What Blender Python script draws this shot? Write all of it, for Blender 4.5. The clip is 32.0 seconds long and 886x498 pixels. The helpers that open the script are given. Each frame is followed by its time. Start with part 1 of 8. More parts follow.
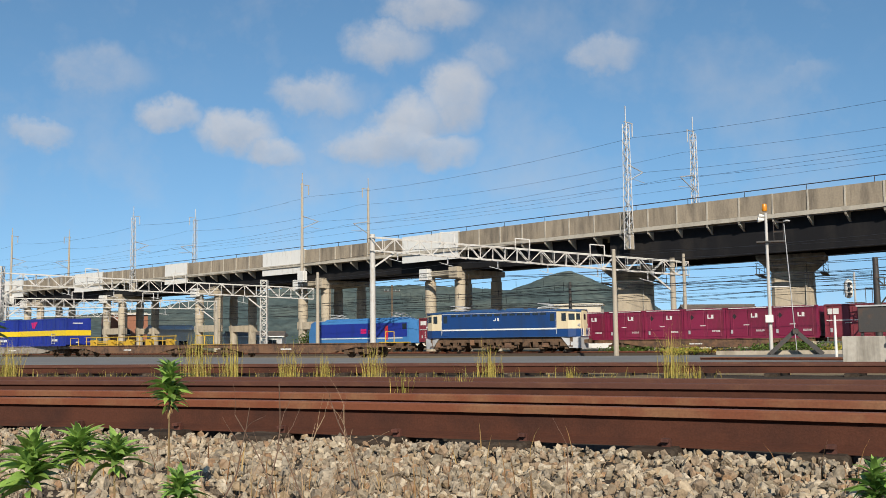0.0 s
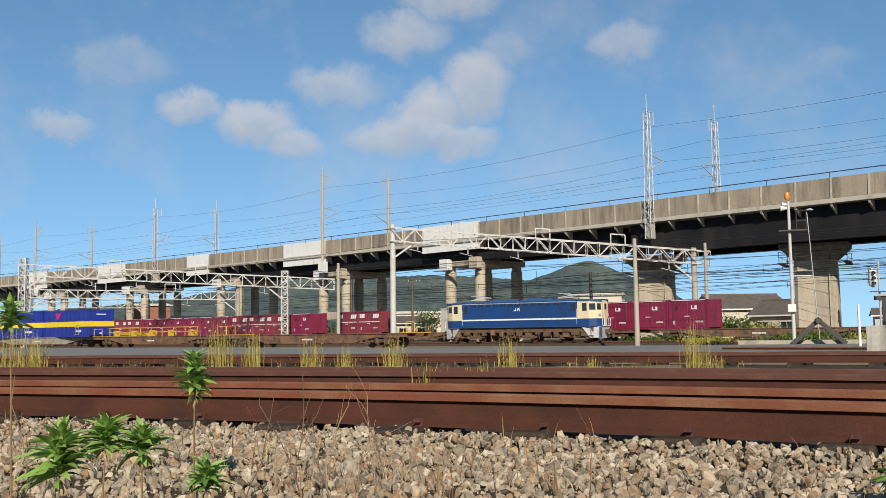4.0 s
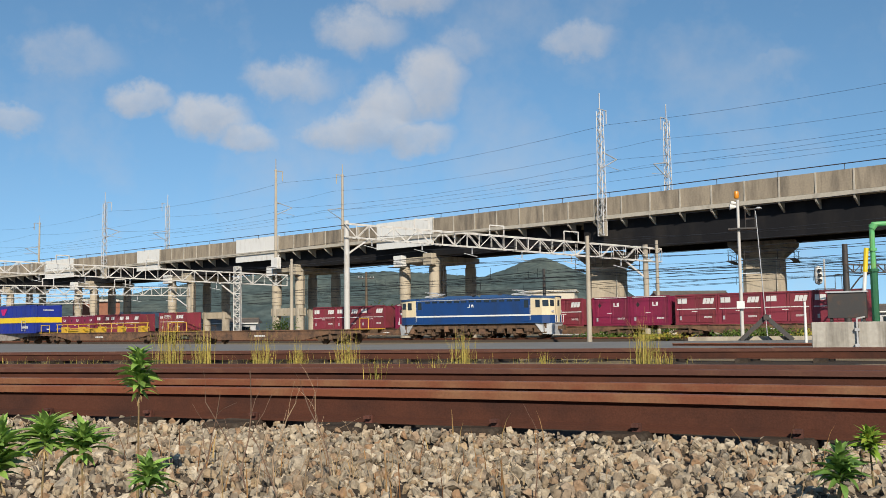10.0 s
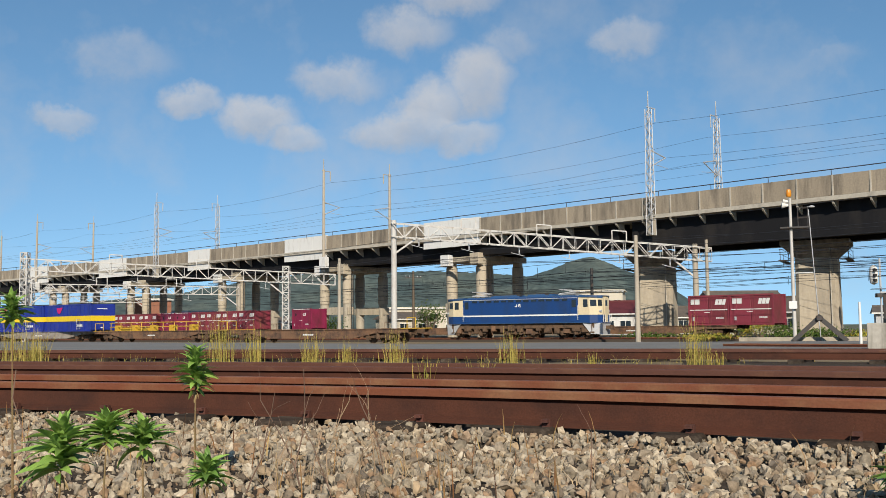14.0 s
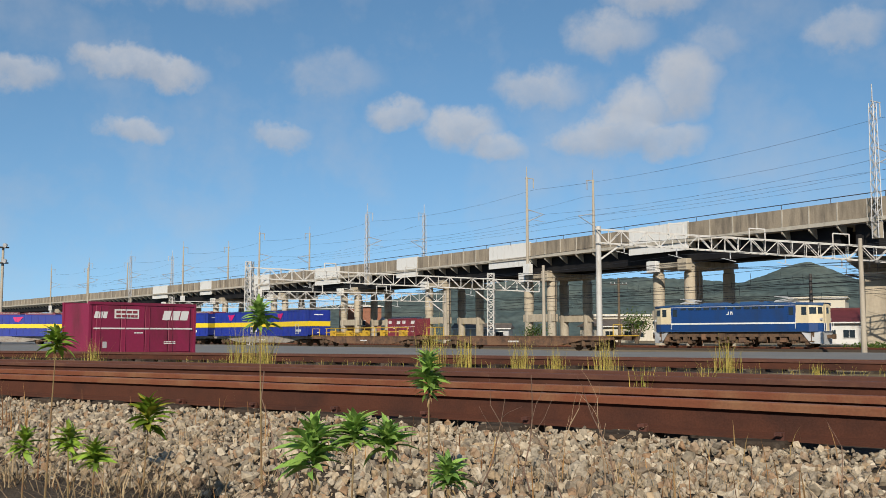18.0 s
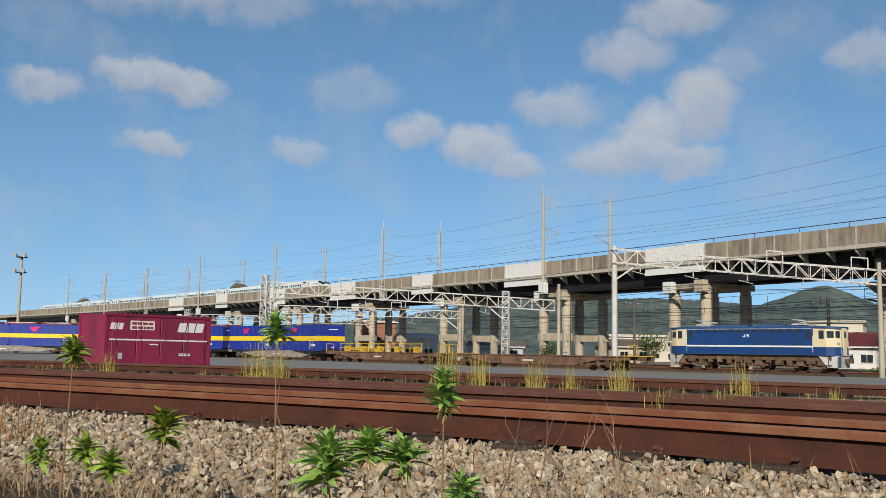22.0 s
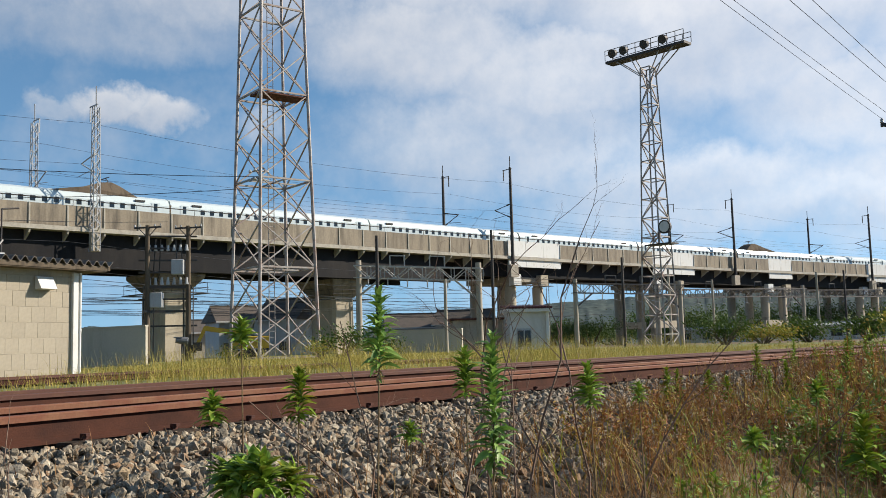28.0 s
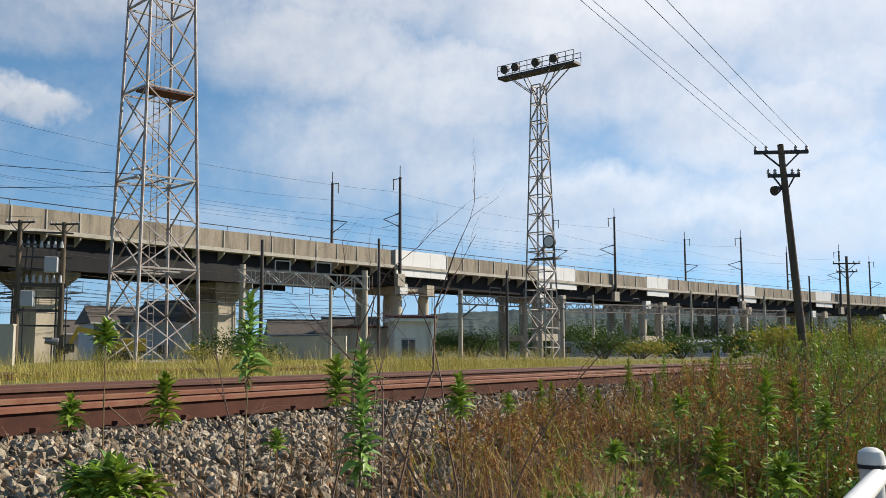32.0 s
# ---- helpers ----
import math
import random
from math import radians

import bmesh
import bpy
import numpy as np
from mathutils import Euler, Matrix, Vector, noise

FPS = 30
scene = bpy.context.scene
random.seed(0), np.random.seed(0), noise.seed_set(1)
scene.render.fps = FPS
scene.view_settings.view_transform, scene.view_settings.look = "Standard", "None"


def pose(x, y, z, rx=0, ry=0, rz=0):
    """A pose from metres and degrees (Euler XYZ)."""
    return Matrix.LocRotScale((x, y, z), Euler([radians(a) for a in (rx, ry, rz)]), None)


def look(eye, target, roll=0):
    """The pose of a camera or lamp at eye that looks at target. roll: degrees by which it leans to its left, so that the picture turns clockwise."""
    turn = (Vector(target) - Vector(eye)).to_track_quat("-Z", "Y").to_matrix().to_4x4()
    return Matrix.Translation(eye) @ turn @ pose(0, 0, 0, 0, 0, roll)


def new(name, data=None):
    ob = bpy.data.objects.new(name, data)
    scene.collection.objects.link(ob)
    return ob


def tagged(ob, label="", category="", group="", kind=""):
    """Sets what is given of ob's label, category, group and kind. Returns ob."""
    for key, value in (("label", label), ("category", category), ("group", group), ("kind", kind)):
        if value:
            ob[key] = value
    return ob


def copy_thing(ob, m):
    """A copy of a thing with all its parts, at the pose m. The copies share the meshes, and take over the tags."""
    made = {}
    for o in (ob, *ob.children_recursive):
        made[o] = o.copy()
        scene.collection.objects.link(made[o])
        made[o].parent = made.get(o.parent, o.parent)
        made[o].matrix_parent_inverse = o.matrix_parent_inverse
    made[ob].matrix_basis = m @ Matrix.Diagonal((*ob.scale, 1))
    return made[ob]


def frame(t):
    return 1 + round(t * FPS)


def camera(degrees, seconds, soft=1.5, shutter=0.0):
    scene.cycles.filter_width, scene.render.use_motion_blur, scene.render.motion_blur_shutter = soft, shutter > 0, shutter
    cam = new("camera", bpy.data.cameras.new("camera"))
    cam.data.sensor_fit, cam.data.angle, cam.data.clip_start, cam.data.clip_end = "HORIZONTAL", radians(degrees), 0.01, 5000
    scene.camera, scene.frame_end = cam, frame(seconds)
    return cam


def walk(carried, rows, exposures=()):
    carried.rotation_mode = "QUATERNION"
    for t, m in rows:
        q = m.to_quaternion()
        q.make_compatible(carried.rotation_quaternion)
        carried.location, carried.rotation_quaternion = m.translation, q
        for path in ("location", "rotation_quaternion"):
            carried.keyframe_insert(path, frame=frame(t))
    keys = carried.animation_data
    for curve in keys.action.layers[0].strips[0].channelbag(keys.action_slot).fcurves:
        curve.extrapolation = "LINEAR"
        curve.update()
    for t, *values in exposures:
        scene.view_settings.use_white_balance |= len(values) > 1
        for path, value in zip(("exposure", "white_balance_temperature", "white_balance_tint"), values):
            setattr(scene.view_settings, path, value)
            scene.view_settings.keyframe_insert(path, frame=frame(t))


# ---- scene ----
ARM, EYE = 0.359, 1.0


def view(yaw, pitch, roll):
    """The pose of a camera held at arm's length by someone who turns on the spot."""
    a, b = radians(yaw), radians(pitch)
    eye = Vector((-ARM * math.sin(a), ARM * (math.cos(a) - 1), EYE))
    ahead = Vector((-math.sin(a) * math.cos(b), math.cos(a) * math.cos(b), math.sin(b)))
    return look(eye, eye + ahead, roll)


# seconds, turn to the left, tilt up, lean
EXPO = 0.4
cam = camera(49.60, 32.0, soft=0.6, shutter=0.0)
walk(cam, [(t, view(*a)) for t, *a in [
    (0, 0.52, 5.53, -0.65),
    (0.5, 2.41, 5.31, -0.60),
    (1, 3.48, 5.14, -0.73),
    (1.5, 4.17, 5.11, -0.89),
    (2, 4.39, 5.06, -0.87),
    (2.5, 4.14, 4.93, -0.69),
    (3, 3.65, 4.78, -0.58),
    (3.5, 2.75, 4.80, -0.61),
    (4, 1.73, 4.96, -0.76),
    (4.5, 1.27, 5.15, -0.76),
    (6.5, 1.28, 4.85, -0.66),
    (7, 1.13, 4.85, -0.72),
    (7.5, 0.98, 4.98, -0.67),
    (8, 1.03, 4.96, -0.51),
    (8.5, 0.75, 4.83, -0.39),
    (9, 0.20, 4.68, -0.51),
    (9.5, -0.40, 4.63, -0.58),
    (10, -1.00, 4.71, -0.74),
    (10.5, -1.34, 4.75, -0.63),
    (11, -1.15, 4.72, -0.51),
    (11.5, -0.51, 4.71, -0.56),
    (12, 0.42, 4.75, -0.53),
    (12.5, 1.06, 4.81, -0.44),
    (13, 1.27, 4.77, -0.56),
    (13.5, 1.57, 4.70, -0.57),
    (15.5, 5.18, 4.91, -0.59),
    (16, 8.19, 5.06, -0.58),
    (16.5, 10.99, 5.09, -0.41),
    (17, 12.82, 5.08, -0.33),
    (17.5, 13.73, 5.11, -0.21),
    (18, 13.94, 5.18, -0.05),
    (18.5, 13.87, 5.30, 0.09),
    (19, 13.89, 5.45, 0.29),
    (19.5, 14.51, 5.54, 0.47),
    (20, 15.42, 5.66, 0.20),
    (20.5, 16.28, 5.77, 0.39),
    (21, 16.57, 5.90, 0.59),
    (21.5, 16.27, 6.05, 0.82),
    (22, 14.89, 6.19, 1.01),
    (22.5, 12.26, 6.37, 1.07),
    (23, 8.10, 6.56, 1.24),
    (23.5, 1.78, 6.68, 1.15),
    (24, -7.37, 7.01, 0.84),
    (24.5, -20.02, 7.38, 0.19),
    (25, -35.33, 7.40, -1.05),
    (25.5, -51.57, 7.17, -0.66),
    (26, -66.56, 6.54, -1.21),
    (26.5, -78.98, 5.92, -1.61),
    (28.5, -97.98, 5.98, -1.22),
    (29, -99.07, 6.01, -0.88),
    (29.5, -99.99, 5.99, -0.87),
    (30, -100.88, 6.02, -0.76),
    (30.5, -101.54, 6.03, -0.66),
    (31, -101.99, 6.11, -0.42),
    (31.5, -102.38, 6.23, -0.24),
    (32, -102.99, 6.26, -0.14),
]], exposures=[(0, EXPO), (13, EXPO - 0.03), (17, EXPO - 0.1), (24.6, EXPO - 0.13), (26, EXPO + 0.1), (29, EXPO + 0.22), (32, EXPO + 0.25)])


# ---- world and sun ----
SUN_AZ, SUN_EL = 174.0, 30.0


def sky_dir(az, el):
    a, e = radians(az), radians(el)
    return Vector((math.sin(a) * math.cos(e), math.cos(a) * math.cos(e), math.sin(e)))


# clouds: azimuth, elevation, half width and half height in degrees, density
CLOUDS = []
CLOUDS += [
    (-2.5, 13.2, 2.6, 2.2, 1.0), (-4.2, 11.6, 3.4, 1.6, 1.0), (0.4, 14.6, 2.4, 2.4, 1.0), (-0.8, 11.4, 3.0, 1.3, 0.9),
    (-8.0, 14.6, 3.2, 1.4, 0.8), (-4.0, 17.8, 3.0, 1.5, 0.85), (-1.0, 19.6, 3.2, 1.4, 0.9), (2.4, 16.6, 2.2, 1.4, 0.6),
    (-13.0, 12.2, 2.8, 1.4, 1.0), (-10.4, 11.2, 2.2, 1.1, 0.9), (-16.8, 13.0, 2.2, 1.0, 0.85), (-23.6, 11.8, 2.0, 1.0, 0.8),
    (-20.6, 15.3, 3.2, 1.4, 0.55), (9.6, 16.6, 2.3, 1.3, 0.75), (20.4, 14.2, 2.2, 0.9, 0.4), (-32.6, 15.4, 2.8, 1.1, 0.95),
]
CLOUDS += [
    (-30.4, 14.9, 2.6, 1.0, 0.95), (-31.8, 11.8, 2.4, 1.0, 0.9), (-38.0, 14.2, 2.4, 1.1, 0.9), (-33.0, 20.4, 6.0, 2.0, 0.9),
    (-26.6, 20.6, 4.0, 2.0, 0.7), (-38.0, 21.0, 4.0, 2.4, 0.8), (-18.0, 21.4, 5.0, 1.5, 0.6), (38.2, 18.6, 2.6, 1.3, 0.9),
    (41.6, 18.4, 2.6, 1.4, 1.0), (53.0, 18.6, 2.4, 1.7, 1.0), (55.4, 17.6, 2.4, 1.1, 0.9), (28.6, 17.6, 1.2, 1.0, 0.5),
    (34.0, 17.8, 1.3, 0.9, 0.4), (30.0, 13.0, 2.0, 0.9, 0.35), (66.6, 15.0, 1.5, 1.2, 0.5), (77.0, 14.0, 2.8, 1.2, 1.0),
]
CLOUDS += [
    (80.0, 13.6, 2.6, 1.2, 1.0), (74.0, 13.6, 2.0, 0.9, 0.7), (86.0, 13.4, 2.0, 1.4, 0.6), (70.0, 19.0, 9.0, 1.6, 0.55),
    (84.0, 20.0, 9.0, 2.2, 0.75), (95.0, 18.0, 8.0, 3.6, 0.95), (104.0, 16.0, 9.0, 4.0, 0.95), (114.0, 17.0, 9.0, 5.0, 1.0),
    (122.0, 13.0, 10.0, 4.0, 1.0), (94.0, 11.0, 4.0, 1.6, 0.6), (108.0, 9.5, 8.0, 2.0, 0.7), (128.0, 18.0, 10.0, 6.0, 1.0),
    (140.0, 16.0, 12.0, 6.0, 0.9), (119.0, 7.5, 6.0, 1.3, 0.6),
]
CLOUDS += [
    (101.0, 12.5, 12.0, 4.5, 0.8), (112.0, 8.5, 12.0, 3.6, 0.85), (126.0, 8.0, 12.0, 4.5, 0.95), (116.0, 21.0, 15.0, 6.0, 1.1), (99.0, 22.0, 10.0, 4.0, 0.9),
    (90.0, 7.0, 8.0, 2.0, 0.5), (78.0, 18.5, 10.0, 2.2, 0.6), (60.0, 15.0, 3.0, 1.2, 0.3),
]


def build_world():
    w = bpy.data.worlds.new("daylight")
    scene.world = w
    w.use_nodes = True
    nt = w.node_tree
    nt.nodes.clear()
    N, L = nt.nodes.new, nt.links.new
    out, bg = N("ShaderNodeOutputWorld"), N("ShaderNodeBackground")
    sky = N("ShaderNodeTexSky")
    sky.sky_type, sky.sun_disc = "NISHITA", False
    sky.sun_elevation, sky.sun_rotation = radians(SUN_EL), radians(SUN_AZ)
    sky.air_density, sky.dust_density, sky.ozone_density, sky.altitude = 1.0, 0.1, 3.2, 400
    co = N("ShaderNodeTexCoord")
    lift = N("ShaderNodeVectorMath")
    lift.operation = "MULTIPLY_ADD"
    lift.inputs[1].default_value, lift.inputs[2].default_value = (1, 1, 0.9), (0, 0, 0.125)
    L(co.outputs["Generated"], lift.inputs[0])
    L(lift.outputs[0], sky.inputs["Vector"])
    tone = N("ShaderNodeHueSaturation")
    tone.inputs["Saturation"].default_value, tone.inputs["Value"].default_value, tone.inputs["Hue"].default_value = 1.07, 1.24, 0.490
    L(sky.outputs[0], tone.inputs["Color"])

    def vmath(op, a, b=None):
        n = N("ShaderNodeVectorMath")
        n.operation = op
        for i, v in enumerate((a, b)):
            if v is None:
                continue
            if isinstance(v, (tuple, Vector)):
                n.inputs[i].default_value = v
            else:
                L(v, n.inputs[i])
        return n.outputs["Value"] if op in ("DOT_PRODUCT", "LENGTH") else n.outputs["Vector"]

    def fmath(op, a, b=None, clamp=False):
        n = N("ShaderNodeMath")
        n.operation, n.use_clamp = op, clamp
        for i, v in enumerate((a, b)):
            if v is None:
                continue
            if isinstance(v, (int, float)):
                n.inputs[i].default_value = v
            else:
                L(v, n.inputs[i])
        return n.outputs[0]

    def noise_of(scale, detail, rough):
        n = N("ShaderNodeTexNoise")
        n.inputs["Scale"].default_value, n.inputs["Detail"].default_value = scale, detail
        n.inputs["Roughness"].default_value = rough
        L(co.outputs["Generated"], n.inputs["Vector"])
        return n
    big, fine = noise_of(9, 5, 0.6), noise_of(34, 6, 0.62)
    bend = vmath("SUBTRACT", big.outputs["Color"], (0.5, 0.5, 0.5))
    bend2 = vmath("SUBTRACT", fine.outputs["Color"], (0.5, 0.5, 0.5))
    sc = N("ShaderNodeVectorMath")
    sc.operation = "SCALE"
    sc.inputs["Scale"].default_value = 0.05
    L(bend, sc.inputs[0])
    sc2 = N("ShaderNodeVectorMath")
    sc2.operation = "SCALE"
    sc2.inputs["Scale"].default_value = 0.035
    L(bend2, sc2.inputs[0])
    way = vmath("ADD", vmath("ADD", co.outputs["Generated"], sc.outputs[0]), sc2.outputs[0])
    total = under = None
    for az, el, hw, hh, dens in CLOUDS:
        c = sky_dir(az, el)
        right = Vector((math.cos(radians(az)), -math.sin(radians(az)), 0))
        up = right.cross(c)
        a = fmath("MULTIPLY", vmath("DOT_PRODUCT", way, right), 1 / radians(hw))
        b = fmath("MULTIPLY", fmath("SUBTRACT", vmath("DOT_PRODUCT", way, up), 0.0), 1 / radians(hh))
        r = fmath("ADD", fmath("MULTIPLY", a, a), fmath("MULTIPLY", b, b))
        ahead = fmath("GREATER_THAN", vmath("DOT_PRODUCT", way, c), 0.5)
        m = fmath("MULTIPLY", fmath("SUBTRACT", 1.25, r, True), fmath("MULTIPLY", ahead, dens))
        low = fmath("MULTIPLY", m, b)
        total = m if total is None else fmath("MAXIMUM", total, m)
        under = low if under is None else fmath("ADD", under, low)
    veil = fmath("MULTIPLY", fmath("SUBTRACT", big.outputs["Fac"], 0.47, True), 1.1)
    mask = N("ShaderNodeMapRange")
    mask.interpolation_type = "SMOOTHSTEP"
    L(fmath("ADD", total, fmath("MULTIPLY", fmath("SUBTRACT", fine.outputs["Fac"], 0.5), 0.65)), mask.inputs[0])
    mask.inputs[1].default_value, mask.inputs[2].default_value, mask.inputs[4].default_value = -0.05, 1.5, 0.88
    cover = fmath("MAXIMUM", mask.outputs[0], veil, True)
    shade = N("ShaderNodeMix")
    shade.data_type = "RGBA"
    shade.inputs[6].default_value, shade.inputs[7].default_value = (3.7, 3.95, 4.5, 1), (6.9, 6.7, 6.55, 1)
    L(fmath("ADD", fmath("MULTIPLY", under, 0.5), 0.6, True), shade.inputs[0])
    # clouds towards the sun are brighter
    toward = N("ShaderNodeMapRange")
    toward.inputs[1].default_value, toward.inputs[2].default_value = -0.35, 0.5
    toward.inputs[3].default_value, toward.inputs[4].default_value = 1.0, 1.42
    L(vmath("DOT_PRODUCT", co.outputs["Generated"], sky_dir(SUN_AZ, 0)), toward.inputs[0])
    lit = N("ShaderNodeVectorMath")
    lit.operation = "SCALE"
    L(shade.outputs[2], lit.inputs[0])
    L(toward.outputs[0], lit.inputs["Scale"])
    mix = N("ShaderNodeMix")
    mix.data_type = "RGBA"
    L(cover, mix.inputs[0])
    L(tone.outputs[0], mix.inputs[6])
    L(lit.outputs[0], mix.inputs[7])
    L(mix.outputs[2], bg.inputs[0])
    bg.inputs[1].default_value = 0.078
    L(bg.outputs[0], out.inputs[0])


build_world()
sun = new("sun", bpy.data.lights.new("sun", "SUN"))
sun.data.energy, sun.data.angle, sun.data.color = 5.0, radians(0.55), (1.0, 0.90, 0.76)
sun.matrix_world = look(sky_dir(SUN_AZ, SUN_EL) * 100, (0, 0, 0))


# ---- materials ----
ALBEDO = 0.73  # the weathered surfaces reflect less than the colours named below


def pm(name, col, rough=0.75, metal=0.0, scale=1.5, var=0.25, fine=25.0, bump=0.15, col2=None, amount=0.5, streak=None, each=0.0, coords="Object"):
    """Procedural surface: col varied at two scales, patches of col2, streak: how far patches are drawn out along z, each: variation from piece to piece."""
    col = [c * ALBEDO for c in col]
    col2 = [c * ALBEDO for c in col2] if col2 else None
    m = bpy.data.materials.new(name)
    m.use_nodes = True
    nt = m.node_tree
    N, L = nt.nodes.new, nt.links.new
    b = nt.nodes["Principled BSDF"]
    co = N("ShaderNodeTexCoord")
    mp = N("ShaderNodeMapping")
    L(co.outputs[coords], mp.inputs[0])
    if streak:
        mp.inputs["Scale"].default_value = (1, 1, 1 / streak)
    n1, n2 = N("ShaderNodeTexNoise"), N("ShaderNodeTexNoise")
    n1.inputs["Scale"].default_value, n1.inputs["Detail"].default_value, n1.inputs["Roughness"].default_value = scale, 6, 0.65
    n2.inputs["Scale"].default_value, n2.inputs["Detail"].default_value = fine, 4
    L(mp.outputs[0], n1.inputs["Vector"])
    L(co.outputs[coords], n2.inputs["Vector"])
    c2 = col2 or [c * (1 - var) for c in col]
    ramp = N("ShaderNodeMapRange")
    L(n1.outputs["Fac"], ramp.inputs[0])
    ramp.inputs[1].default_value, ramp.inputs[2].default_value = 0.62 - 0.3 * amount, 0.8 - 0.2 * amount
    mix = N("ShaderNodeMix")
    mix.data_type = "RGBA"
    mix.inputs[6].default_value, mix.inputs[7].default_value = (*col, 1), (*c2, 1)
    L(ramp.outputs[0], mix.inputs[0])
    hs = N("ShaderNodeHueSaturation")
    L(mix.outputs[2], hs.inputs["Color"])
    v = N("ShaderNodeMapRange")
    L(n2.outputs["Fac"], v.inputs[0])
    v.inputs[1].default_value, v.inputs[2].default_value = 0.25, 0.75
    v.inputs[3].default_value, v.inputs[4].default_value = 1 - 0.6 * var, 1 + 0.6 * var
    val = v.outputs[0]
    if each:
        info = N("ShaderNodeObjectInfo")
        e = N("ShaderNodeMapRange")
        L(info.outputs["Random"], e.inputs[0])
        e.inputs[3].default_value, e.inputs[4].default_value = 1 - each, 1 + each
        mul = N("ShaderNodeMath")
        mul.operation = "MULTIPLY"
        L(val, mul.inputs[0])
        L(e.outputs[0], mul.inputs[1])
        val = mul.outputs[0]
    L(val, hs.inputs["Value"])
    L(hs.outputs[0], b.inputs["Base Color"])
    rr = N("ShaderNodeMapRange")
    L(n1.outputs["Fac"], rr.inputs[0])
    rr.inputs[3].default_value, rr.inputs[4].default_value = max(0.03, rough - 0.12), min(1, rough + 0.12)
    L(rr.outputs[0], b.inputs["Roughness"])
    b.inputs["Metallic"].default_value = metal
    if bump:
        bp = N("ShaderNodeBump")
        bp.inputs["Strength"].default_value, bp.inputs["Distance"].default_value = bump, 0.02
        L(n2.outputs["Fac"], bp.inputs["Height"])
        L(bp.outputs[0], b.inputs["Normal"])
    return m


def island(name, cols, rough=0.85, bump=0.3, fine=40):
    """Pieces joined in one mesh: each takes a colour of its own from the list."""
    m = bpy.data.materials.new(name)
    m.use_nodes = True
    nt = m.node_tree
    N, L = nt.nodes.new, nt.links.new
    b = nt.nodes["Principled BSDF"]
    g = N("ShaderNodeNewGeometry")
    r = N("ShaderNodeValToRGB")
    r.color_ramp.interpolation = "LINEAR"
    els = r.color_ramp.elements
    cols = [tuple(v * ALBEDO for v in c) for c in cols]
    for i, c in enumerate(cols):
        p = i / (len(cols) - 1)
        e = els[i] if i < 2 else els.new(p)
        e.position, e.color = p, (*c, 1)
    els[0].position, els[0].color = 0, (*cols[0], 1)
    L(g.outputs["Random Per Island"], r.inputs[0])
    co, n = N("ShaderNodeTexCoord"), N("ShaderNodeTexNoise")
    n.inputs["Scale"].default_value, n.inputs["Detail"].default_value = fine, 5
    L(co.outputs["Object"], n.inputs["Vector"])
    hs, v = N("ShaderNodeHueSaturation"), N("ShaderNodeMapRange")
    L(n.outputs["Fac"], v.inputs[0])
    v.inputs[1].default_value, v.inputs[2].default_value, v.inputs[3].default_value, v.inputs[4].default_value = 0.3, 0.7, 0.72, 1.25
    L(v.outputs[0], hs.inputs["Value"])
    L(r.outputs[0], hs.inputs["Color"])
    L(hs.outputs[0], b.inputs["Base Color"])
    b.inputs["Roughness"].default_value = rough
    bp = N("ShaderNodeBump")
    bp.inputs["Strength"].default_value, bp.inputs["Distance"].default_value = bump, 0.01
    L(n.outputs["Fac"], bp.inputs["Height"])
    L(bp.outputs[0], b.inputs["Normal"])
    return m


def leafy(name, cols, rough=0.5):
    m = island(name, cols, rough, 0.1, 60)
    b = m.node_tree.nodes["Principled BSDF"]
    b.inputs["Transmission Weight"].default_value = 0.0
    t = m.node_tree.nodes.new("ShaderNodeBsdfTranslucent")
    a = m.node_tree.nodes.new("ShaderNodeMixShader")
    out = m.node_tree.nodes["Material Output"]
    src = b.inputs["Base Color"].links[0].from_socket
    m.node_tree.links.new(src, t.inputs[0])
    a.inputs[0].default_value = 0.25
    m.node_tree.links.new(b.outputs[0], a.inputs[1])
    m.node_tree.links.new(t.outputs[0], a.inputs[2])
    m.node_tree.links.new(a.outputs[0], out.inputs[0])
    return m


M_RAIL = pm("rusty_rail_steel", (0.088, 0.033, 0.02), 0.85, 0.0, 2.2, 0.3, 120, 0.12, (0.05, 0.023, 0.017), 0.6)
M_RAILTOP = pm("rusty_rail_head", (0.2, 0.062, 0.026), 0.62, 0.1, 3.0, 0.28, 90, 0.08, (0.26, 0.125, 0.058), 0.55)
M_RAILDULL = pm("dull_rusty_rail_head", (0.1, 0.034, 0.019), 0.75, 0.05, 3.0, 0.28, 90, 0.08, (0.15, 0.065, 0.034), 0.4)
M_SLEEPER = pm("old_sleeper_wood", (0.05, 0.036, 0.026), 0.9, 0, 6, 0.4, 50, 0.5, (0.11, 0.09, 0.07), 0.5, None, 0.25)
# Bed colour kept dark to stand in for shade in gaps between stones.
M_BALLAST = pm("ballast_bed", (0.075, 0.058, 0.042), 0.95, 0, 14, 0.5, 60, 0.8, (0.05, 0.04, 0.03), 0.7)
M_STONE = island("ballast_stone", [(0.42, 0.35, 0.25), (0.24, 0.2, 0.145), (0.5, 0.42, 0.305), (0.15, 0.125, 0.1), (0.4, 0.295, 0.18), (0.57, 0.49, 0.37), (0.28, 0.235, 0.175), (0.32, 0.2, 0.115), (0.35, 0.305, 0.235)], 0.92, 0.8, 60)
M_DIRT = pm("yard_dirt", (0.27, 0.205, 0.13), 0.95, 0, 1.4, 0.35, 30, 0.7, (0.17, 0.14, 0.075), 0.7)
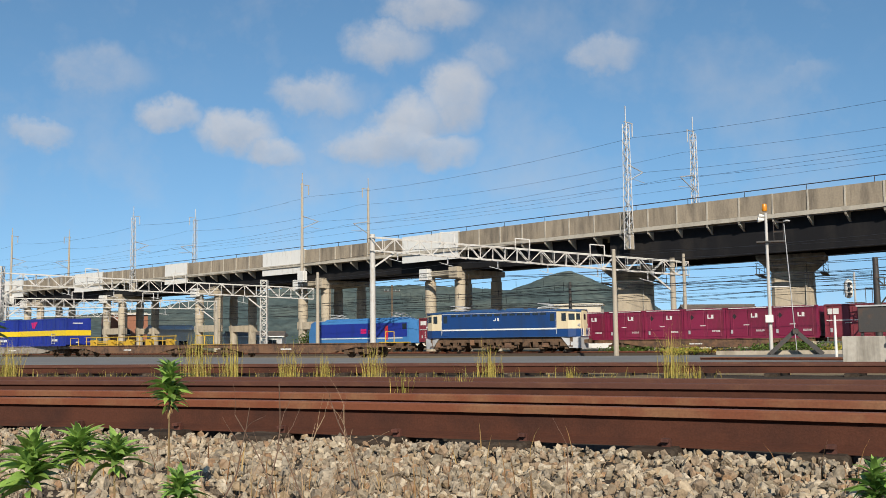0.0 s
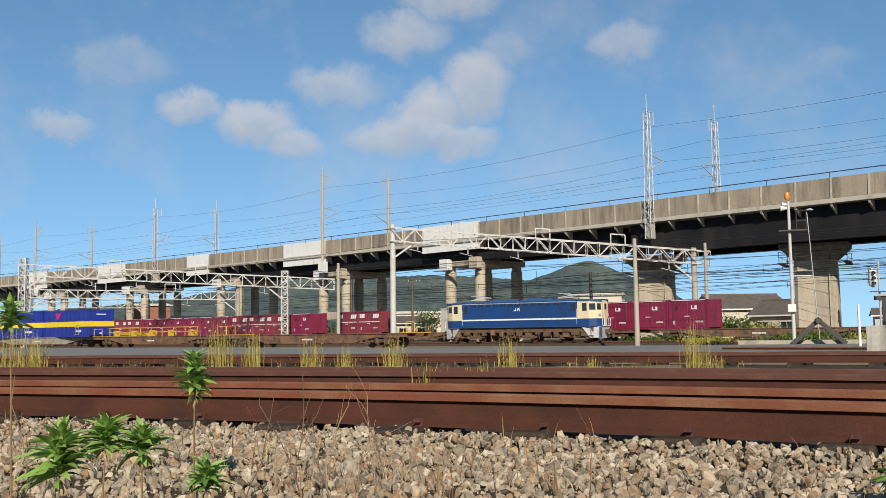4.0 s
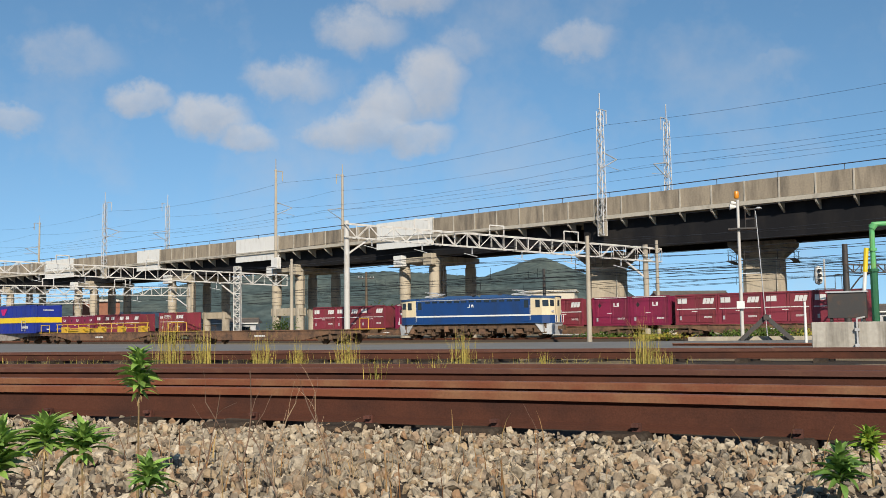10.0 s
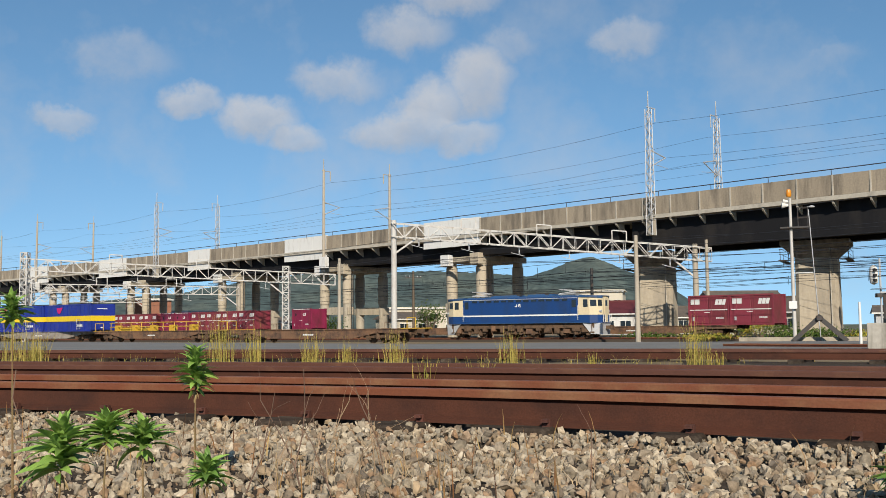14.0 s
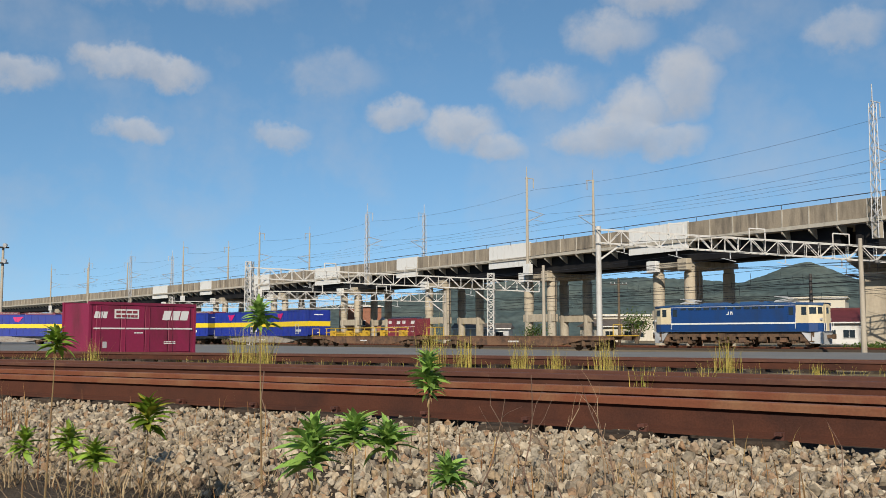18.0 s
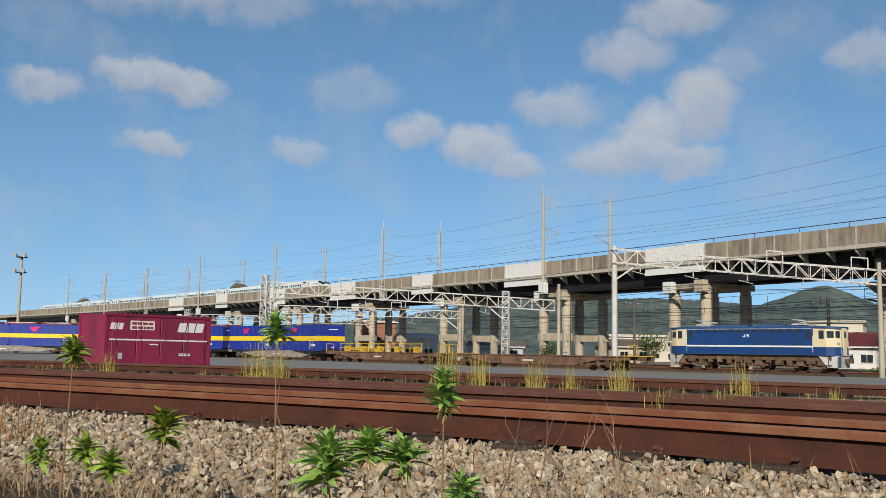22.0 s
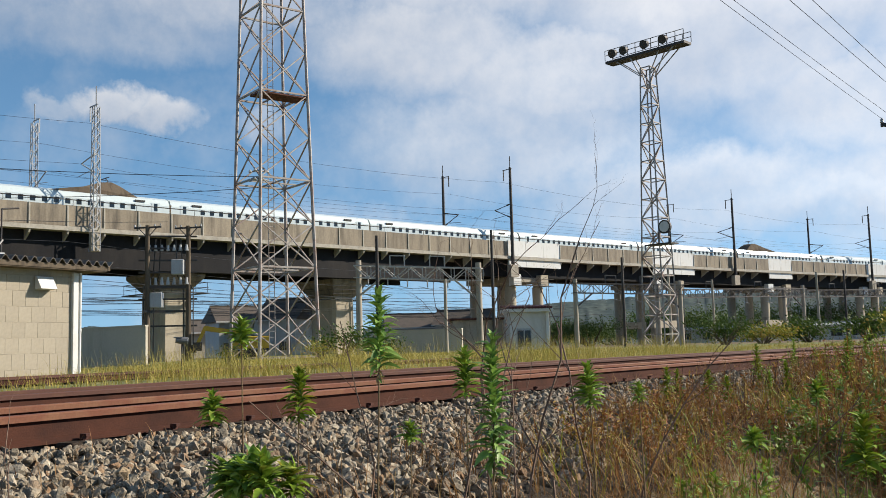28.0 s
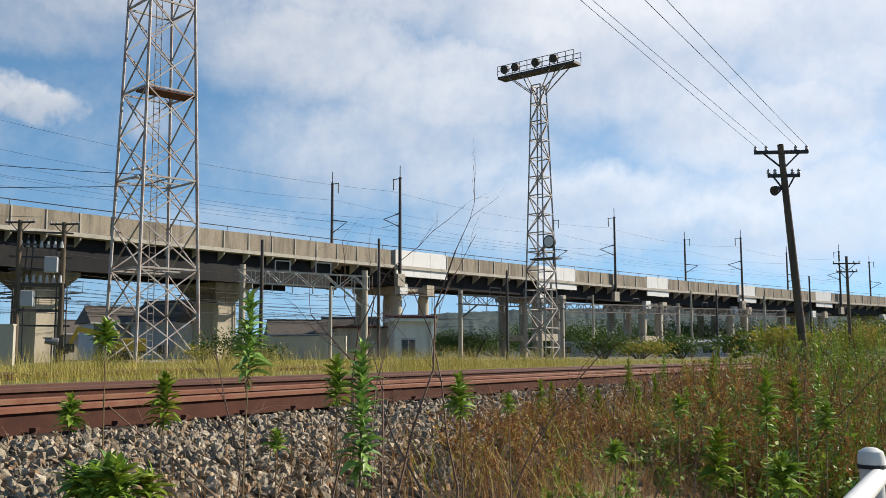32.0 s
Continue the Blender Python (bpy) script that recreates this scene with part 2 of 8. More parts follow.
M_FIELD = pm("dry_grass_ground", (0.24, 0.22, 0.06), 0.95, 0, 0.8, 0.35, 12, 0.7, (0.14, 0.17, 0.04), 0.7)
M_FARLAND = pm("distant_land", (0.10, 0.12, 0.07), 0.95, 0, 0.02, 0.35, 0.2, 0, (0.2, 0.18, 0.14), 0.6)
M_ASPHALT = pm("worn_asphalt", (0.17, 0.168, 0.16), 0.9, 0, 0.25, 0.14, 18, 0.3, (0.22, 0.215, 0.2), 0.6)
M_CONC = pm("weathered_concrete", (0.43, 0.38, 0.295), 0.85, 0, 0.9, 0.2, 6, 0.2, (0.24, 0.205, 0.155), 0.5, 6)
M_PARAPET = pm("stained_parapet_concrete", (0.34, 0.285, 0.21), 0.88, 0, 1.1, 0.22, 7, 0.2, (0.16, 0.135, 0.105), 0.6, 6, 0.1)
M_PIER = pm("pier_concrete", (0.5, 0.43, 0.32), 0.85, 0, 0.35, 0.15, 5, 0.15, (0.3, 0.26, 0.2), 0.5, 5)
M_LEDGE = pm("pale_ledge_concrete", (0.5, 0.46, 0.38), 0.85, 0, 1.0, 0.2, 6, 0.1, (0.34, 0.31, 0.26), 0.5)
# Darkened past grey paint: the deep shade under the deck is in this colour.
M_GIRDER = pm("shade_darkened_girder_steel", (0.016, 0.016, 0.018), 0.7, 0.1, 0.4, 0.25, 8, 0.1, (0.035, 0.032, 0.03), 0.5, 3)
M_WHITE = pm("white_paint", (0.78, 0.78, 0.75), 0.55, 0, 2, 0.08, 20, 0.05, (0.6, 0.58, 0.53), 0.3, 3)
M_GANTRY = pm("weathered_white_steel_paint", (0.56, 0.55, 0.52), 0.6, 0, 2, 0.12, 20, 0.05, (0.38, 0.33, 0.28), 0.4, 3)
M_GALV = pm("galvanised_steel", (0.5, 0.51, 0.52), 0.55, 0.2, 4, 0.15, 30, 0.05, (0.36, 0.36, 0.36), 0.4)
M_DKSTEEL = pm("dark_weathered_steel", (0.06, 0.057, 0.055), 0.65, 0.3, 3, 0.3, 30, 0.1, (0.11, 0.07, 0.05), 0.4)
M_CPOLE = pm("concrete_pole", (0.44, 0.39, 0.31), 0.85, 0, 2, 0.15, 20, 0.1, (0.3, 0.26, 0.21), 0.4, 4)
M_WIRE = pm("dark_wire", (0.03, 0.033, 0.04), 0.6, 0.3, 2, 0.1, 10, 0)
M_BLUE = pm("deep_blue_enamel", (0.009, 0.05, 0.19), 0.35, 0, 0.6, 0.15, 8, 0.02, (0.014, 0.04, 0.12), 0.4, 4)
M_CREAM = pm("cream_enamel", (0.72, 0.61, 0.40), 0.4, 0, 1, 0.1, 10, 0.02, (0.6, 0.5, 0.33), 0.3, 4)
M_LBLUE = pm("light_blue_enamel", (0.06, 0.22, 0.50), 0.4, 0, 1, 0.1, 10, 0.02)
M_GREYP = pm("light_grey_paint", (0.48, 0.49, 0.5), 0.5, 0, 1, 0.12, 10, 0.03, (0.35, 0.33, 0.3), 0.4, 3)
M_UNDER = pm("grimy_running_gear", (0.15, 0.095, 0.06), 0.85, 0.05, 3, 0.4, 25, 0.3, (0.05, 0.038, 0.03), 0.55)
M_WAGON = pm("rusty_wagon_frame", (0.24, 0.13, 0.07), 0.8, 0.1, 1.2, 0.35, 20, 0.2, (0.07, 0.045, 0.035), 0.6)
M_WAGONG = pm("grey_wagon_frame", (0.34, 0.31, 0.27), 0.8, 0.1, 1.2, 0.3, 20, 0.2, (0.16, 0.1, 0.07), 0.4)
M_YELLOW = pm("yellow_fitting_paint", (0.65, 0.4, 0.03), 0.6, 0, 2, 0.25, 20, 0.1, (0.35, 0.2, 0.05), 0.4)
M_MAROON = pm("maroon_container_paint", (0.24, 0.016, 0.06), 0.5, 0, 0.9, 0.2, 12, 0.05, (0.14, 0.018, 0.035), 0.4, 3, 0.12)
M_MAROONR = pm("faded_red_container_paint", (0.24, 0.03, 0.05), 0.6, 0, 0.9, 0.2, 12, 0.05, (0.16, 0.035, 0.035), 0.5, 3, 0.15)
M_CONTG = pm("pale_grey_container_paint", (0.5, 0.48, 0.42), 0.65, 0, 0.9, 0.2, 12, 0.05, (0.3, 0.22, 0.15), 0.4, 3)
M_NAVY = pm("bright_navy_container_paint", (0.015, 0.035, 0.30), 0.4, 0, 0.6, 0.12, 8, 0.03, (0.014, 0.03, 0.2), 0.4, 3)
M_BAND = pm("yellow_band_paint", (0.85, 0.6, 0.02), 0.45, 0, 1, 0.08, 10, 0.0)
M_MAGENTA = pm("magenta_paint", (0.6, 0.01, 0.15), 0.5, 0, 1, 0.08, 10, 0)
M_RED = pm("bright_red_enamel", (0.66, 0.038, 0.056), 0.4, 0, 0.8, 0.14, 8, 0.02, (0.5, 0.034, 0.046), 0.4, 3)
M_MIDGREY = pm("grimy_grey_paint", (0.2, 0.195, 0.185), 0.6, 0, 1, 0.2, 10, 0.05, (0.1, 0.085, 0.07), 0.5, 3)
M_TANK = pm("silver_tank_paint", (0.68, 0.685, 0.69), 0.42, 0.55, 0.7, 0.08, 30, 0.03, (0.42, 0.40, 0.36), 0.4, 4)
M_GREENP = pm("green_pipe_paint", (0.11, 0.42, 0.15), 0.5, 0, 3, 0.2, 20, 0.05, (0.22, 0.42, 0.12), 0.4)
M_GREEND = pm("dark_green_pipe_paint", (0.02, 0.14, 0.06), 0.5, 0, 3, 0.25, 20, 0.05)
M_GLASS = pm("dark_window_glass", (0.02, 0.028, 0.035), 0.12, 0, 2, 0.2, 10, 0)
M_BLACK = pm("black_rubber", (0.015, 0.015, 0.016), 0.7, 0, 3, 0.2, 20, 0.05)
M_ORANGE = pm("amber_lamp_glass", (0.75, 0.28, 0.02), 0.3, 0, 3, 0.1, 20, 0)
M_BRICKRED = pm("brown_glazed_brick", (0.30, 0.12, 0.065), 0.7, 0, 1, 0.2, 12, 0.1)
M_PANEL = pm("precast_wall_panel", (0.44, 0.385, 0.295), 0.9, 0, 0.5, 0.14, 9, 0.12, (0.36, 0.31, 0.235), 0.6, 3, 0.045)
M_ROOFT = pm("dark_roof_tile", (0.13, 0.105, 0.085), 0.8, 0, 1, 0.25, 10, 0.2, (0.08, 0.07, 0.06), 0.5)
M_ROOFR = pm("maroon_roof_tile", (0.12, 0.022, 0.025), 0.6, 0, 1, 0.25, 10, 0.2)
M_PLASTER = pm("cream_render", (0.62, 0.57, 0.46), 0.85, 0, 0.8, 0.1, 8, 0.1, (0.5, 0.45, 0.36), 0.4, 4)
M_WALLW = pm("white_render", (0.72, 0.72, 0.70), 0.8, 0, 0.8, 0.08, 8, 0.1, (0.58, 0.56, 0.52), 0.4, 4)
M_CORR = pm("corrugated_roof_sheet", (0.16, 0.13, 0.10), 0.8, 0.1, 1.2, 0.3, 15, 0.2, (0.3, 0.28, 0.24), 0.4)
M_TIMBER = pm("weathered_timber", (0.16, 0.125, 0.09), 0.9, 0, 3, 0.3, 30, 0.3, (0.08, 0.065, 0.05), 0.5, 8)
M_RUSTC = pm("rusted_fastenings", (0.12, 0.04, 0.025), 0.85, 0.2, 4, 0.4, 40, 0.3, (0.06, 0.025, 0.02), 0.5, None, 0.25)
M_TOWER = pm("rust_stained_galvanised_steel", (0.44, 0.41, 0.385), 0.6, 0.1, 1.2, 0.2, 20, 0.05, (0.3, 0.18, 0.13), 0.6)
# Woodland green shifted pale and bluish; distance haze is painted into it.
M_HILL = pm("haze_tinted_hillside", (0.07, 0.1, 0.098), 0.95, 0, 0.012, 0.6, 0.07, 0, (0.115, 0.14, 0.122), 0.7)
M_SHIN = pm("pale_blue_white_car_paint", (0.70, 0.79, 0.80), 0.3, 0, 0.5, 0.05, 5, 0)
M_LEAF = leafy("fresh_weed_leaf", [(0.24, 0.4, 0.04), (0.33, 0.5, 0.05), (0.15, 0.27, 0.03), (0.44, 0.5, 0.06)], 0.6)
M_LEAF2 = leafy("dark_weed_leaf", [(0.2, 0.32, 0.03), (0.3, 0.42, 0.035), (0.11, 0.19, 0.022), (0.44, 0.4, 0.05)], 0.6)
M_STEM = pm("weed_stem", (0.2, 0.15, 0.06), 0.7, 0, 20, 0.3, 60, 0, (0.22, 0.11, 0.05), 0.7)
M_DRY = leafy("dry_brown_stalk", [(0.34, 0.15, 0.05), (0.46, 0.25, 0.085), (0.2, 0.085, 0.035), (0.52, 0.36, 0.14)], 0.85)
M_STRAW = leafy("straw_grass_blade", [(0.54, 0.4, 0.085), (0.4, 0.34, 0.07), (0.66, 0.52, 0.13), (0.29, 0.3, 0.05)], 0.8)
M_GRASS = leafy("green_grass_blade", [(0.36, 0.35, 0.035), (0.24, 0.3, 0.028), (0.52, 0.41, 0.055), (0.52, 0.34, 0.075)], 0.75)
M_GREENB = leafy("fresh_grass_blade", [(0.13, 0.24, 0.03), (0.2, 0.33, 0.04), (0.09, 0.16, 0.02), (0.28, 0.36, 0.06)])
M_BUSH = leafy("bush_leaf", [(0.07, 0.13, 0.025), (0.11, 0.18, 0.03), (0.045, 0.09, 0.02), (0.16, 0.19, 0.04)])

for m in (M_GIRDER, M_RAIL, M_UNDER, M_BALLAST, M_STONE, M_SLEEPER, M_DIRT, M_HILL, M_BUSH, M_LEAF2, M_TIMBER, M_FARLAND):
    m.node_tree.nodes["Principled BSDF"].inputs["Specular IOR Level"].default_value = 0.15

# ---- mesh building ----
class MB:
    """Collects simple solids into one mesh."""

    def __init__(self):
        self.v, self.f, self.mi = [], [], []

    def add(self, verts, faces, mi=0):
        o = len(self.v)
        self.v += [tuple(p) for p in verts]
        self.f += [tuple(i + o for i in f) for f in faces]
        self.mi += [mi] * len(faces)
        return self

    def box(self, x, y, z, sx, sy, sz, rz=0.0, mi=0, top=1.0):
        """A box centred on x, y with its underside at z; top: how far its upper face is drawn in."""
        c, s = math.cos(radians(rz)), math.sin(radians(rz))
        p = []
        for zz, k in ((z, 1.0), (z + sz, top)):
            for a, b in ((-1, -1), (1, -1), (1, 1), (-1, 1)):
                u, w = a * sx / 2 * k, b * sy / 2 * k
                p.append((x + c * u - s * w, y + s * u + c * w, zz))
        return self.add(p, ((3, 2, 1, 0), (4, 5, 6, 7), (0, 1, 5, 4), (1, 2, 6, 5), (2, 3, 7, 6), (3, 0, 4, 7)), mi)

    def beam(self, p, q, w, h=None, mi=0):
        """A square bar from p to q."""
        p, q = Vector(p), Vector(q)
        d = (q - p).normalized()
        side = d.cross(Vector((0, 0, 1)))
        side = Vector((1, 0, 0)) if side.length < 1e-3 else side.normalized()
        up = side.cross(d)
        a, b = side * w / 2, up * (h or w) / 2
        v = [e + s * a + t * b for e in (p, q) for s, t in ((-1, -1), (1, -1), (1, 1), (-1, 1))]
        return self.add(v, ((3, 2, 1, 0), (4, 5, 6, 7), (0, 1, 5, 4), (1, 2, 6, 5), (2, 3, 7, 6), (3, 0, 4, 7)), mi)

    def tube(self, p, q, r, r2=None, n=8, mi=0, caps=True):
        p, q = Vector(p), Vector(q)
        r2 = r if r2 is None else r2
        d = (q - p).normalized()
        side = d.cross(Vector((0, 0, 1)))
        side = Vector((1, 0, 0)) if side.length < 1e-3 else side.normalized()
        up = side.cross(d)
        v = []
        for e, k in ((p, r), (q, r2)):
            for i in range(n):
                a = 2 * math.pi * i / n
                v.append(e + (side * math.cos(a) + up * math.sin(a)) * k)
        f = [(i, (i + 1) % n, n + (i + 1) % n, n + i) for i in range(n)]
        if caps:
            f += [tuple(range(n - 1, -1, -1)), tuple(range(n, 2 * n))]
        return self.add(v, f, mi)

    def path(self, pts, r, n=5, mi=0):
        for a, b in zip(pts, pts[1:]):
            self.tube(a, b, r, None, n, mi, False)
        return self

    def prism(self, prof, p0, p1, mi=0, flip=False):
        """prof: (across, up) points, swept from p0 to p1 with up kept upright."""
        p0, p1 = Vector(p0), Vector(p1)
        d = (p1 - p0).normalized()
        side = Vector((-d.y, d.x, 0)).normalized()
        up = Vector((0, 0, 1))
        n = len(prof)
        v = [e + side * a + up * b for e in (p0, p1) for a, b in prof]
        f = [(i, (i + 1) % n, n + (i + 1) % n, n + i) for i in range(n)]
        f += [tuple(range(n - 1, -1, -1)), tuple(range(n, 2 * n))]
        return self.add(v, f, mi)

    def sweep(self, prof, pts, mi=0, close=True):
        """A profile swept along a level line of points."""
        n, m = len(prof), len(pts)
        v = []
        P = [Vector(p) for p in pts]
        for i, p in enumerate(P):
            d = P[min(i + 1, m - 1)] - P[max(i - 1, 0)]
            side = Vector((-d.y, d.x, 0)).normalized()
            v += [p + side * a + Vector((0, 0, b)) for a, b in prof]
        k = n if close else n - 1
        f = [(i * n + j, i * n + (j + 1) % n, (i + 1) * n + (j + 1) % n, (i + 1) * n + j) for i in range(m - 1) for j in range(k)]
        if close:
            f += [tuple(range(n - 1, -1, -1)), tuple((m - 1) * n + j for j in range(n))]
        return self.add(v, f, mi)

    def lathe(self, prof, x=0, y=0, n=12, mi=0):
        """prof: (radius, height) points turned about an upright axis."""
        v, f = [], []
        for r, z in prof:
            v += [(x + r * math.cos(2 * math.pi * i / n), y + r * math.sin(2 * math.pi * i / n), z) for i in range(n)]
        for k in range(len(prof) - 1):
            f += [(k * n + i, k * n + (i + 1) % n, (k + 1) * n + (i + 1) % n, (k + 1) * n + i) for i in range(n)]
        f += [tuple(range(n - 1, -1, -1)), tuple((len(prof) - 1) * n + i for i in range(n))]
        return self.add(v, f, mi)

    def mesh(self, name, mats, bevel=0.0, smooth=False):
        me = bpy.data.meshes.new(name)
        me.from_pydata(self.v, [], self.f)
        mats = mats if isinstance(mats, (list, tuple)) else [mats]
        for m in mats:
            me.materials.append(m)
        if len(mats) > 1:
            me.polygons.foreach_set("material_index", self.mi)
        bm = bmesh.new()
        bm.from_mesh(me)
        bmesh.ops.recalc_face_normals(bm, faces=bm.faces)
        if bevel:
            bmesh.ops.bevel(bm, geom=list(bm.edges), offset=bevel, segments=1, affect="EDGES", clamp_overlap=True)
        if smooth:
            for f in bm.faces:
                f.smooth = True
        bm.to_mesh(me)
        bm.free()
        if smooth:
            me.set_sharp_from_angle(angle=radians(38))
        return me


def part(name, mb, mats, parent=None, label="", bevel=0.0, smooth=False):
    """One mesh object under a thing or under a part."""
    me = mb if isinstance(mb, bpy.types.Mesh) else mb.mesh(name, mats, bevel, smooth)
    ob = new(name, me)
    if parent:
        ob.parent = parent
    if label:
        ob["label"] = label
    return ob


def thing(name, m, label, category, group="", kind=""):
    """An empty at the base of a thing, which carries its parts."""
    ob = new(name)
    ob.empty_display_size = 0.2
    ob.matrix_world = m
    return tagged(ob, label, category, group, kind)


def letters(name, text, size, m, mat, parent, extrude=0.004, shear=0.0):
    """Raised letters in the built-in font, standing upright on the x axis of m."""
    cu = bpy.data.curves.new(name, "FONT")
    cu.body, cu.size, cu.extrude, cu.align_x, cu.align_y, cu.shear = text, size, extrude, "CENTER", "CENTER", shear
    tmp = bpy.data.objects.new(name, cu)
    scene.collection.objects.link(tmp)
    me = bpy.data.meshes.new_from_object(tmp.evaluated_get(bpy.context.evaluated_depsgraph_get()))
    bpy.data.objects.remove(tmp)
    me.transform(m @ pose(0, 0, 0, 90))
    me.materials.clear()
    me.materials.append(mat)
    return part(name, me, mat, parent)


# ---- the plan: near track, yard, viaduct ----
HEAD = [(-90, -13), (-12, -14), (-2, -19), (0.5, -26), (2.5, -31), (4, -32.5), (8, -38), (12, -43), (18, -45), (30, -46), (150, -48)]


def track_table():
    s = np.arange(-90, 150, 0.25)
    th = np.radians(np.interp(s, [a for a, _ in HEAD], [b for _, b in HEAD]))
    x, y = np.cumsum(np.cos(th)) * 0.25, np.cumsum(np.sin(th)) * 0.25
    k = np.argmin(abs(s))
    return s, th, x - x[k], y - y[k] + 4.42


TS, TTH, TX, TY = track_table()


def trk(s, d, z=0.0):
    """A point s along the nearest rail and d beyond it."""
    th = np.interp(s, TS, TTH)
    x, y = np.interp(s, TS, TX), np.interp(s, TS, TY)
    d = d * (1 + 0.012 * max(0, min(s, 22)))
    return Vector((x - d * math.sin(th), y + d * math.cos(th), z))


def past(x, y):
    """How far a place lies beyond the nearest rail (below zero: on the camera's side)."""
    k = np.argmin((TX - x) ** 2 + (TY - y) ** 2)
    return float(-(x - TX[k]) * math.sin(TTH[k]) + (y - TY[k]) * math.cos(TTH[k])), float(TS[k])


def ground_z(x, y):
    d, s = past(x, y)
    r = math.hypot(x, y)
    az = math.degrees(math.atan2(x, y))
    field = min(1, max(0, (az - 62) / 25))
    lump = 0.03 * noise.noise((x * 0.9, y * 0.9, 0)) + 0.012 * noise.noise((x * 4, y * 4, 3))
    bed = float(np.interp(d, [-6, -4.2, -2.2, -1.5, 4.6, 6.5, 13.5, 17, 22, 50, 62], [-0.35, -0.2, 0.44, 0.52, 0.52, 0.40, 0.38, 0.15, 0.0, -0.05, -0.3]))
    low = float(np.interp(d, [4.6, 8, 60], [0.52, 0.45, 0.5]))
    z = bed if d < 4.6 else bed * (1 - field) + low * field
    if d < -1.5 and s > 6:
        z += min(0.25, (s - 6) * 0.05) * min(1, (-1.5 - d) / 1.5)
    return z + lump * (1 if r < 60 else 0.3)


VU, VD = Vector((60, 63)), Vector((0.6899, -0.7239))
VN = Vector((-0.7239, -0.6899))


def via(u, off=0.0, z=0.0):
    """A point u along the viaduct's near edge, off metres nearer to the yard (below zero: further in); straight on past its bend."""
    w = max(-330.0, min(260.0, u))
    v = ((3.06e-7 * w + 4.867e-4) * w + 2.8e-2) * w + 5.35
    v -= 1.8 * math.exp(-((u + 6) / 36) ** 2)
    slope = (9.18e-7 * w + 9.734e-4) * w + 2.8e-2
    p = VU + VD * u + VN * (v + slope * (u - w) + off)
    return Vector((p.x, p.y, z))


def spot(az, dist, z=0.0):
    """A place by its bearing from the camera and its distance."""
    return Vector((dist * math.sin(radians(az)), dist * math.cos(radians(az)), z))


def via_turn(u):
    d = via(u + 1) - via(u - 1)
    return math.degrees(math.atan2(d.y, d.x))


# ---- ground ----
def build_ground():
    rs = [0.0] + list(np.geomspace(0.5, 18, 46)) + list(np.geomspace(19.5, 260, 44)) + list(np.geomspace(320, 4500, 10))
    azs = list(np.arange(-60, 150, 1.0)) + list(np.arange(150, 300, 6.0))
    n = len(azs)
    v, f, mi = [(0, 0, ground_z(0.01, 0))], [], []
    for r in rs[1:]:
        for a in azs:
            x, y = r * math.sin(radians(a)), r * math.cos(radians(a))
            v.append((x, y, ground_z(x, y) if r < 300 else 0.0))
    def kind(r, a):
        x, y = r * math.sin(radians(a)), r * math.cos(radians(a))
        d, s = past(x, y)
        if r > 250:
            return 3
        if -2.8 < d < 5.6 or (a < 66 and 11.6 < d < 15.6):
            return 0
        if d <= -2.8:
            return 1
        return 2 if a > 64 and r < 110 else 1
    for j in range(n):
        f.append((0, 1 + j, 1 + (j + 1) % n))
        mi.append(1)
    for i in range(len(rs) - 2):
        for j in range(n):
            k = (j + 1) % n
            f.append((1 + i * n + j, 1 + (i + 1) * n + j, 1 + (i + 1) * n + k, 1 + i * n + k))
            mi.append(kind((rs[i + 1] + rs[i + 2]) / 2, azs[j]))
    me = bpy.data.meshes.new("ground")
    me.from_pydata(v, [], f)
    for m in (M_BALLAST, M_DIRT, M_FIELD, M_FARLAND):
        me.materials.append(m)
    me.polygons.foreach_set("material_index", mi)
    me.polygons.foreach_set("use_smooth", [True] * len(f))
    ob = new("ground", me)
    tagged(ob, "gravelly rail yard ground with dry grass", "ground", kind="structure")
    # the paved yard
    far = [(-150, 184), (-60, 107.5), (-20, 73.5), (-3, 59.3), (5, 60.5), (30, 54.5), (30.5, 31)]
    near = []
    for s in np.linspace(-55, 24, 40):
        p = trk(s, 27.5 - max(0, s - 6) * 0.95)
        near.append((p.x, p.y))
    loop = [q for q in near] + [q for q in far[::-1]]
    bm = bmesh.new()
    vs = [bm.verts.new((x, y, 0.03)) for x, y in loop]
    face = bm.faces.new(vs)
    bmesh.ops.triangulate(bm, faces=[face])
    ext = bmesh.ops.extrude_face_region(bm, geom=list(bm.faces))
    for g in ext["geom"]:
        if isinstance(g, bmesh.types.BMVert):
            g.co.z = -0.3
    bmesh.ops.recalc_face_normals(bm, faces=bm.faces)
    me = bpy.data.meshes.new("pavement")
    bm.to_mesh(me)
    bm.free()
    me.materials.append(M_ASPHALT)
    tagged(new("pavement", me), "worn pale grey asphalt yard surface", "pavement", kind="structure")


build_ground()

RAIL = [(-0.061, 0), (0.061, 0), (0.061, 0.011), (0.009, 0.028), (0.007, 0.105), (0.031, 0.117), (0.033, 0.146), (0.024, 0.153),
        (-0.024, 0.153), (-0.033, 0.146), (-0.031, 0.117), (-0.007, 0.105), (-0.009, 0.028), (-0.061, 0.011)]


def rail_part(parent, pts, name="rail", head=None):
    mb = MB().sweep(RAIL, pts)
    n = len(RAIL)
    mb.mi = [1 if (i % n) in (5, 6, 7, 8, 9) and i < (len(pts) - 1) * n else 0 for i in range(len(mb.f))]
    return part(name, mb, [M_RAIL, head or M_RAILTOP], parent)


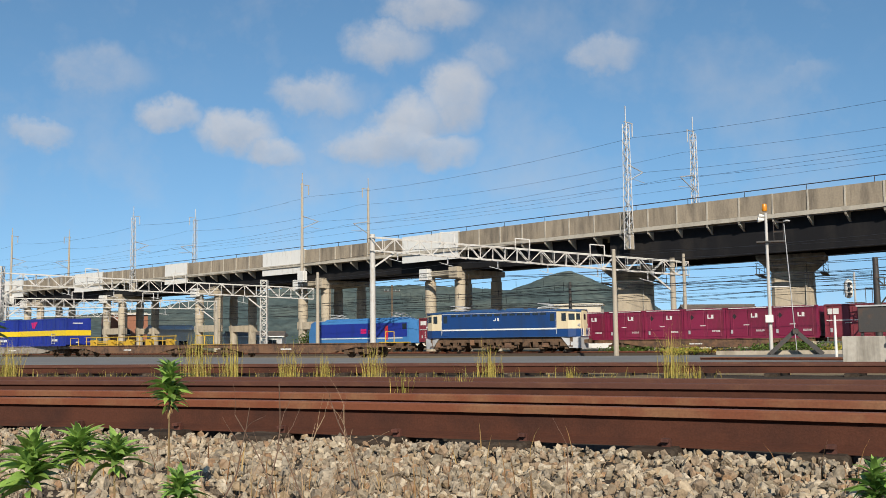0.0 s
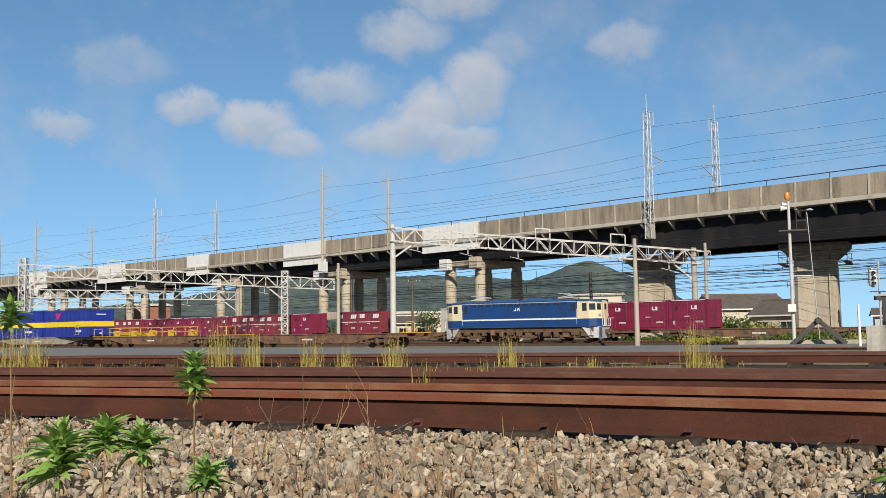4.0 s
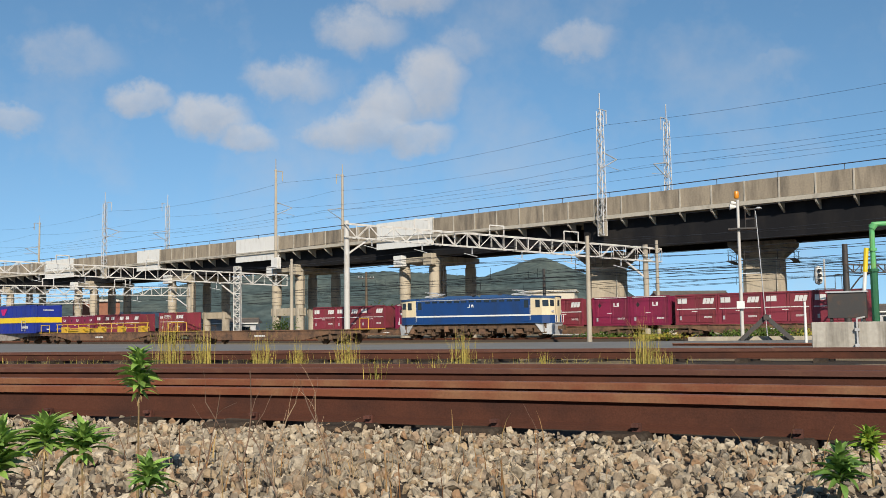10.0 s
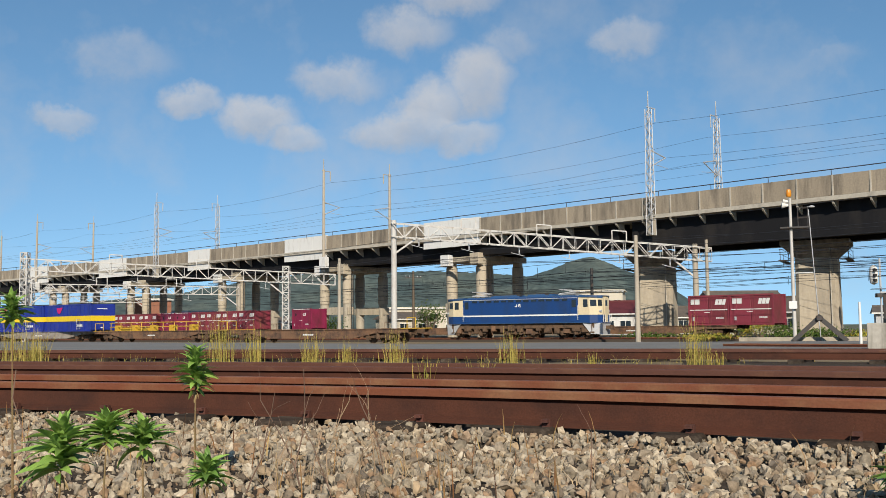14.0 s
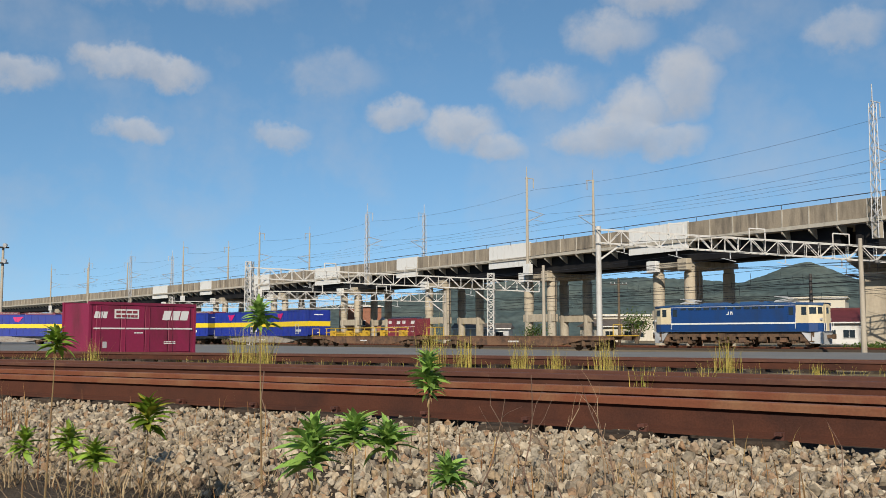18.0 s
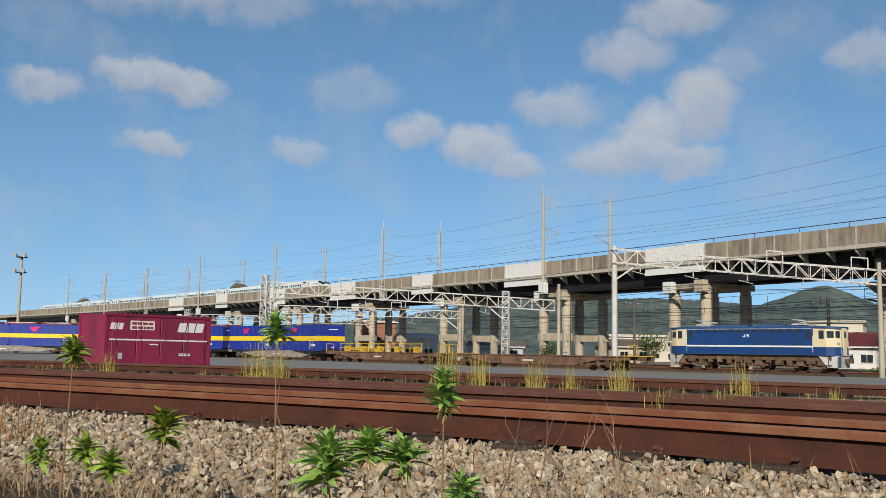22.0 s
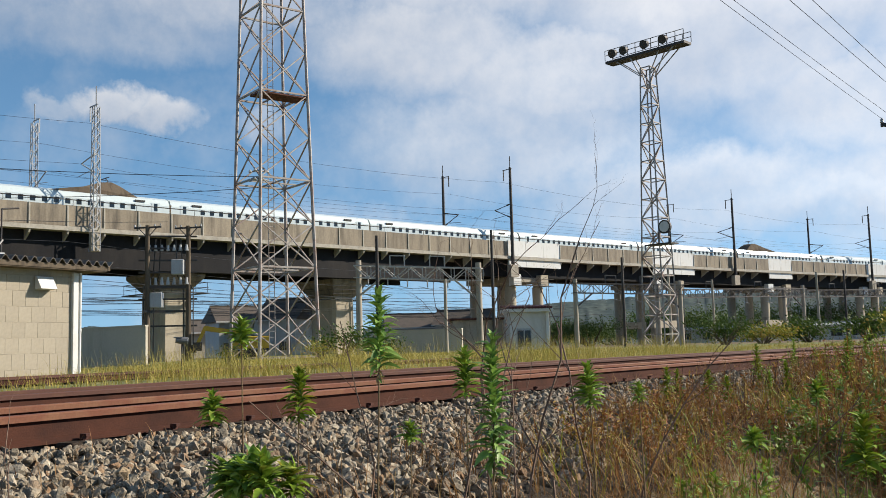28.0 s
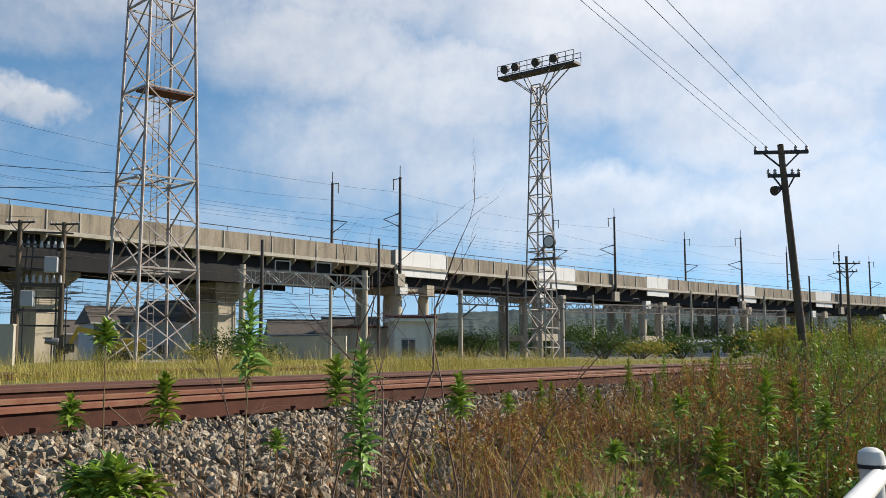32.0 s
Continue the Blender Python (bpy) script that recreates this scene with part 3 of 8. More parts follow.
def build_near_tracks():
    tr = thing("rail_track", pose(0, 0, 0), "rust-brown rails on old wooden sleepers in gravel ballast", "rail track", kind="structure")
    ss = np.concatenate([np.arange(-70, -6, 4), np.arange(-6, 20, 0.6), np.arange(20, 110, 4)])
    for d in (0.0, 0.72, 2.2, 2.95):
        rail_part(tr, [trk(s, d, 0.567) for s in ss], "rail", M_RAILTOP if d < 1 else M_RAILDULL)
    sl = MB().box(0, 0, -0.14, 0.2, 2.6, 0.14).mesh("sleeper", M_SLEEPER, 0.012)
    clip = MB().box(0, 0, 0, 0.035, 0.025, 0.03).box(0, -0.012, 0.02, 0.03, 0.045, 0.014).mesh("rail_spike", M_RUSTC)
    for s in np.arange(-22, 40, 0.62):
        th = math.degrees(np.interp(s, TS, TTH))
        jig = random.uniform(-0.08, 0.08)
        o = part("sleeper", sl, None, tr)
        o.matrix_world = Matrix.Translation(trk(s, 1.53 + jig - 0.47, 0.572)) @ pose(0, 0, 0, 0, random.uniform(-1, 1), th + random.uniform(-1.5, 1.5))
        if -4 < s < 14:
            o = part("rail_spike", clip, None, tr)
            o.matrix_world = Matrix.Translation(trk(s + 0.05, -0.085, 0.572)) @ pose(0, 0, 0, 0, 0, th)
    t2 = thing("rail_track", pose(0, 0, 0), "rusty siding rails half hidden in dry grass", "rail track", kind="structure")
    ss = np.concatenate([np.arange(-80, -10, 5), np.arange(-10, 40, 1.5)])
    for d in (12.6, 13.75):
        rail_part(t2, [trk(s, d, 0.43) for s in ss], "rail", M_RAILDULL)
    sl2 = MB().box(0, 0, -0.14, 0.2, 2.1, 0.14).mesh("sleeper", M_SLEEPER)
    for s in np.arange(-24, 26, 0.75):
        o = part("sleeper", sl2, None, t2)
        o.matrix_world = Matrix.Translation(trk(s, 13.17, 0.437)) @ pose(0, 0, 0, 0, 0, math.degrees(np.interp(s, TS, TTH)))


build_near_tracks()


def far_rails(name, p, q, z=0.0):
    t = thing("rail_track", pose(0, 0, 0), "rusty rails on dark ballast", "rail track", kind="structure")
    p, q = Vector((*p, z)), Vector((*q, z))
    side = (q - p).cross(Vector((0, 0, 1))).normalized() * 0.56
    for sg in (-1, 1):
        rail_part(t, [p + side * sg + Vector((0, 0, -0.03)), q + side * sg + Vector((0, 0, -0.03))])
    part("ballast_bed", MB().prism([(-1.7, -0.3), (1.7, -0.3), (1.3, -0.02), (-1.3, -0.02)], p, q), M_BALLAST, t)
    return t


STAND_DIR = math.degrees(math.atan2(-0.58, 1))
PASS_DIR = math.degrees(math.atan2(-0.88, 1))


def stand(x):
    """A point of the track on which the blue locomotive stands (rail top)."""
    return Vector((x, 83 - 0.58 * (x - 11.3), 0.03))


def siding(x):
    """A point of the track on which the flat wagons stand (rail top)."""
    w = max(0.0, min(52.0, -40.0 - x))
    y = 60.3 - 0.85 * max(x, -40.0) + 0.72 * w - 0.0135 * w * w - 0.6 * max(0.0, -92.0 - x)
    return Vector((x, y, 0))


def passing(x):
    """A point of the track on which the container train passes (rail top)."""
    return Vector((x, 83.5 - 0.88 * (x - 18.3), 0))


far_rails("standing", stand(-130).xy, stand(40).xy, -0.08)
far_rails("siding", siding(-150).xy, siding(3).xy, -0.12)
far_rails("passing", passing(-280).xy, passing(140).xy, -0.12)


# ---- viaduct ----
DECK = 12.5  # top of the outer ledge; the parapet stands on it
TOP = 14.4


def build_viaduct():
    v = thing("viaduct", pose(0, 0, 0), "long grey concrete and steel railway viaduct with stained parapets", "viaduct", kind="structure")
    us = [-1750.0, -800.0] + list(np.arange(-420, -150, 15.0)) + list(np.arange(-150, 180, 5.0)) + list(np.arange(180, 420, 15.0)) + [760.0]
    part("deck_slab", MB().sweep([(-0.25, -0.45), (10.9, -0.45), (10.9, -0.05), (-0.25, -0.05)], [via(u, 0, DECK) for u in us]), M_LEDGE, v)
    part("far_parapet", MB().sweep([(10.5, 0), (10.75, 0), (10.75, 1.75), (10.5, 1.75)], [via(u, 0, DECK) for u in us]), M_PARAPET, v)
    # girders, all in the colour darkened for shade
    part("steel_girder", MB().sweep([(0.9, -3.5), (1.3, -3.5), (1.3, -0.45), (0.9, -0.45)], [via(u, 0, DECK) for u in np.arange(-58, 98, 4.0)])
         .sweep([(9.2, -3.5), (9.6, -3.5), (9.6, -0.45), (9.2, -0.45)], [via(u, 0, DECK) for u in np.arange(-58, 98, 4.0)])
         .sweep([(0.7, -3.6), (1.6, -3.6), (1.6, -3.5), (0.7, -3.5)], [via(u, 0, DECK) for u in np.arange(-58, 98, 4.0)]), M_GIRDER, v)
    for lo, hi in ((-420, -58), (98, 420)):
        part("box_girder", MB().sweep([(1.3, -2.6), (3.2, -2.6), (3.4, -0.45), (1.1, -0.45)], [via(u, 0, DECK) for u in np.arange(lo, hi + 0.1, 8.0)])
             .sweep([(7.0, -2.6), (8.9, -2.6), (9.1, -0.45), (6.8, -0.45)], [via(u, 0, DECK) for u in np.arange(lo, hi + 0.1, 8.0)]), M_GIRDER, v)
    # parapet panels, posts and brackets
    white = [(-88.1, -80.5), (-117.3, -109.8), (-146.2, -138.5), (-176, -168), (-205, -197), (-234, -226), (-263, -255), (105.6, 113.5), (136, 143.5), (165, 172), (195, 202), (225, 232), (255, 262)]
    step = 3.34
    u = -400.0
    while u < 400:
        w = any(a - 0.5 < u + step / 2 < b + 0.5 for a, b in white)
        a, b = via(u + 0.02, 0, DECK), via(u + step - 0.02, 0, DECK)
        h = 1.85 if not w else 2.0
        part("parapet_panel", MB().prism([(0.0, 0.0), (0.2, 0.0), (0.2, h), (0.0, h)], a, b), M_WHITE if w else M_PARAPET, v)
        if not w:
            mb = MB().prism([(-0.1, -0.15), (0.02, -0.15), (0.02, 1.86), (-0.06, 1.86)], via(u - 0.07, 0, DECK), via(u + 0.07, 0, DECK))
            part("parapet_post", mb, M_LEDGE, v)
            mb = MB().prism([(-0.2, -0.45), (1.3, -0.45), (1.3, -1.6), (0.9, -1.35), (-0.1, -0.75)], via(u - 0.08, 0, DECK), via(u + 0.08, 0, DECK))
            part("bracket", mb, M_LEDGE, v)
        else:
            part("fascia_panel", MB().prism([(-0.05, -1.4), (0.1, -1.4), (0.1, -0.02), (-0.05, -0.02)], a, b), M_WHITE, v)
        u += step
    rail = MB()
    pts = [via(u, 0.05, TOP + 0.45) for u in np.arange(-300, 300, 6.0)]
    rail.path(pts, 0.045, 4)
    for p in pts[::1]:
        rail.tube(p - Vector((0, 0, 0.5)), p, 0.03, None, 4)
    part("cable_rail", rail, M_DKSTEEL, v)


build_viaduct()


def solid_pier(u, width, depth, cap, label, base=0.0, off=-5.2, turn=None):
    """A tapering concrete pier with a dark bearing cap and steel walkways."""
    p = via(u, off, 0)
    o = thing("viaduct_pier", Matrix.Translation((p.x, p.y, base)) @ pose(0, 0, 0, 0, 0, via_turn(u) if turn is None else turn), label, "pier", "viaduct piers", "structure")
    z1 = cap
    mb = MB()
    pr = []
    for z, w, d in ((-0.5, width, depth), (z1 - 0.3, width * 0.95, depth * 0.97), (z1, width * 0.93, depth * 0.95)):
        c = 0.35
        pr.append([(-w / 2 + c, -d / 2, z), (w / 2 - c, -d / 2, z), (w / 2, -d / 2 + c, z), (w / 2, d / 2 - c, z), (w / 2 - c, d / 2, z), (-w / 2 + c, d / 2, z), (-w / 2, d / 2 - c, z), (-w / 2, -d / 2 + c, z)])
    verts = [q for ring in pr for q in ring]
    faces = [(k * 8 + i, k * 8 + (i + 1) % 8, k * 8 + 8 + (i + 1) % 8, k * 8 + 8 + i) for k in range(2) for i in range(8)] + [tuple(range(7, -1, -1)), tuple(range(16, 24))]
    mb.add(verts, faces)
    part("pier_shaft", mb, M_PIER, o)
    tw, td, zt = width * 0.78, depth * 0.75, DECK - 3.62 - base
    bw, bd = width * 0.46, depth * 0.47
    part("bearing_cap", MB().add([(-bw, -bd, z1), (bw, -bd, z1), (bw, bd, z1), (-bw, bd, z1), (-tw, -td, zt - 0.35), (tw, -td, zt - 0.35), (tw, td, zt - 0.35), (-tw, td, zt - 0.35), (-tw, -td, zt), (tw, -td, zt), (tw, td, zt), (-tw, td, zt)],
         ((3, 2, 1, 0), (8, 9, 10, 11), (0, 1, 5, 4), (1, 2, 6, 5), (2, 3, 7, 6), (3, 0, 4, 7), (4, 5, 9, 8), (5, 6, 10, 9), (6, 7, 11, 10), (7, 4, 8, 11))), M_PARAPET, o, "brown stained flaring bearing cap")
    for sx in (-1, 1):
        part("bearing_block", MB().box(sx * width * 0.33, 0, zt, 0.9, depth * 0.8, 0.25), M_DKSTEEL, o)
    part("downpipe", MB().tube((width * 0.32, -depth / 2 - 0.09, 0), (width * 0.32, -depth / 2 - 0.09, z1), 0.06, None, 8), M_LEDGE, o)
    wk = MB()
    for sy in (-1, 1):
        y = sy * (depth / 2 + 1.4)
        wk.box(0, y, z1 - 0.3, width + 2.2, 0.7, 0.06)
        for x in np.linspace(-width / 2 - 1, width / 2 + 1, 5):
            wk.tube((x, y, z1 - 0.3), (x, y, z1 + 0.8), 0.03, None, 4)
        for zz in (0.3, 0.8):
            wk.tube((-width / 2 - 1.1, y, z1 + zz), (width / 2 + 1.1, y, z1 + zz), 0.025, None, 4)
    for sx in (-1, 1):
        x = sx * (width / 2 + 0.9)
        wk.box(x, 0, z1 - 0.3, 0.6, depth + 2.6, 0.06)
        for zz in (0.3, 0.8):
            wk.tube((x, -depth / 2 - 1.3, z1 + zz), (x, depth / 2 + 1.3, z1 + zz), 0.025, None, 4)
    part("inspection_walkway", wk, M_DKSTEEL, o)
    return o


def column_pier(u, label):
    """Two pairs of round columns under a cross beam, tied by a lower beam."""
    p = via(u, 0, 0)
    o = thing("viaduct_pier", Matrix.Translation((p.x, p.y, 0)) @ pose(0, 0, 0, 0, 0, via_turn(u)), label, "pier", "viaduct piers", "structure")
    for x in (-2.6, 2.6):
        for y in (1.8, 8.6):
            part("pier_column", MB().tube((x, y, -0.5), (x, y, 9.4), 0.66, 0.62, 16), M_CONC, o, smooth=True)
            part("column_collar", MB().tube((x, y, 4.6), (x, y, 8.6), 0.72, None, 16), M_PIER, o, smooth=True)
    part("cross_beam", MB().box(0, 5.4, 9.2, 6.6, 8.4, 0.7), M_CONC, o, bevel=0.05)
    for x in (-2.6, 2.6):
        part("beam_end_block", MB().box(x, 0.9, 8.7, 1.5, 0.9, 1.5), M_WHITE if x < 0 else M_PIER, o, bevel=0.04)
    for y in (1.8, 8.6):
        part("tie_beam", MB().box(0, y, 3.0, 6.7, 1.0, 1.1), M_PIER, o, bevel=0.04)
    part("access_ladder", MB().beam((3.9, 1.4, 0), (3.9, 1.4, 9.3), 0.06).beam((4.4, 1.4, 0), (4.4, 1.4, 9.3), 0.06), M_DKSTEEL, o)
    part("inspection_walkway", MB().box(0, 0.2, 8.7, 7.6, 0.7, 0.06).tube((-3.8, -0.1, 9.6), (3.8, -0.1, 9.6), 0.03, None, 4).tube((-3.8, -0.1, 9.15), (3.8, -0.1, 9.15), 0.025, None, 4), M_DKSTEEL, o)
    return o


solid_pier(-58.1, 3.9, 3.2, 7.4, "tall tapering cream concrete viaduct pier", turn=-22)
solid_pier(-40.2, 3.95, 3.4, 7.3, "massive cream concrete viaduct pier with walkway", turn=-25)
solid_pier(-1.5, 2.2, 2.4, 8.2, "slender concrete viaduct column pier")
solid_pier(25.5, 5.0, 6.5, 7.4, "broad dark shaded viaduct pier")
solid_pier(60.2, 3.2, 4.6, 7.2, "square cream concrete viaduct pier beside timber poles")
solid_pier(81.0, 3.2, 4.6, 6.9, "square pale concrete viaduct pier over grass")
for u in (-83.5, -109.5, -136.0, -165.0, -195.0, -225.0, -255.0, -285.0, -315.0, -345.0):
    column_pier(u, "grey concrete column pier under the viaduct")
for u in (109.0, 139.0, 168.0, 197.0, 227.0, 257.0, 287.0, 317.0):
    column_pier(u, "grey concrete column pier under the viaduct")


# ---- trains ----
MOVERS = []  # (thing, metres behind the leading buffer) of the passing train
BULLET = []  # cars of the train on the viaduct


def wheelset(mb_list, parent, x, z=0.0, r=0.43):
    mb = MB()
    for y in (-0.56, 0.56):
        mb.tube((x, y - 0.065, r + z), (x, y + 0.065, r + z), r, None, 16)
    mb.tube((x, -0.6, r + z), (x, 0.6, r + z), 0.09, None, 8)
    return part("wheelset", mb, M_UNDER, parent)


def bogie(parent, x, base=1.8, mat=None):
    b = part("bogie", MB().box(x, -0.95, 0.38, base + 1.0, 0.12, 0.2).box(x, 0.95, 0.38, base + 1.0, 0.12, 0.2).box(x, 0, 0.45, 0.5, 1.9, 0.25)
             .box(x - base / 2, -1.0, 0.25, 0.34, 0.2, 0.36).box(x + base / 2, -1.0, 0.25, 0.34, 0.2, 0.36)
             .tube((x, -1.02, 0.3), (x, -1.02, 0.75), 0.14, None, 8), mat or M_UNDER, parent)
    for dx in (-base / 2, base / 2):
        wheelset(None, b, x + dx)
    return b


def pantograph(parent, x, z):
    pg = part("pantograph", MB().box(x, 0, z, 1.5, 1.6, 0.07), M_GREYP, parent, "folded grey pantograph")
    for y in (-0.7, 0.7):
        part("pantograph_arm", MB().path([(x - 0.7, y, z + 0.08), (x + 0.75, y * 0.6, z + 0.28), (x - 0.6, y * 0.8, z + 0.42)], 0.035, 5), M_GREYP, pg)
    for dx in (-0.6, -0.3):
        part("collector_strip", MB().tube((x + dx, -0.95, z + 0.44), (x + dx, 0.95, z + 0.44), 0.035, None, 6), M_GREYP, pg)
    for dx in (-0.6, 0.6):
        for y in (-0.6, 0.6):
            part("insulator", MB().tube((x + dx, y, z - 0.25), (x + dx, y, z), 0.09, 0.06, 8), M_GREYP, pg)
    return pg


def body_shell(mb, x0, x1, w, z0, z1, round_=0.35, mi=0, slope=0.0):
    prof = [(-w, z0), (w, z0), (w, z1 - round_), (w - round_ * 0.35, z1 - round_ * 0.3), (w - round_ * 1.1, z1), (-w + round_ * 1.1, z1), (-w + round_ * 0.35, z1 - round_ * 0.3), (-w, z1 - round_)]
    mb.prism(prof, (x0, 0, 0), (x1, 0, 0), mi)
    return mb


def bars(name, x0, z0, w, h, rows, mat, parent, y=-1.25, seed=1):
    """Unreadable small writing as plain bars."""
    r, mb = random.Random(seed), MB()
    for k in range(rows):
        x = x0
        zz = z0 + h * (rows - 1 - k) / rows
        while x < x0 + w - 0.02:
            l = min(r.uniform(0.12, 0.3) * w, x0 + w - x)
            mb.box(x + l / 2, y, zz, l * 0.85, 0.008, h / rows * 0.6)
            x += l
    return part(name, mb, mat, parent)


M_ROOFB = pm("dull_blue_roof_paint", (0.014, 0.07, 0.19), 0.6, 0, 1, 0.25, 10, 0.05, (0.03, 0.06, 0.12), 0.4)


def blue_locomotive():
    o = thing("electric_locomotive", Matrix.Translation(stand(4.66)) @ pose(0, 0, 0, 0, 0, STAND_DIR),
              "blue electric locomotive with cream cab ends standing in the yard", "locomotive")
    up = 0.24  # the body rides high over the running gear
    part("body", body_shell(MB(), -5.75, 5.75, 1.38, 1.05 + up, 3.36 + up, 0.16), M_BLUE, o, "deep blue body")
    for sg in (-1, 1):
        xs = (5.75, 6.8, 7.4, 7.72)
        hw = (1.38, 1.38, 1.1, 0.72)

        def hull(z0, z1, grow=0.0, crown=True):
            """A band of the cab round its angled nose."""
            v, f = [], []
            for k, (x, w) in enumerate(zip(xs, hw)):
                w, x = w + grow, x + grow * (k > 1)
                b = -0.04 * k if crown else 0.0
                ring = [(-w, z0), (w, z0), (w, z1 - 0.2 + b), (w - 0.14, z1 - 0.05 + b), (w - 0.42, z1 + b), (-w + 0.42, z1 + b), (-w + 0.14, z1 - 0.05 + b), (-w, z1 - 0.2 + b)] if crown else [(-w, z0), (w, z0), (w, z1), (-w, z1)]
                v += [(sg * x, a, c + up) for a, c in ring]
            n = len(v) // 4
            f += [(k * n + i, k * n + (i + 1) % n, k * n + n + (i + 1) % n, k * n + n + i) for k in range(3) for i in range(n)] + [tuple(range(n)), tuple(range(3 * n, 4 * n))]
            return MB().add(v, f)
        cab = part("cab", hull(1.74, 3.4), M_CREAM, o, "cream cab with dark windows")
        part("cab_apron", hull(1.05, 1.742, 0.008, False), M_BLUE, cab)
        part("cab_roof", hull(3.385, 3.46, 0.03), M_ROOFB, cab)
        for sy in (-1, 1):
            for (xa, wa), (xb, wb) in (((6.86, 1.352), (7.34, 1.128)), ((7.44, 1.055), (7.68, 0.768))):
                d = Vector((wa - wb, xb - xa)).normalized() * 0.02  # outwards from the slanted panel
                q = [(sg * (x + d.x + e), sy * (w + d.y), z + up) for z, e in ((2.48, 0), (3.02, -0.02)) for x, w in ((xa, wa), (xb, wb))]
                r_ = [(sg * (x - d.x + e), sy * (w - d.y), z + up) for z, e in ((2.48, 0), (3.02, -0.02)) for x, w in ((xa, wa), (xb, wb))]
                part("windscreen", MB().add(q + r_, ((0, 1, 3, 2), (4, 5, 7, 6), (0, 1, 5, 4), (2, 3, 7, 6), (0, 2, 6, 4), (1, 3, 7, 5))), M_GLASS, cab)
            part("headlight", MB().tube((sg * 7.3, sy * 0.85, 2.05 + up), (sg * 7.68, sy * 0.88, 2.05 + up), 0.11, 0.12, 10), M_GREYP, cab)
            part("side_window", MB().box(sg * 6.42, sy * 1.385, 2.4 + up, 0.42, 0.02, 0.66), M_GLASS, cab)
            door = part("cab_door", MB().box(sg * 5.35, sy * 1.385, 1.2 + up, 0.62, 0.03, 2.0), M_BLUE, o, bevel=0.01)
            part("door_window", MB().box(sg * 5.35, sy * 1.402, 2.4 + up, 0.4, 0.012, 0.66), M_GLASS, door)
            part("grab_rail", MB().tube((sg * 5.72, sy * 1.43, 1.3 + up), (sg * 5.72, sy * 1.43, 2.6 + up), 0.02, None, 5), M_WHITE, o)
            part("corner_step", MB().box(sg * 6.9, sy * 1.08, 0.45, 0.4, 0.3, 0.1).beam((sg * 6.9, sy * 1.2, 0.45), (sg * 6.9, sy * 1.2, 1.2), 0.05), M_UNDER, o)
        gd = part("gangway_door", MB().box(sg * 7.74, 0, 1.1 + up, 0.06, 0.62, 2.1), M_CREAM, cab, bevel=0.015)
        part("door_window", MB().box(sg * 7.775, 0, 2.5 + up, 0.012, 0.42, 0.5), M_GLASS, gd)
        part("skirt", MB().add([(sg * 6.1, -1.32, 1.04 + up), (sg * 6.1, 1.32, 1.04 + up), (sg * 7.75, 0.95, 1.04 + up), (sg * 7.75, -0.95, 1.04 + up), (sg * 6.8, -1.22, 0.36), (sg * 6.8, 1.22, 0.36), (sg * 7.7, 0.9, 0.3), (sg * 7.7, -0.9, 0.3)],
             ((0, 1, 2, 3), (4, 5, 6, 7), (0, 1, 5, 4), (1, 2, 6, 5), (2, 3, 7, 6), (3, 0, 4, 7))), M_GREYP, o, "pale grey snow skirt")
        part("coupler", MB().box(sg * 8.0, 0, 0.75, 0.6, 0.25, 0.3).box(sg * 8.25, 0, 0.7, 0.2, 0.4, 0.4), M_UNDER, o)
        hr = MB()
        for y in (-0.9, -0.5, 0.5, 0.9):
            hr.tube((sg * 7.85, y, 1.1 + up), (sg * 7.85, y, 1.75 + up), 0.022, None, 5)
        hr.tube((sg * 7.85, -0.9, 1.1 + up), (sg * 7.85, 0.9, 1.1 + up), 0.025, None, 5)
        part("handrail", hr, M_WHITE, o)
    for y in (-1.392, 1.392):
        part("cream_stripe", MB().box(0, y, 1.7 + up, 11.5, 0.02, 0.13), M_WHITE, o, "narrow white stripe")
        part("roof_edge_line", MB().box(0, y * 1.004, 3.19 + up, 11.4, 0.03, 0.05), M_GREYP, o, "thin pale line along the roof edge")
        for k in range(13):
            fl = part("clerestory_window", MB().box(-4.5 + k * 0.75, y, 2.97 + up, 0.52, 0.02, 0.17), M_GLASS, o, "small dark window under the roof edge")
            part("window_rim", MB().box(-4.5 + k * 0.75, y * 1.002, 2.94 + up, 0.56, 0.025, 0.03), M_BLUE, fl)
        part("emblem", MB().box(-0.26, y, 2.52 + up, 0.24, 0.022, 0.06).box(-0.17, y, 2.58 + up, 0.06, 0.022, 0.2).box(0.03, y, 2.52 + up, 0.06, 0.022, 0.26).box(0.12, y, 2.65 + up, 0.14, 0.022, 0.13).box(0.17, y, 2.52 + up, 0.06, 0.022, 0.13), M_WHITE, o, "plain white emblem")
        part("lower_stripe", MB().box(0, y * 0.998, 1.06 + up, 13.2, 0.02, 0.05), M_ROOFB, o)
    roof = part("roof", MB().box(0, 0, 3.35 + up, 11.0, 2.2, 0.1, top=0.96).box(-1.7, 0, 3.44 + up, 3.0, 1.5, 0.16, top=0.9).box(1.8, 0, 3.44 + up, 2.6, 1.5, 0.18, top=0.9), M_ROOFB, o, "blue roof with low hoods")
    for k in range(7):
        part("roof_fitting", MB().box(-4.5 + k * 1.4, 0.5 * (-1) ** k, 3.55 + up, 0.4, 0.4, 0.1), M_DKSTEEL, roof)
    part("roof_cable", MB().path([(-4.0, -0.3, 3.62 + up), (-1.0, -0.5, 3.68 + up), (2.0, -0.3, 3.7 + up), (4.0, -0.4, 3.62 + up)], 0.03, 5), M_DKSTEEL, roof)
    pantograph(o, 4.4, 3.54 + up)
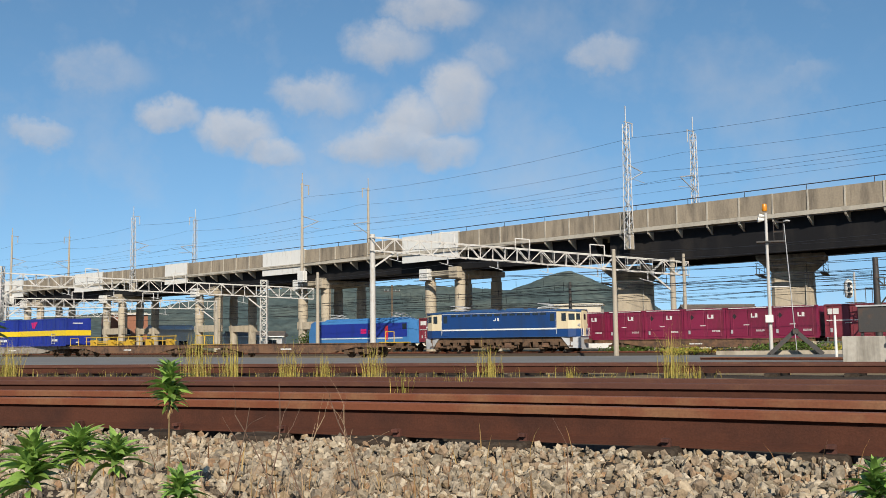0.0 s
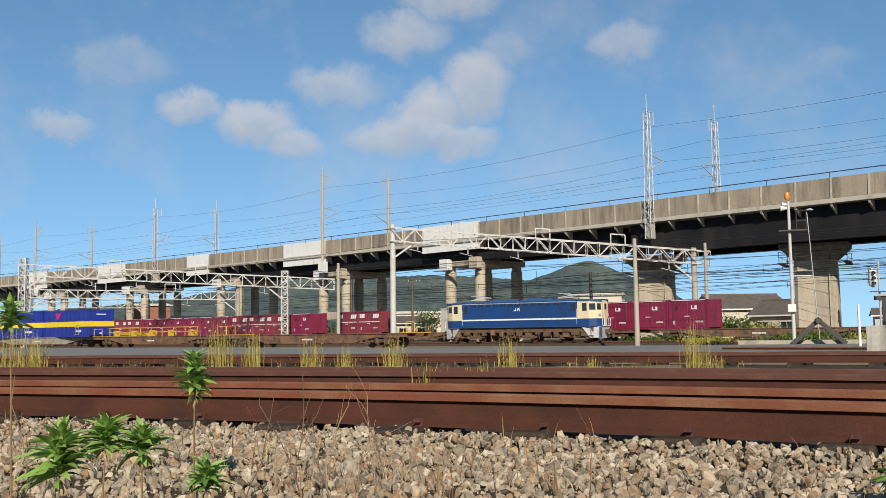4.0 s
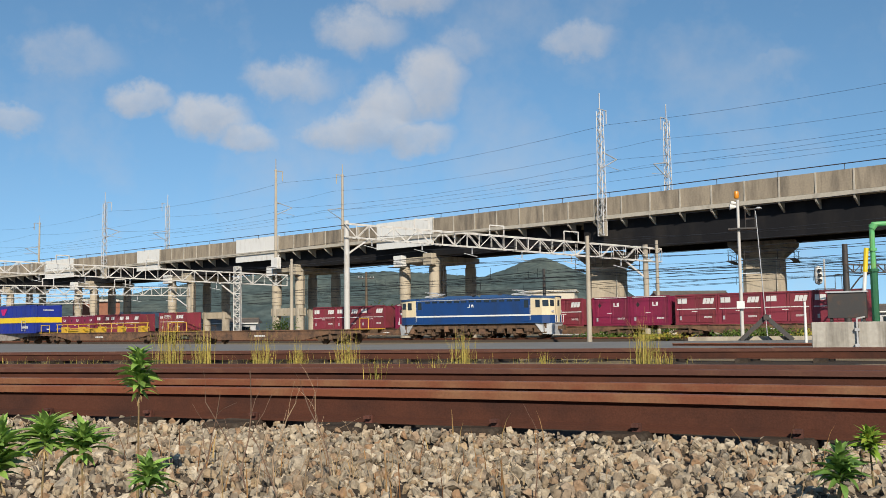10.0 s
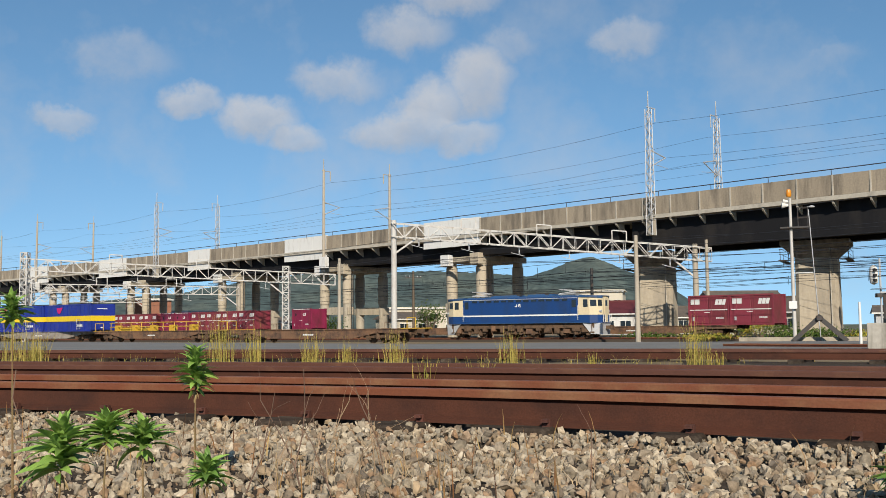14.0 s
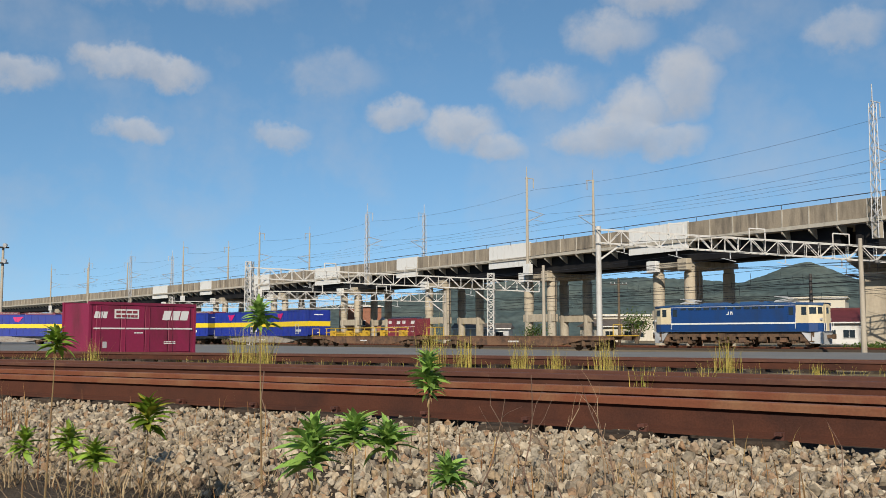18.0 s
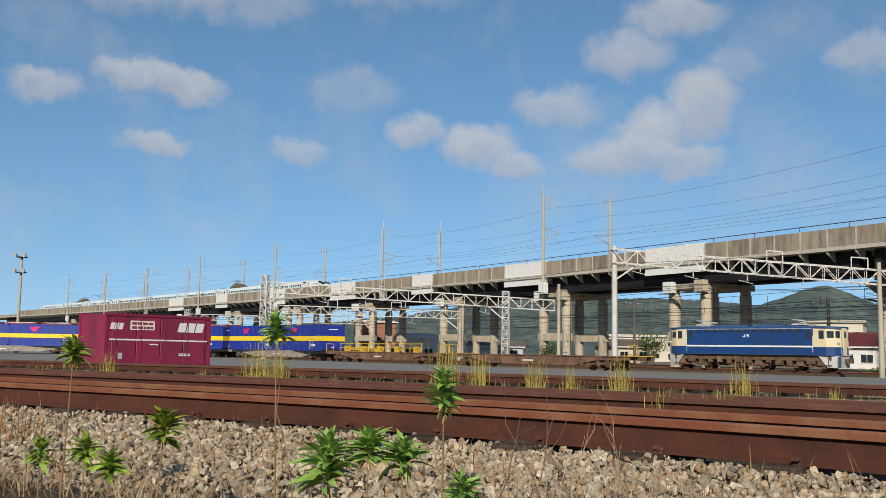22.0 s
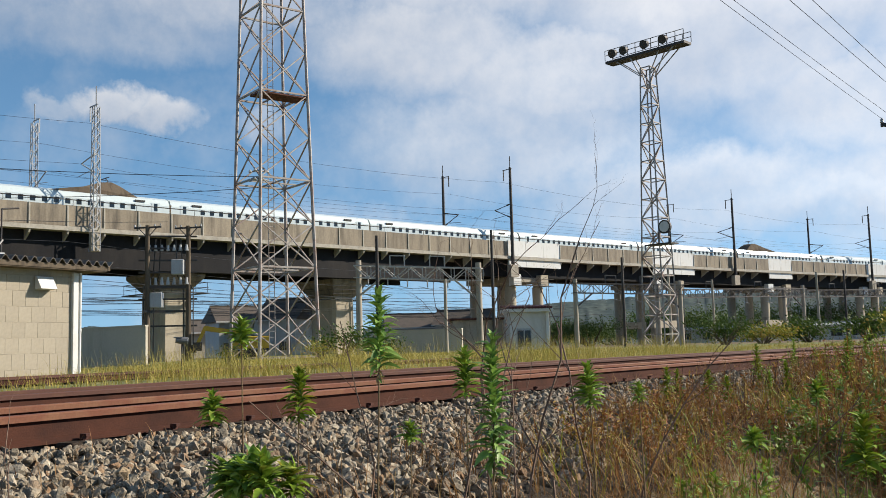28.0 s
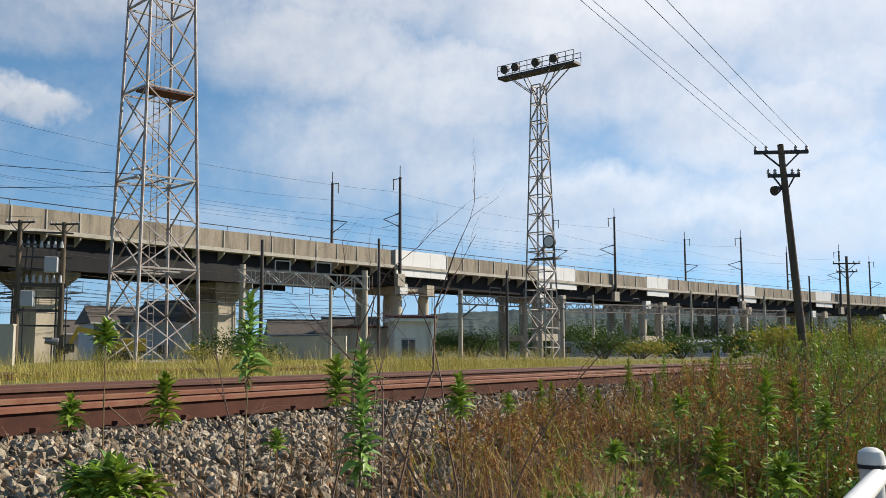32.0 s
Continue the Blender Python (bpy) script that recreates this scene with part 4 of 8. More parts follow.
    pantograph(o, -4.4, 3.54 + up)
    for x in (-5.3, 0, 5.3):
        bogie(o, x, 2.4)
    r = random.Random(4)
    for k in range(15):
        for y in (-1.05, 1.05):
            part("underfloor_box", MB().box(-6.3 + k * 0.9, y, 0.5 + r.uniform(-0.12, 0.15), r.uniform(0.35, 0.75), 0.3, r.uniform(0.35, 0.6)), M_UNDER if k % 4 else M_WAGON, o, bevel=0.01)
    for k in range(12):
        part("sand_pipe", MB().tube((-6.6 + k * 1.2, -1.12, 1.1), (-6.45 + k * 1.2, -1.06, 0.25), 0.03, None, 5), M_WAGON, o)
    part("underframe", MB().box(0, 0, 0.86, 14.2, 2.3, 0.42).box(0, 0, 0.35, 13.6, 0.7, 0.55), M_UNDER, o)
    return o


blue_locomotive()


def container(length, mat, kind="logo", label="maroon steel railway container", height=2.5):
    """A freight container, its base at the origin and long side along x."""
    o = thing("freight_container", pose(0, 0, 0), label, "container")
    L, W, H = length, 2.42, height
    part("body", MB().box(0, 0, 0.12, L - 0.1, W - 0.08, H - 0.2), mat, o)
    post = MB().box(0, 0, 0, 0.14, 0.14, H).mesh("corner_post", mat)
    for sx in (-1, 1):
        for sy in (-1, 1):
            part("corner_post", post, None, o).location = (sx * (L / 2 - 0.07), sy * (W / 2 - 0.07), 0)
    for sy in (-1, 1):
        y = sy * (W / 2 - 0.02)
        part("top_rail", MB().box(0, y, H - 0.13, L, 0.08, 0.13), mat, o)
        part("bottom_rail", MB().box(0, y, 0, L, 0.08, 0.16), mat, o)
        n = 2 if L < 5 else 4
        dw = (L - 0.7) / n if kind != "ribs" else 0
        if kind == "ribs":
            for k in range(int(L / 0.28)):
                part("side_rib", MB().box(-L / 2 + 0.25 + k * 0.28, y, 0.16, 0.12, 0.07, H - 0.3), mat, o)
        else:
            for k in range(n):
                x = -L / 2 + 0.35 + dw * (k + 0.5)
                d = part("side_door", MB().box(x, y + sy * 0.012, 0.17, dw - 0.05, 0.05, H - 0.34), mat, o, bevel=0.015)
                part("lock_bar", MB().tube((x - dw * 0.32, y + sy * 0.05, 0.2), (x - dw * 0.32, y + sy * 0.05, H - 0.2), 0.02, None, 5), mat, d)
            st = MB()
            for k in range(n):
                st.box(-L / 2 + 0.35 + dw * (k + 0.5), y + sy * 0.05, 0.02, dw * 0.5, 0.05, 0.05)
            part("forklift_pocket_trim", st, M_YELLOW if L > 5 else mat, o)
        yy = y + sy * 0.042
        if kind == "logo":
            part("emblem", MB().box(L * 0.12, yy, H * 0.66, 0.3, 0.01, 0.08).box(L * 0.12 - 0.1, yy, H * 0.69, 0.1, 0.01, 0.26).box(L * 0.12 + 0.28, yy, H * 0.66, 0.2, 0.01, 0.32), M_WHITE, o, "plain white emblem")
            part("top_trim", MB().box(0, yy, H - 0.1, L * 0.86, 0.02, 0.05), M_WHITE, o)
            part("diamond_label", MB().add([(-L * 0.3, yy, H * 0.62), (-L * 0.3 + 0.2, yy, H * 0.71), (-L * 0.3, yy, H * 0.8), (-L * 0.3 - 0.2, yy, H * 0.71)], ((0, 1, 2, 3),)), M_BLACK, o)
        elif kind == "wide":
            lg = MB()
            for i, (a, b) in enumerate(((0, 0.28), (0.32, 0.62), (0.66, 0.95))):
                x0 = L * 0.16
                w = L * 0.26
                lg.add([(x0 + a * w, yy, H * 0.68), (x0 + b * w, yy, H * 0.68), (x0 + b * w + 0.12, yy, H * 0.86), (x0 + a * w + 0.12, yy, H * 0.86)], ((0, 1, 2, 3),))
            part("emblem", lg, M_WHITE, o, "plain white slanted emblem")
            if L > 5:
                sm = MB()
                for a, b in ((0, 0.28), (0.32, 0.62), (0.66, 0.95)):
                    sm.add([(-L * 0.46 + a * 0.7, yy, H * 0.7), (-L * 0.46 + b * 0.7, yy, H * 0.7), (-L * 0.46 + b * 0.7 + 0.07, yy, H * 0.82), (-L * 0.46 + a * 0.7 + 0.07, yy, H * 0.82)], ((0, 1, 2, 3),))
                part("emblem", sm, M_WHITE, o, "plain white slanted emblem")
                bars("small_writing", -L * 0.27, H * 0.72, 1.2, 0.4, 2, M_MAROONR, o, yy + sy * 0.012, 5)
            part("stripe", MB().box(0, yy, H * 0.5, L * 0.92, 0.012, 0.07), M_WHITE, o)
            part("plate", MB().box(-L * (0.17 if L > 5 else 0.32), yy, H * 0.7, L * 0.22, 0.012, H * 0.17), M_WHITE, o)
        if kind in ("logo", "wide"):
            part("notice_plate", MB().box(-L * 0.36, yy, 0.4, 0.22, 0.012, 0.3), M_GREYP, o)
            bars("small_writing", L * 0.18, H * 0.22, 0.7, 0.16, 2, M_WHITE, o, yy)
            bars("small_writing", -L * 0.1, H * 0.42, 0.5, 0.1, 1, M_WHITE, o, yy, 2)
    return o


def carrier_container():
    o = thing("freight_container", pose(0, 0, 0), "bright navy container with yellow band on a flat wagon", "container")
    L, W, H = 9.4, 2.46, 2.62
    part("body", MB().box(0, 0, 0.1, L - 0.08, W - 0.06, H - 0.16), M_NAVY, o)
    fr = MB()
    for sx in (-1, 1):
        for sy in (-1, 1):
            fr.box(sx * (L / 2 - 0.06), sy * (W / 2 - 0.06), 0, 0.12, 0.12, H)
    for sy in (-1, 1):
        fr.box(0, sy * (W / 2 - 0.05), H - 0.12, L, 0.1, 0.12).box(0, sy * (W / 2 - 0.05), 0, L, 0.1, 0.14)
    part("frame", fr, M_NAVY, o)
    for sy in (-1, 1):
        yy = sy * (W / 2 + 0.004)
        part("yellow_band", MB().box(0, sy * (W / 2 - 0.01), 0.98, L + 0.02, 0.05, 0.5), M_BAND, o, "wide yellow band")
        part("arrow_emblem", MB().add([(-1.9, yy, 1.75), (-0.9, yy, 2.35), (-1.5, yy, 1.7), (-2.2, yy, 2.3)], ((0, 1, 3), (0, 2, 1))), M_MAGENTA, o, "magenta arrow emblem")
        part("company_mark", MB().box(2.2, yy, 0.45, 0.2, 0.01, 0.22).box(2.46, yy, 0.45, 0.2, 0.01, 0.22).box(2.72, yy, 0.45, 0.2, 0.01, 0.22).box(2.98, yy, 0.45, 0.2, 0.01, 0.22), M_WHITE, o, "plain white bars")
        rb = MB()
        for k in range(11):
            rb.box(-L / 2 + 0.4 + k * 0.86, sy * (W / 2 - 0.015), 0.12, 0.04, 0.04, H - 0.24)
        part("ribbed_side", rb, M_NAVY, o)
    for sx in (-1, 1):
        part("end_band", MB().box(sx * (L / 2 - 0.01), 0, 0.98, 0.06, W - 0.02, 0.5), M_BAND, o)
        for yy in (-0.58, 0.58):
            part("end_door", MB().box(sx * (L / 2 - 0.025), yy, 0.14, 0.05, 1.1, 2.34), M_NAVY, o)
        bm = MB().box(sx * (L / 2 + 0.012), -0.1, 2.1, 0.01, 1.0, 0.08).box(sx * (L / 2 + 0.012), -0.1, 0.3, 0.01, 0.3, 0.1)
        part("small_writing", bm, M_WHITE, o)
    lad = MB()
    for x in (2.0, 2.7):
        lad.tube((x, -W / 2 - 0.05, 0.2), (x, -W / 2 - 0.05, 1.2), 0.02, None, 5)
    for k in range(5):
        lad.tube((2.0, -W / 2 - 0.05, 0.25 + k * 0.22), (2.7, -W / 2 - 0.05, 0.25 + k * 0.22), 0.015, None, 5)
    part("ladder", lad, M_GREYP, o)
    return o


def flat_wagon(mat, label, rails=True):
    o = thing("flat_wagon", pose(0, 0, 0), label, "wagon")
    for sy in (-1, 1):
        y = sy * 1.1
        prof = [(-9.9, 0.98), (-9.9, 0.74), (-7.0, 0.7), (-4.6, 0.32), (4.6, 0.32), (7.0, 0.7), (9.9, 0.74), (9.9, 0.98)]
        v = [(a, y + t, b) for t in (-0.06, 0.06) for a, b in prof]
        n = len(prof)
        f = [(i, (i + 1) % n, n + (i + 1) % n, n + i) for i in range(n)] + [tuple(range(n - 1, -1, -1)), tuple(range(n, 2 * n))]
        part("side_sill", MB().add(v, f), mat, o)
        fl = MB().box(0, y + sy * 0.04, 0.94, 19.8, 0.16, 0.06)
        for k in range(11):
            fl.box(-9 + k * 1.8, y + sy * 0.05, 0.74, 0.08, 0.12, 0.2)
        part("sill_flange", fl, mat, o)
        bars("small_writing", -0.6, 0.55, 1.2, 0.18, 1, M_WHITE, o, y + sy * 0.07)
    deck = MB()
    for k in range(14):
        deck.box(-9.4 + k * 1.45, 0, 0.86, 0.16, 2.2, 0.1)
    part("cross_bearers", deck.box(0, 0, 0.75, 19.6, 0.4, 0.2), M_UNDER, o)
    for x in (-7.1, 7.1):
        bogie(o, x, 1.9)
    for sx in (-1, 1):
        part("coupler", MB().box(sx * 10.1, 0, 0.7, 0.5, 0.24, 0.28), M_UNDER, o)
        part("end_platform", MB().box(sx * 9.7, 0, 0.98, 0.5, 2.5, 0.05).tube((sx * 9.9, -1.1, 1.0), (sx * 9.9, -1.1, 1.7), 0.03, None, 5).tube((sx * 9.9, -0.3, 1.0), (sx * 9.9, -0.3, 1.7), 0.03, None, 5).tube((sx * 9.9, -1.1, 1.7), (sx * 9.9, -0.3, 1.7), 0.03, None, 5), M_YELLOW if rails else mat, o, "yellow handrail")
    eq = MB()
    for k in range(5):
        eq.box(-3.4 + k * 1.7, -0.7, 0.3, 0.9, 0.5, 0.38)
    part("brake_gear", eq, M_UNDER, o)
    return o


def place(o, m):
    o.matrix_world = m
    return o


def on_siding(x, z=0.0, back=0.0):
    d = siding(x + 0.5) - siding(x - 0.5)
    n = Vector((-d.y, d.x, 0)).normalized()
    return Matrix.Translation(siding(x) + n * back + Vector((0, 0, z))) @ pose(0, 0, 0, 0, 0, math.degrees(math.atan2(d.y, d.x)))


def along(x, length):
    """The place that lies that far to the west along the siding."""
    while length > 0:
        length -= (siding(x) - siding(x - 0.1)).length
        x -= 0.1
    return x


brown_wagon = place(flat_wagon(M_WAGON, "empty rust-brown container flat wagon in the yard"), on_siding(-11.2))
w2 = copy_thing(brown_wagon, on_siding(-27.2))
fit_rail = MB()
for k in range(9):
    fit_rail.tube((-7 + k * 1.75, -1.1, 1.0), (-7 + k * 1.75, -1.1, 1.75), 0.035, None, 5)
for z in (1.35, 1.72):
    fit_rail.tube((-7.2, -1.1, z), (7.2, -1.1, z), 0.04, None, 5)
for k in range(5):
    fit_rail.box(-6 + k * 3.0, -0.9, 1.0, 0.5, 0.5, 0.5)
fit_rail.box(-4.5, 0, 1.0, 4.6, 1.6, 0.28)
part("yellow_fixture", fit_rail, M_YELLOW, w2, "yellow railing and clamp fixture on the deck")
grey_wagon = place(flat_wagon(M_WAGONG, "grey flat wagon loaded with navy containers", False), on_siding(-43.2))
navy = place(carrier_container(), on_siding(-38.8, 1.0))
k = -38.8
for i in range(1, 9):
    k = along(k, 9.6 + (1.2 if i % 2 == 0 else 0))
    copy_thing(navy, on_siding(k, 1.0))
k = -43.2
for i in range(1, 5):
    k = along(k, 20.5)
    copy_thing(grey_wagon, on_siding(k))

# containers that stand on the ground
yard_box = container(6.06, M_MAROON, "wide", "maroon container with white stripe standing on the asphalt", 2.6)
place(yard_box, Matrix.Translation((-27.0, 43.2, 0.04)) @ pose(0, 0, 0, 0, 0, 64.5))
back_red = container(3.71, M_MAROONR, "logo", "faded red container on wagons behind the navy ones", 3.0)
place(back_red, on_siding(-58, 1.0, 5.2))
k = -58
for i in range(1, 9):
    k = along(k, 4.0)
    copy_thing(back_red, on_siding(k, 1.0, 5.2))
for k in (-64, -81):
    copy_thing(grey_wagon, on_siding(k, 0, 5.2)).name = "flat_wagon"


# the passing train
def freight_engine():
    o = thing("electric_locomotive", pose(0, 0, 0), "bright blue electric locomotive hauling the passing containers", "locomotive")
    part("body", body_shell(MB(), -7.6, 7.6, 1.42, 0.95, 3.5, 0.35), M_LBLUE, o)
    part("side_band", MB().box(0, -1.425, 1.6, 14.6, 0.02, 1.5).box(0, 1.425, 1.6, 14.6, 0.02, 1.5), M_NAVY, o)
    for sg in (-1, 1):
        v = [(sg * x, y, z) for x, ys, z0, z1 in ((7.6, 1.42, 0.95, 3.5), (8.9, 1.2, 0.95, 2.2), (8.5, 1.2, 2.2, 3.3)) for y, z in ((-ys, z0), (ys, z0), (ys, z1), (-ys, z1))]
        part("nose", MB().add([v[0], v[1], v[2], v[3], v[4], v[5], v[6], v[7], v[10], v[11]], ((0, 1, 5, 4), (4, 5, 6, 7), (7, 6, 8, 9), (9, 8, 2, 3), (0, 4, 7, 9, 3), (1, 2, 8, 6, 5), (3, 2, 1, 0))), M_LBLUE, o)
        part("windscreen", MB().add([(sg * 8.88, -1.0, 2.3), (sg * 8.88, 1.0, 2.3), (sg * 8.56, 0.95, 3.1), (sg * 8.56, -0.95, 3.1), (sg * 8.7, -1.0, 2.25), (sg * 8.7, 1.0, 2.25)], ((0, 1, 2, 3), (0, 1, 5, 4))), M_GLASS, o)
        for y in (-1.43, 1.43):
            part("side_window", MB().box(sg * 6.9, y, 2.4, 0.6, 0.02, 0.6), M_GLASS, o)
        part("coupler", MB().box(sg * 9.1, 0, 0.7, 0.4, 0.3, 0.3), M_UNDER, o)
    for y in (-1.432, 1.432):
        part("white_stripe", MB().box(0, y, 1.42, 13.2, 0.02, 0.1), M_WHITE, o)
        part("emblem", MB().box(0.6, y, 2.0, 0.9, 0.02, 0.5).box(1.7, y, 2.0, 0.7, 0.02, 0.4), M_MAGENTA, o, "pink and white emblem")
        part("red_door", MB().box(4.2, y, 1.3, 0.5, 0.02, 1.5), M_RED, o)
    part("roof", MB().box(0, 0, 3.48, 12.5, 2.2, 0.2, top=0.95), M_LBLUE, o)
    pantograph(o, 5.0, 3.75)
    pantograph(o, -5.0, 3.75)
    for x in (-6.2, 0, 6.2):
        bogie(o, x, 2.4)
    part("underfloor_equipment", MB().box(-3.1, 0, 0.4, 2.4, 2.4, 0.6).box(3.1, 0, 0.4, 2.4, 2.4, 0.6).box(0, 0, 0.85, 15, 2.3, 0.15), M_UNDER, o)
    return o


MOVERS.append((freight_engine(), 9.1, 0.0))
pass_wagon = flat_wagon(M_WAGON, "rust-brown container flat wagon of the passing train", False)
for i in range(15):
    MOVERS.append((pass_wagon if i == 0 else copy_thing(pass_wagon, pose(0, 0, 0)), 28.6 + 20.9 * i, 0.0))
c12 = container(3.71, M_MAROON, "logo", "maroon twelve-foot container on a passing wagon")
c20 = container(6.06, M_MAROONR, "wide", "faded maroon twenty-foot container with white stripe")
c12r = container(3.71, M_MAROONR, "wide", "reddish container with white stripe on a passing wagon")
cgrey = container(6.06, M_CONTG, "ribs", "pale grey ribbed container on a passing wagon")
used = {}
LOAD = [(c12r, 17.9, 5, 3.76), (c12, 37.2, 6, 3.76), (c12r, 60.2, 3, 3.76), (c12, 73.0, 1, 3.76), (c12r, 81.4, 2, 3.76), (cgrey, 98.0, 1, 6.3), (c12, 117.5, 3, 3.76),
        (c12, 147.3, 3, 3.76), (c12r, 158.8, 3, 3.76), (c20, 174.6, 1, 6.3), (c12r, 205.4, 3, 3.76), (c12, 218.2, 2, 3.76), (c12r, 226.2, 4, 3.76),
        (c12, 242.2, 2, 3.76), (c12r, 250.2, 4, 3.76), (c12, 272.8, 1, 3.76), (c12r, 326.8, 2, 3.76)]
for src, q0, n, pitch in LOAD:
    for i in range(n):
        ob = src if src.name not in used else copy_thing(src, pose(0, 0, 0))
        used[src.name] = True
        MOVERS.append((ob, q0 + pitch * (i + 0.5), 1.0))


# ---- train on the viaduct ----
def bullet_car(kind):
    o = thing("train_car", pose(0, 0, 0), "pale blue-white high-speed train car on the viaduct", "train")
    L, w, z0, z1 = 25.0, 1.68, 0.5, 3.6
    if kind == 0:
        part("body", body_shell(MB(), -12.45, 12.45, w, z0, z1, 0.8), M_SHIN, o)
        xs = np.arange(-9.0, 9.1, 1.04)
    else:
        rings, prof = [], [(-1, 0), (1, 0), (1, 0.6), (0.85, 0.88), (0.45, 1.0), (-0.45, 1.0), (-0.85, 0.88), (-1, 0.6)]
        for x, ww, top in ((-12.45, 1, 3.6), (5.0, 1, 3.6), (9.0, 0.97, 3.42), (11.0, 0.88, 3.05), (13.2, 0.7, 2.3), (15.4, 0.3, 1.2)):
            rings.append([(x, a * w * ww, z0 + b * (top - z0)) for a, b in prof])
        v = [q for r in rings for q in r]
        f = [(k * 8 + i, k * 8 + (i + 1) % 8, k * 8 + 8 + (i + 1) % 8, k * 8 + 8 + i) for k in range(5) for i in range(8)] + [tuple(range(8)), tuple(range(40, 48))]
        part("body", MB().add(v, f), M_SHIN, o, smooth=True)
        part("windscreen", MB().add([(10.3, -0.8, 3.22), (10.3, 0.8, 3.22), (12.6, 0.7, 2.6), (12.6, -0.7, 2.6), (10.4, -1.3, 2.98), (12.4, -1.2, 2.3), (10.4, 1.3, 2.98), (12.4, 1.2, 2.3)], ((0, 1, 2, 3), (0, 3, 5, 4), (1, 6, 7, 2))), M_GLASS, o)
        xs = np.arange(-9.0, 4.5, 1.04)
    win = MB().box(0, 0, 2.22, 0.46, 0.03, 0.48).mesh("window", M_GLASS, 0.01)
    for y in (-1, 1):
        for x in xs:
            part("window", win, None, o).location = (x, y * (w + 0.005), 0)
        for x in (-11.0, 7.2) if kind else (-11.0, 11.0):
            d = part("door", MB().box(x, y * (w + 0.004), 0.95, 0.85, 0.02, 2.05), M_SHIN, o)
            part("door_window", MB().box(x, y * (w + 0.018), 2.2, 0.36, 0.02, 0.72), M_GLASS, d)
        part("blue_stripe", MB().box(-1, y * (w + 0.006), 1.2, 18, 0.015, 0.12), M_NAVY, o)
    for x in (-9.6, 9.4) if not kind else (-9.6, 5.2):
        part("roof_vent", MB().box(x, -1.62, 2.98, 1.0, 0.14, 0.18), M_BLACK, o)
    part("underframe", MB().box(0, 0, 0.1, 22, 2.6, 0.5), M_GREYP, o)
    if kind == 0:
        part("car_end_bellows", MB().box(12.5, 0, 0.6, 0.5, 3.25, 2.3).box(12.5, 0, 2.9, 0.5, 2.0, 0.6, top=0.8), M_TIMBER, o, "brown car-end bellows")
    return o


def build_bullet():
    head, mid = bullet_car(1), bullet_car(0)
    cars = [head, mid] + [copy_thing(head if i == 7 else mid, pose(0, 0, 0)) for i in range(2, 8)]
    for i, ob in enumerate(cars):
        if i in (1, 6):
            x0, e = (-6.5, 1) if i == 1 else (6.5, -1)
            prof = [(-2.9, 3.4), (-1.2, 4.45), (-0.4, 4.72), (0.7, 4.6), (2.4, 4.0), (5.6, 3.45)]
            vs = [(x0 + e * x, sy * yy, z) for sy in (-1, 1) for x, z in prof for yy in (1.28 if z < 4.2 else 0.85,)]
            n = len(prof)
            part("pantograph_fairing", MB().add(vs, [(k, k + 1, k + n + 1, k + n) for k in range(n - 1)] + [tuple(range(n - 1, -1, -1)), tuple(range(n, 2 * n))]), M_TIMBER, ob, "brown pantograph fairing")
            pg = part("pantograph", MB().path([(x0, 0, 4.5), (x0 - 0.5 * e, 0, 4.95), (x0 - 0.2 * e, 0, 5.2)], 0.04, 5), M_DKSTEEL, ob)
            part("collector_head", MB().tube((x0 - 0.2 * e, -0.8, 5.2), (x0 - 0.2 * e, 0.8, 5.2), 0.05, None, 5), M_DKSTEEL, pg)
        if i in (2, 4):
            part("roof_cover", MB().box(10.6, 0, 3.5, 2.4, 1.8, 0.22, top=0.8), M_DKSTEEL, ob)
        BULLET.append((ob, 12.6 + 25.0 * i, i == 7))


build_bullet()


# ---- overhead masts, gantries and wires ----
def lattice(mb, p, q, w, w2, bays, t, sides=4, ring=True):
    """A tapering lattice column from p up to q."""
    p, q = Vector(p), Vector(q)
    cs = [(1, 1), (-1, 1), (-1, -1), (1, -1)]

    def corner(k, f):
        h = (w + (w2 - w) * f) / 2
        c = p.lerp(q, f)
        return c + Vector((cs[k % 4][0] * h, cs[k % 4][1] * h, 0))
    for k in range(4):
        mb.beam(corner(k, 0), corner(k, 1), t * 1.3)
    for b in range(bays):
        f0, f1 = b / bays, (b + 1) / bays
        for k in range(4):
            mb.beam(corner(k, f0), corner(k + 1, f1), t) if (b + k) % 2 else mb.beam(corner(k + 1, f0), corner(k, f1), t)
            if ring:
                mb.beam(corner(k, f1), corner(k + 1, f1), t)
    return mb


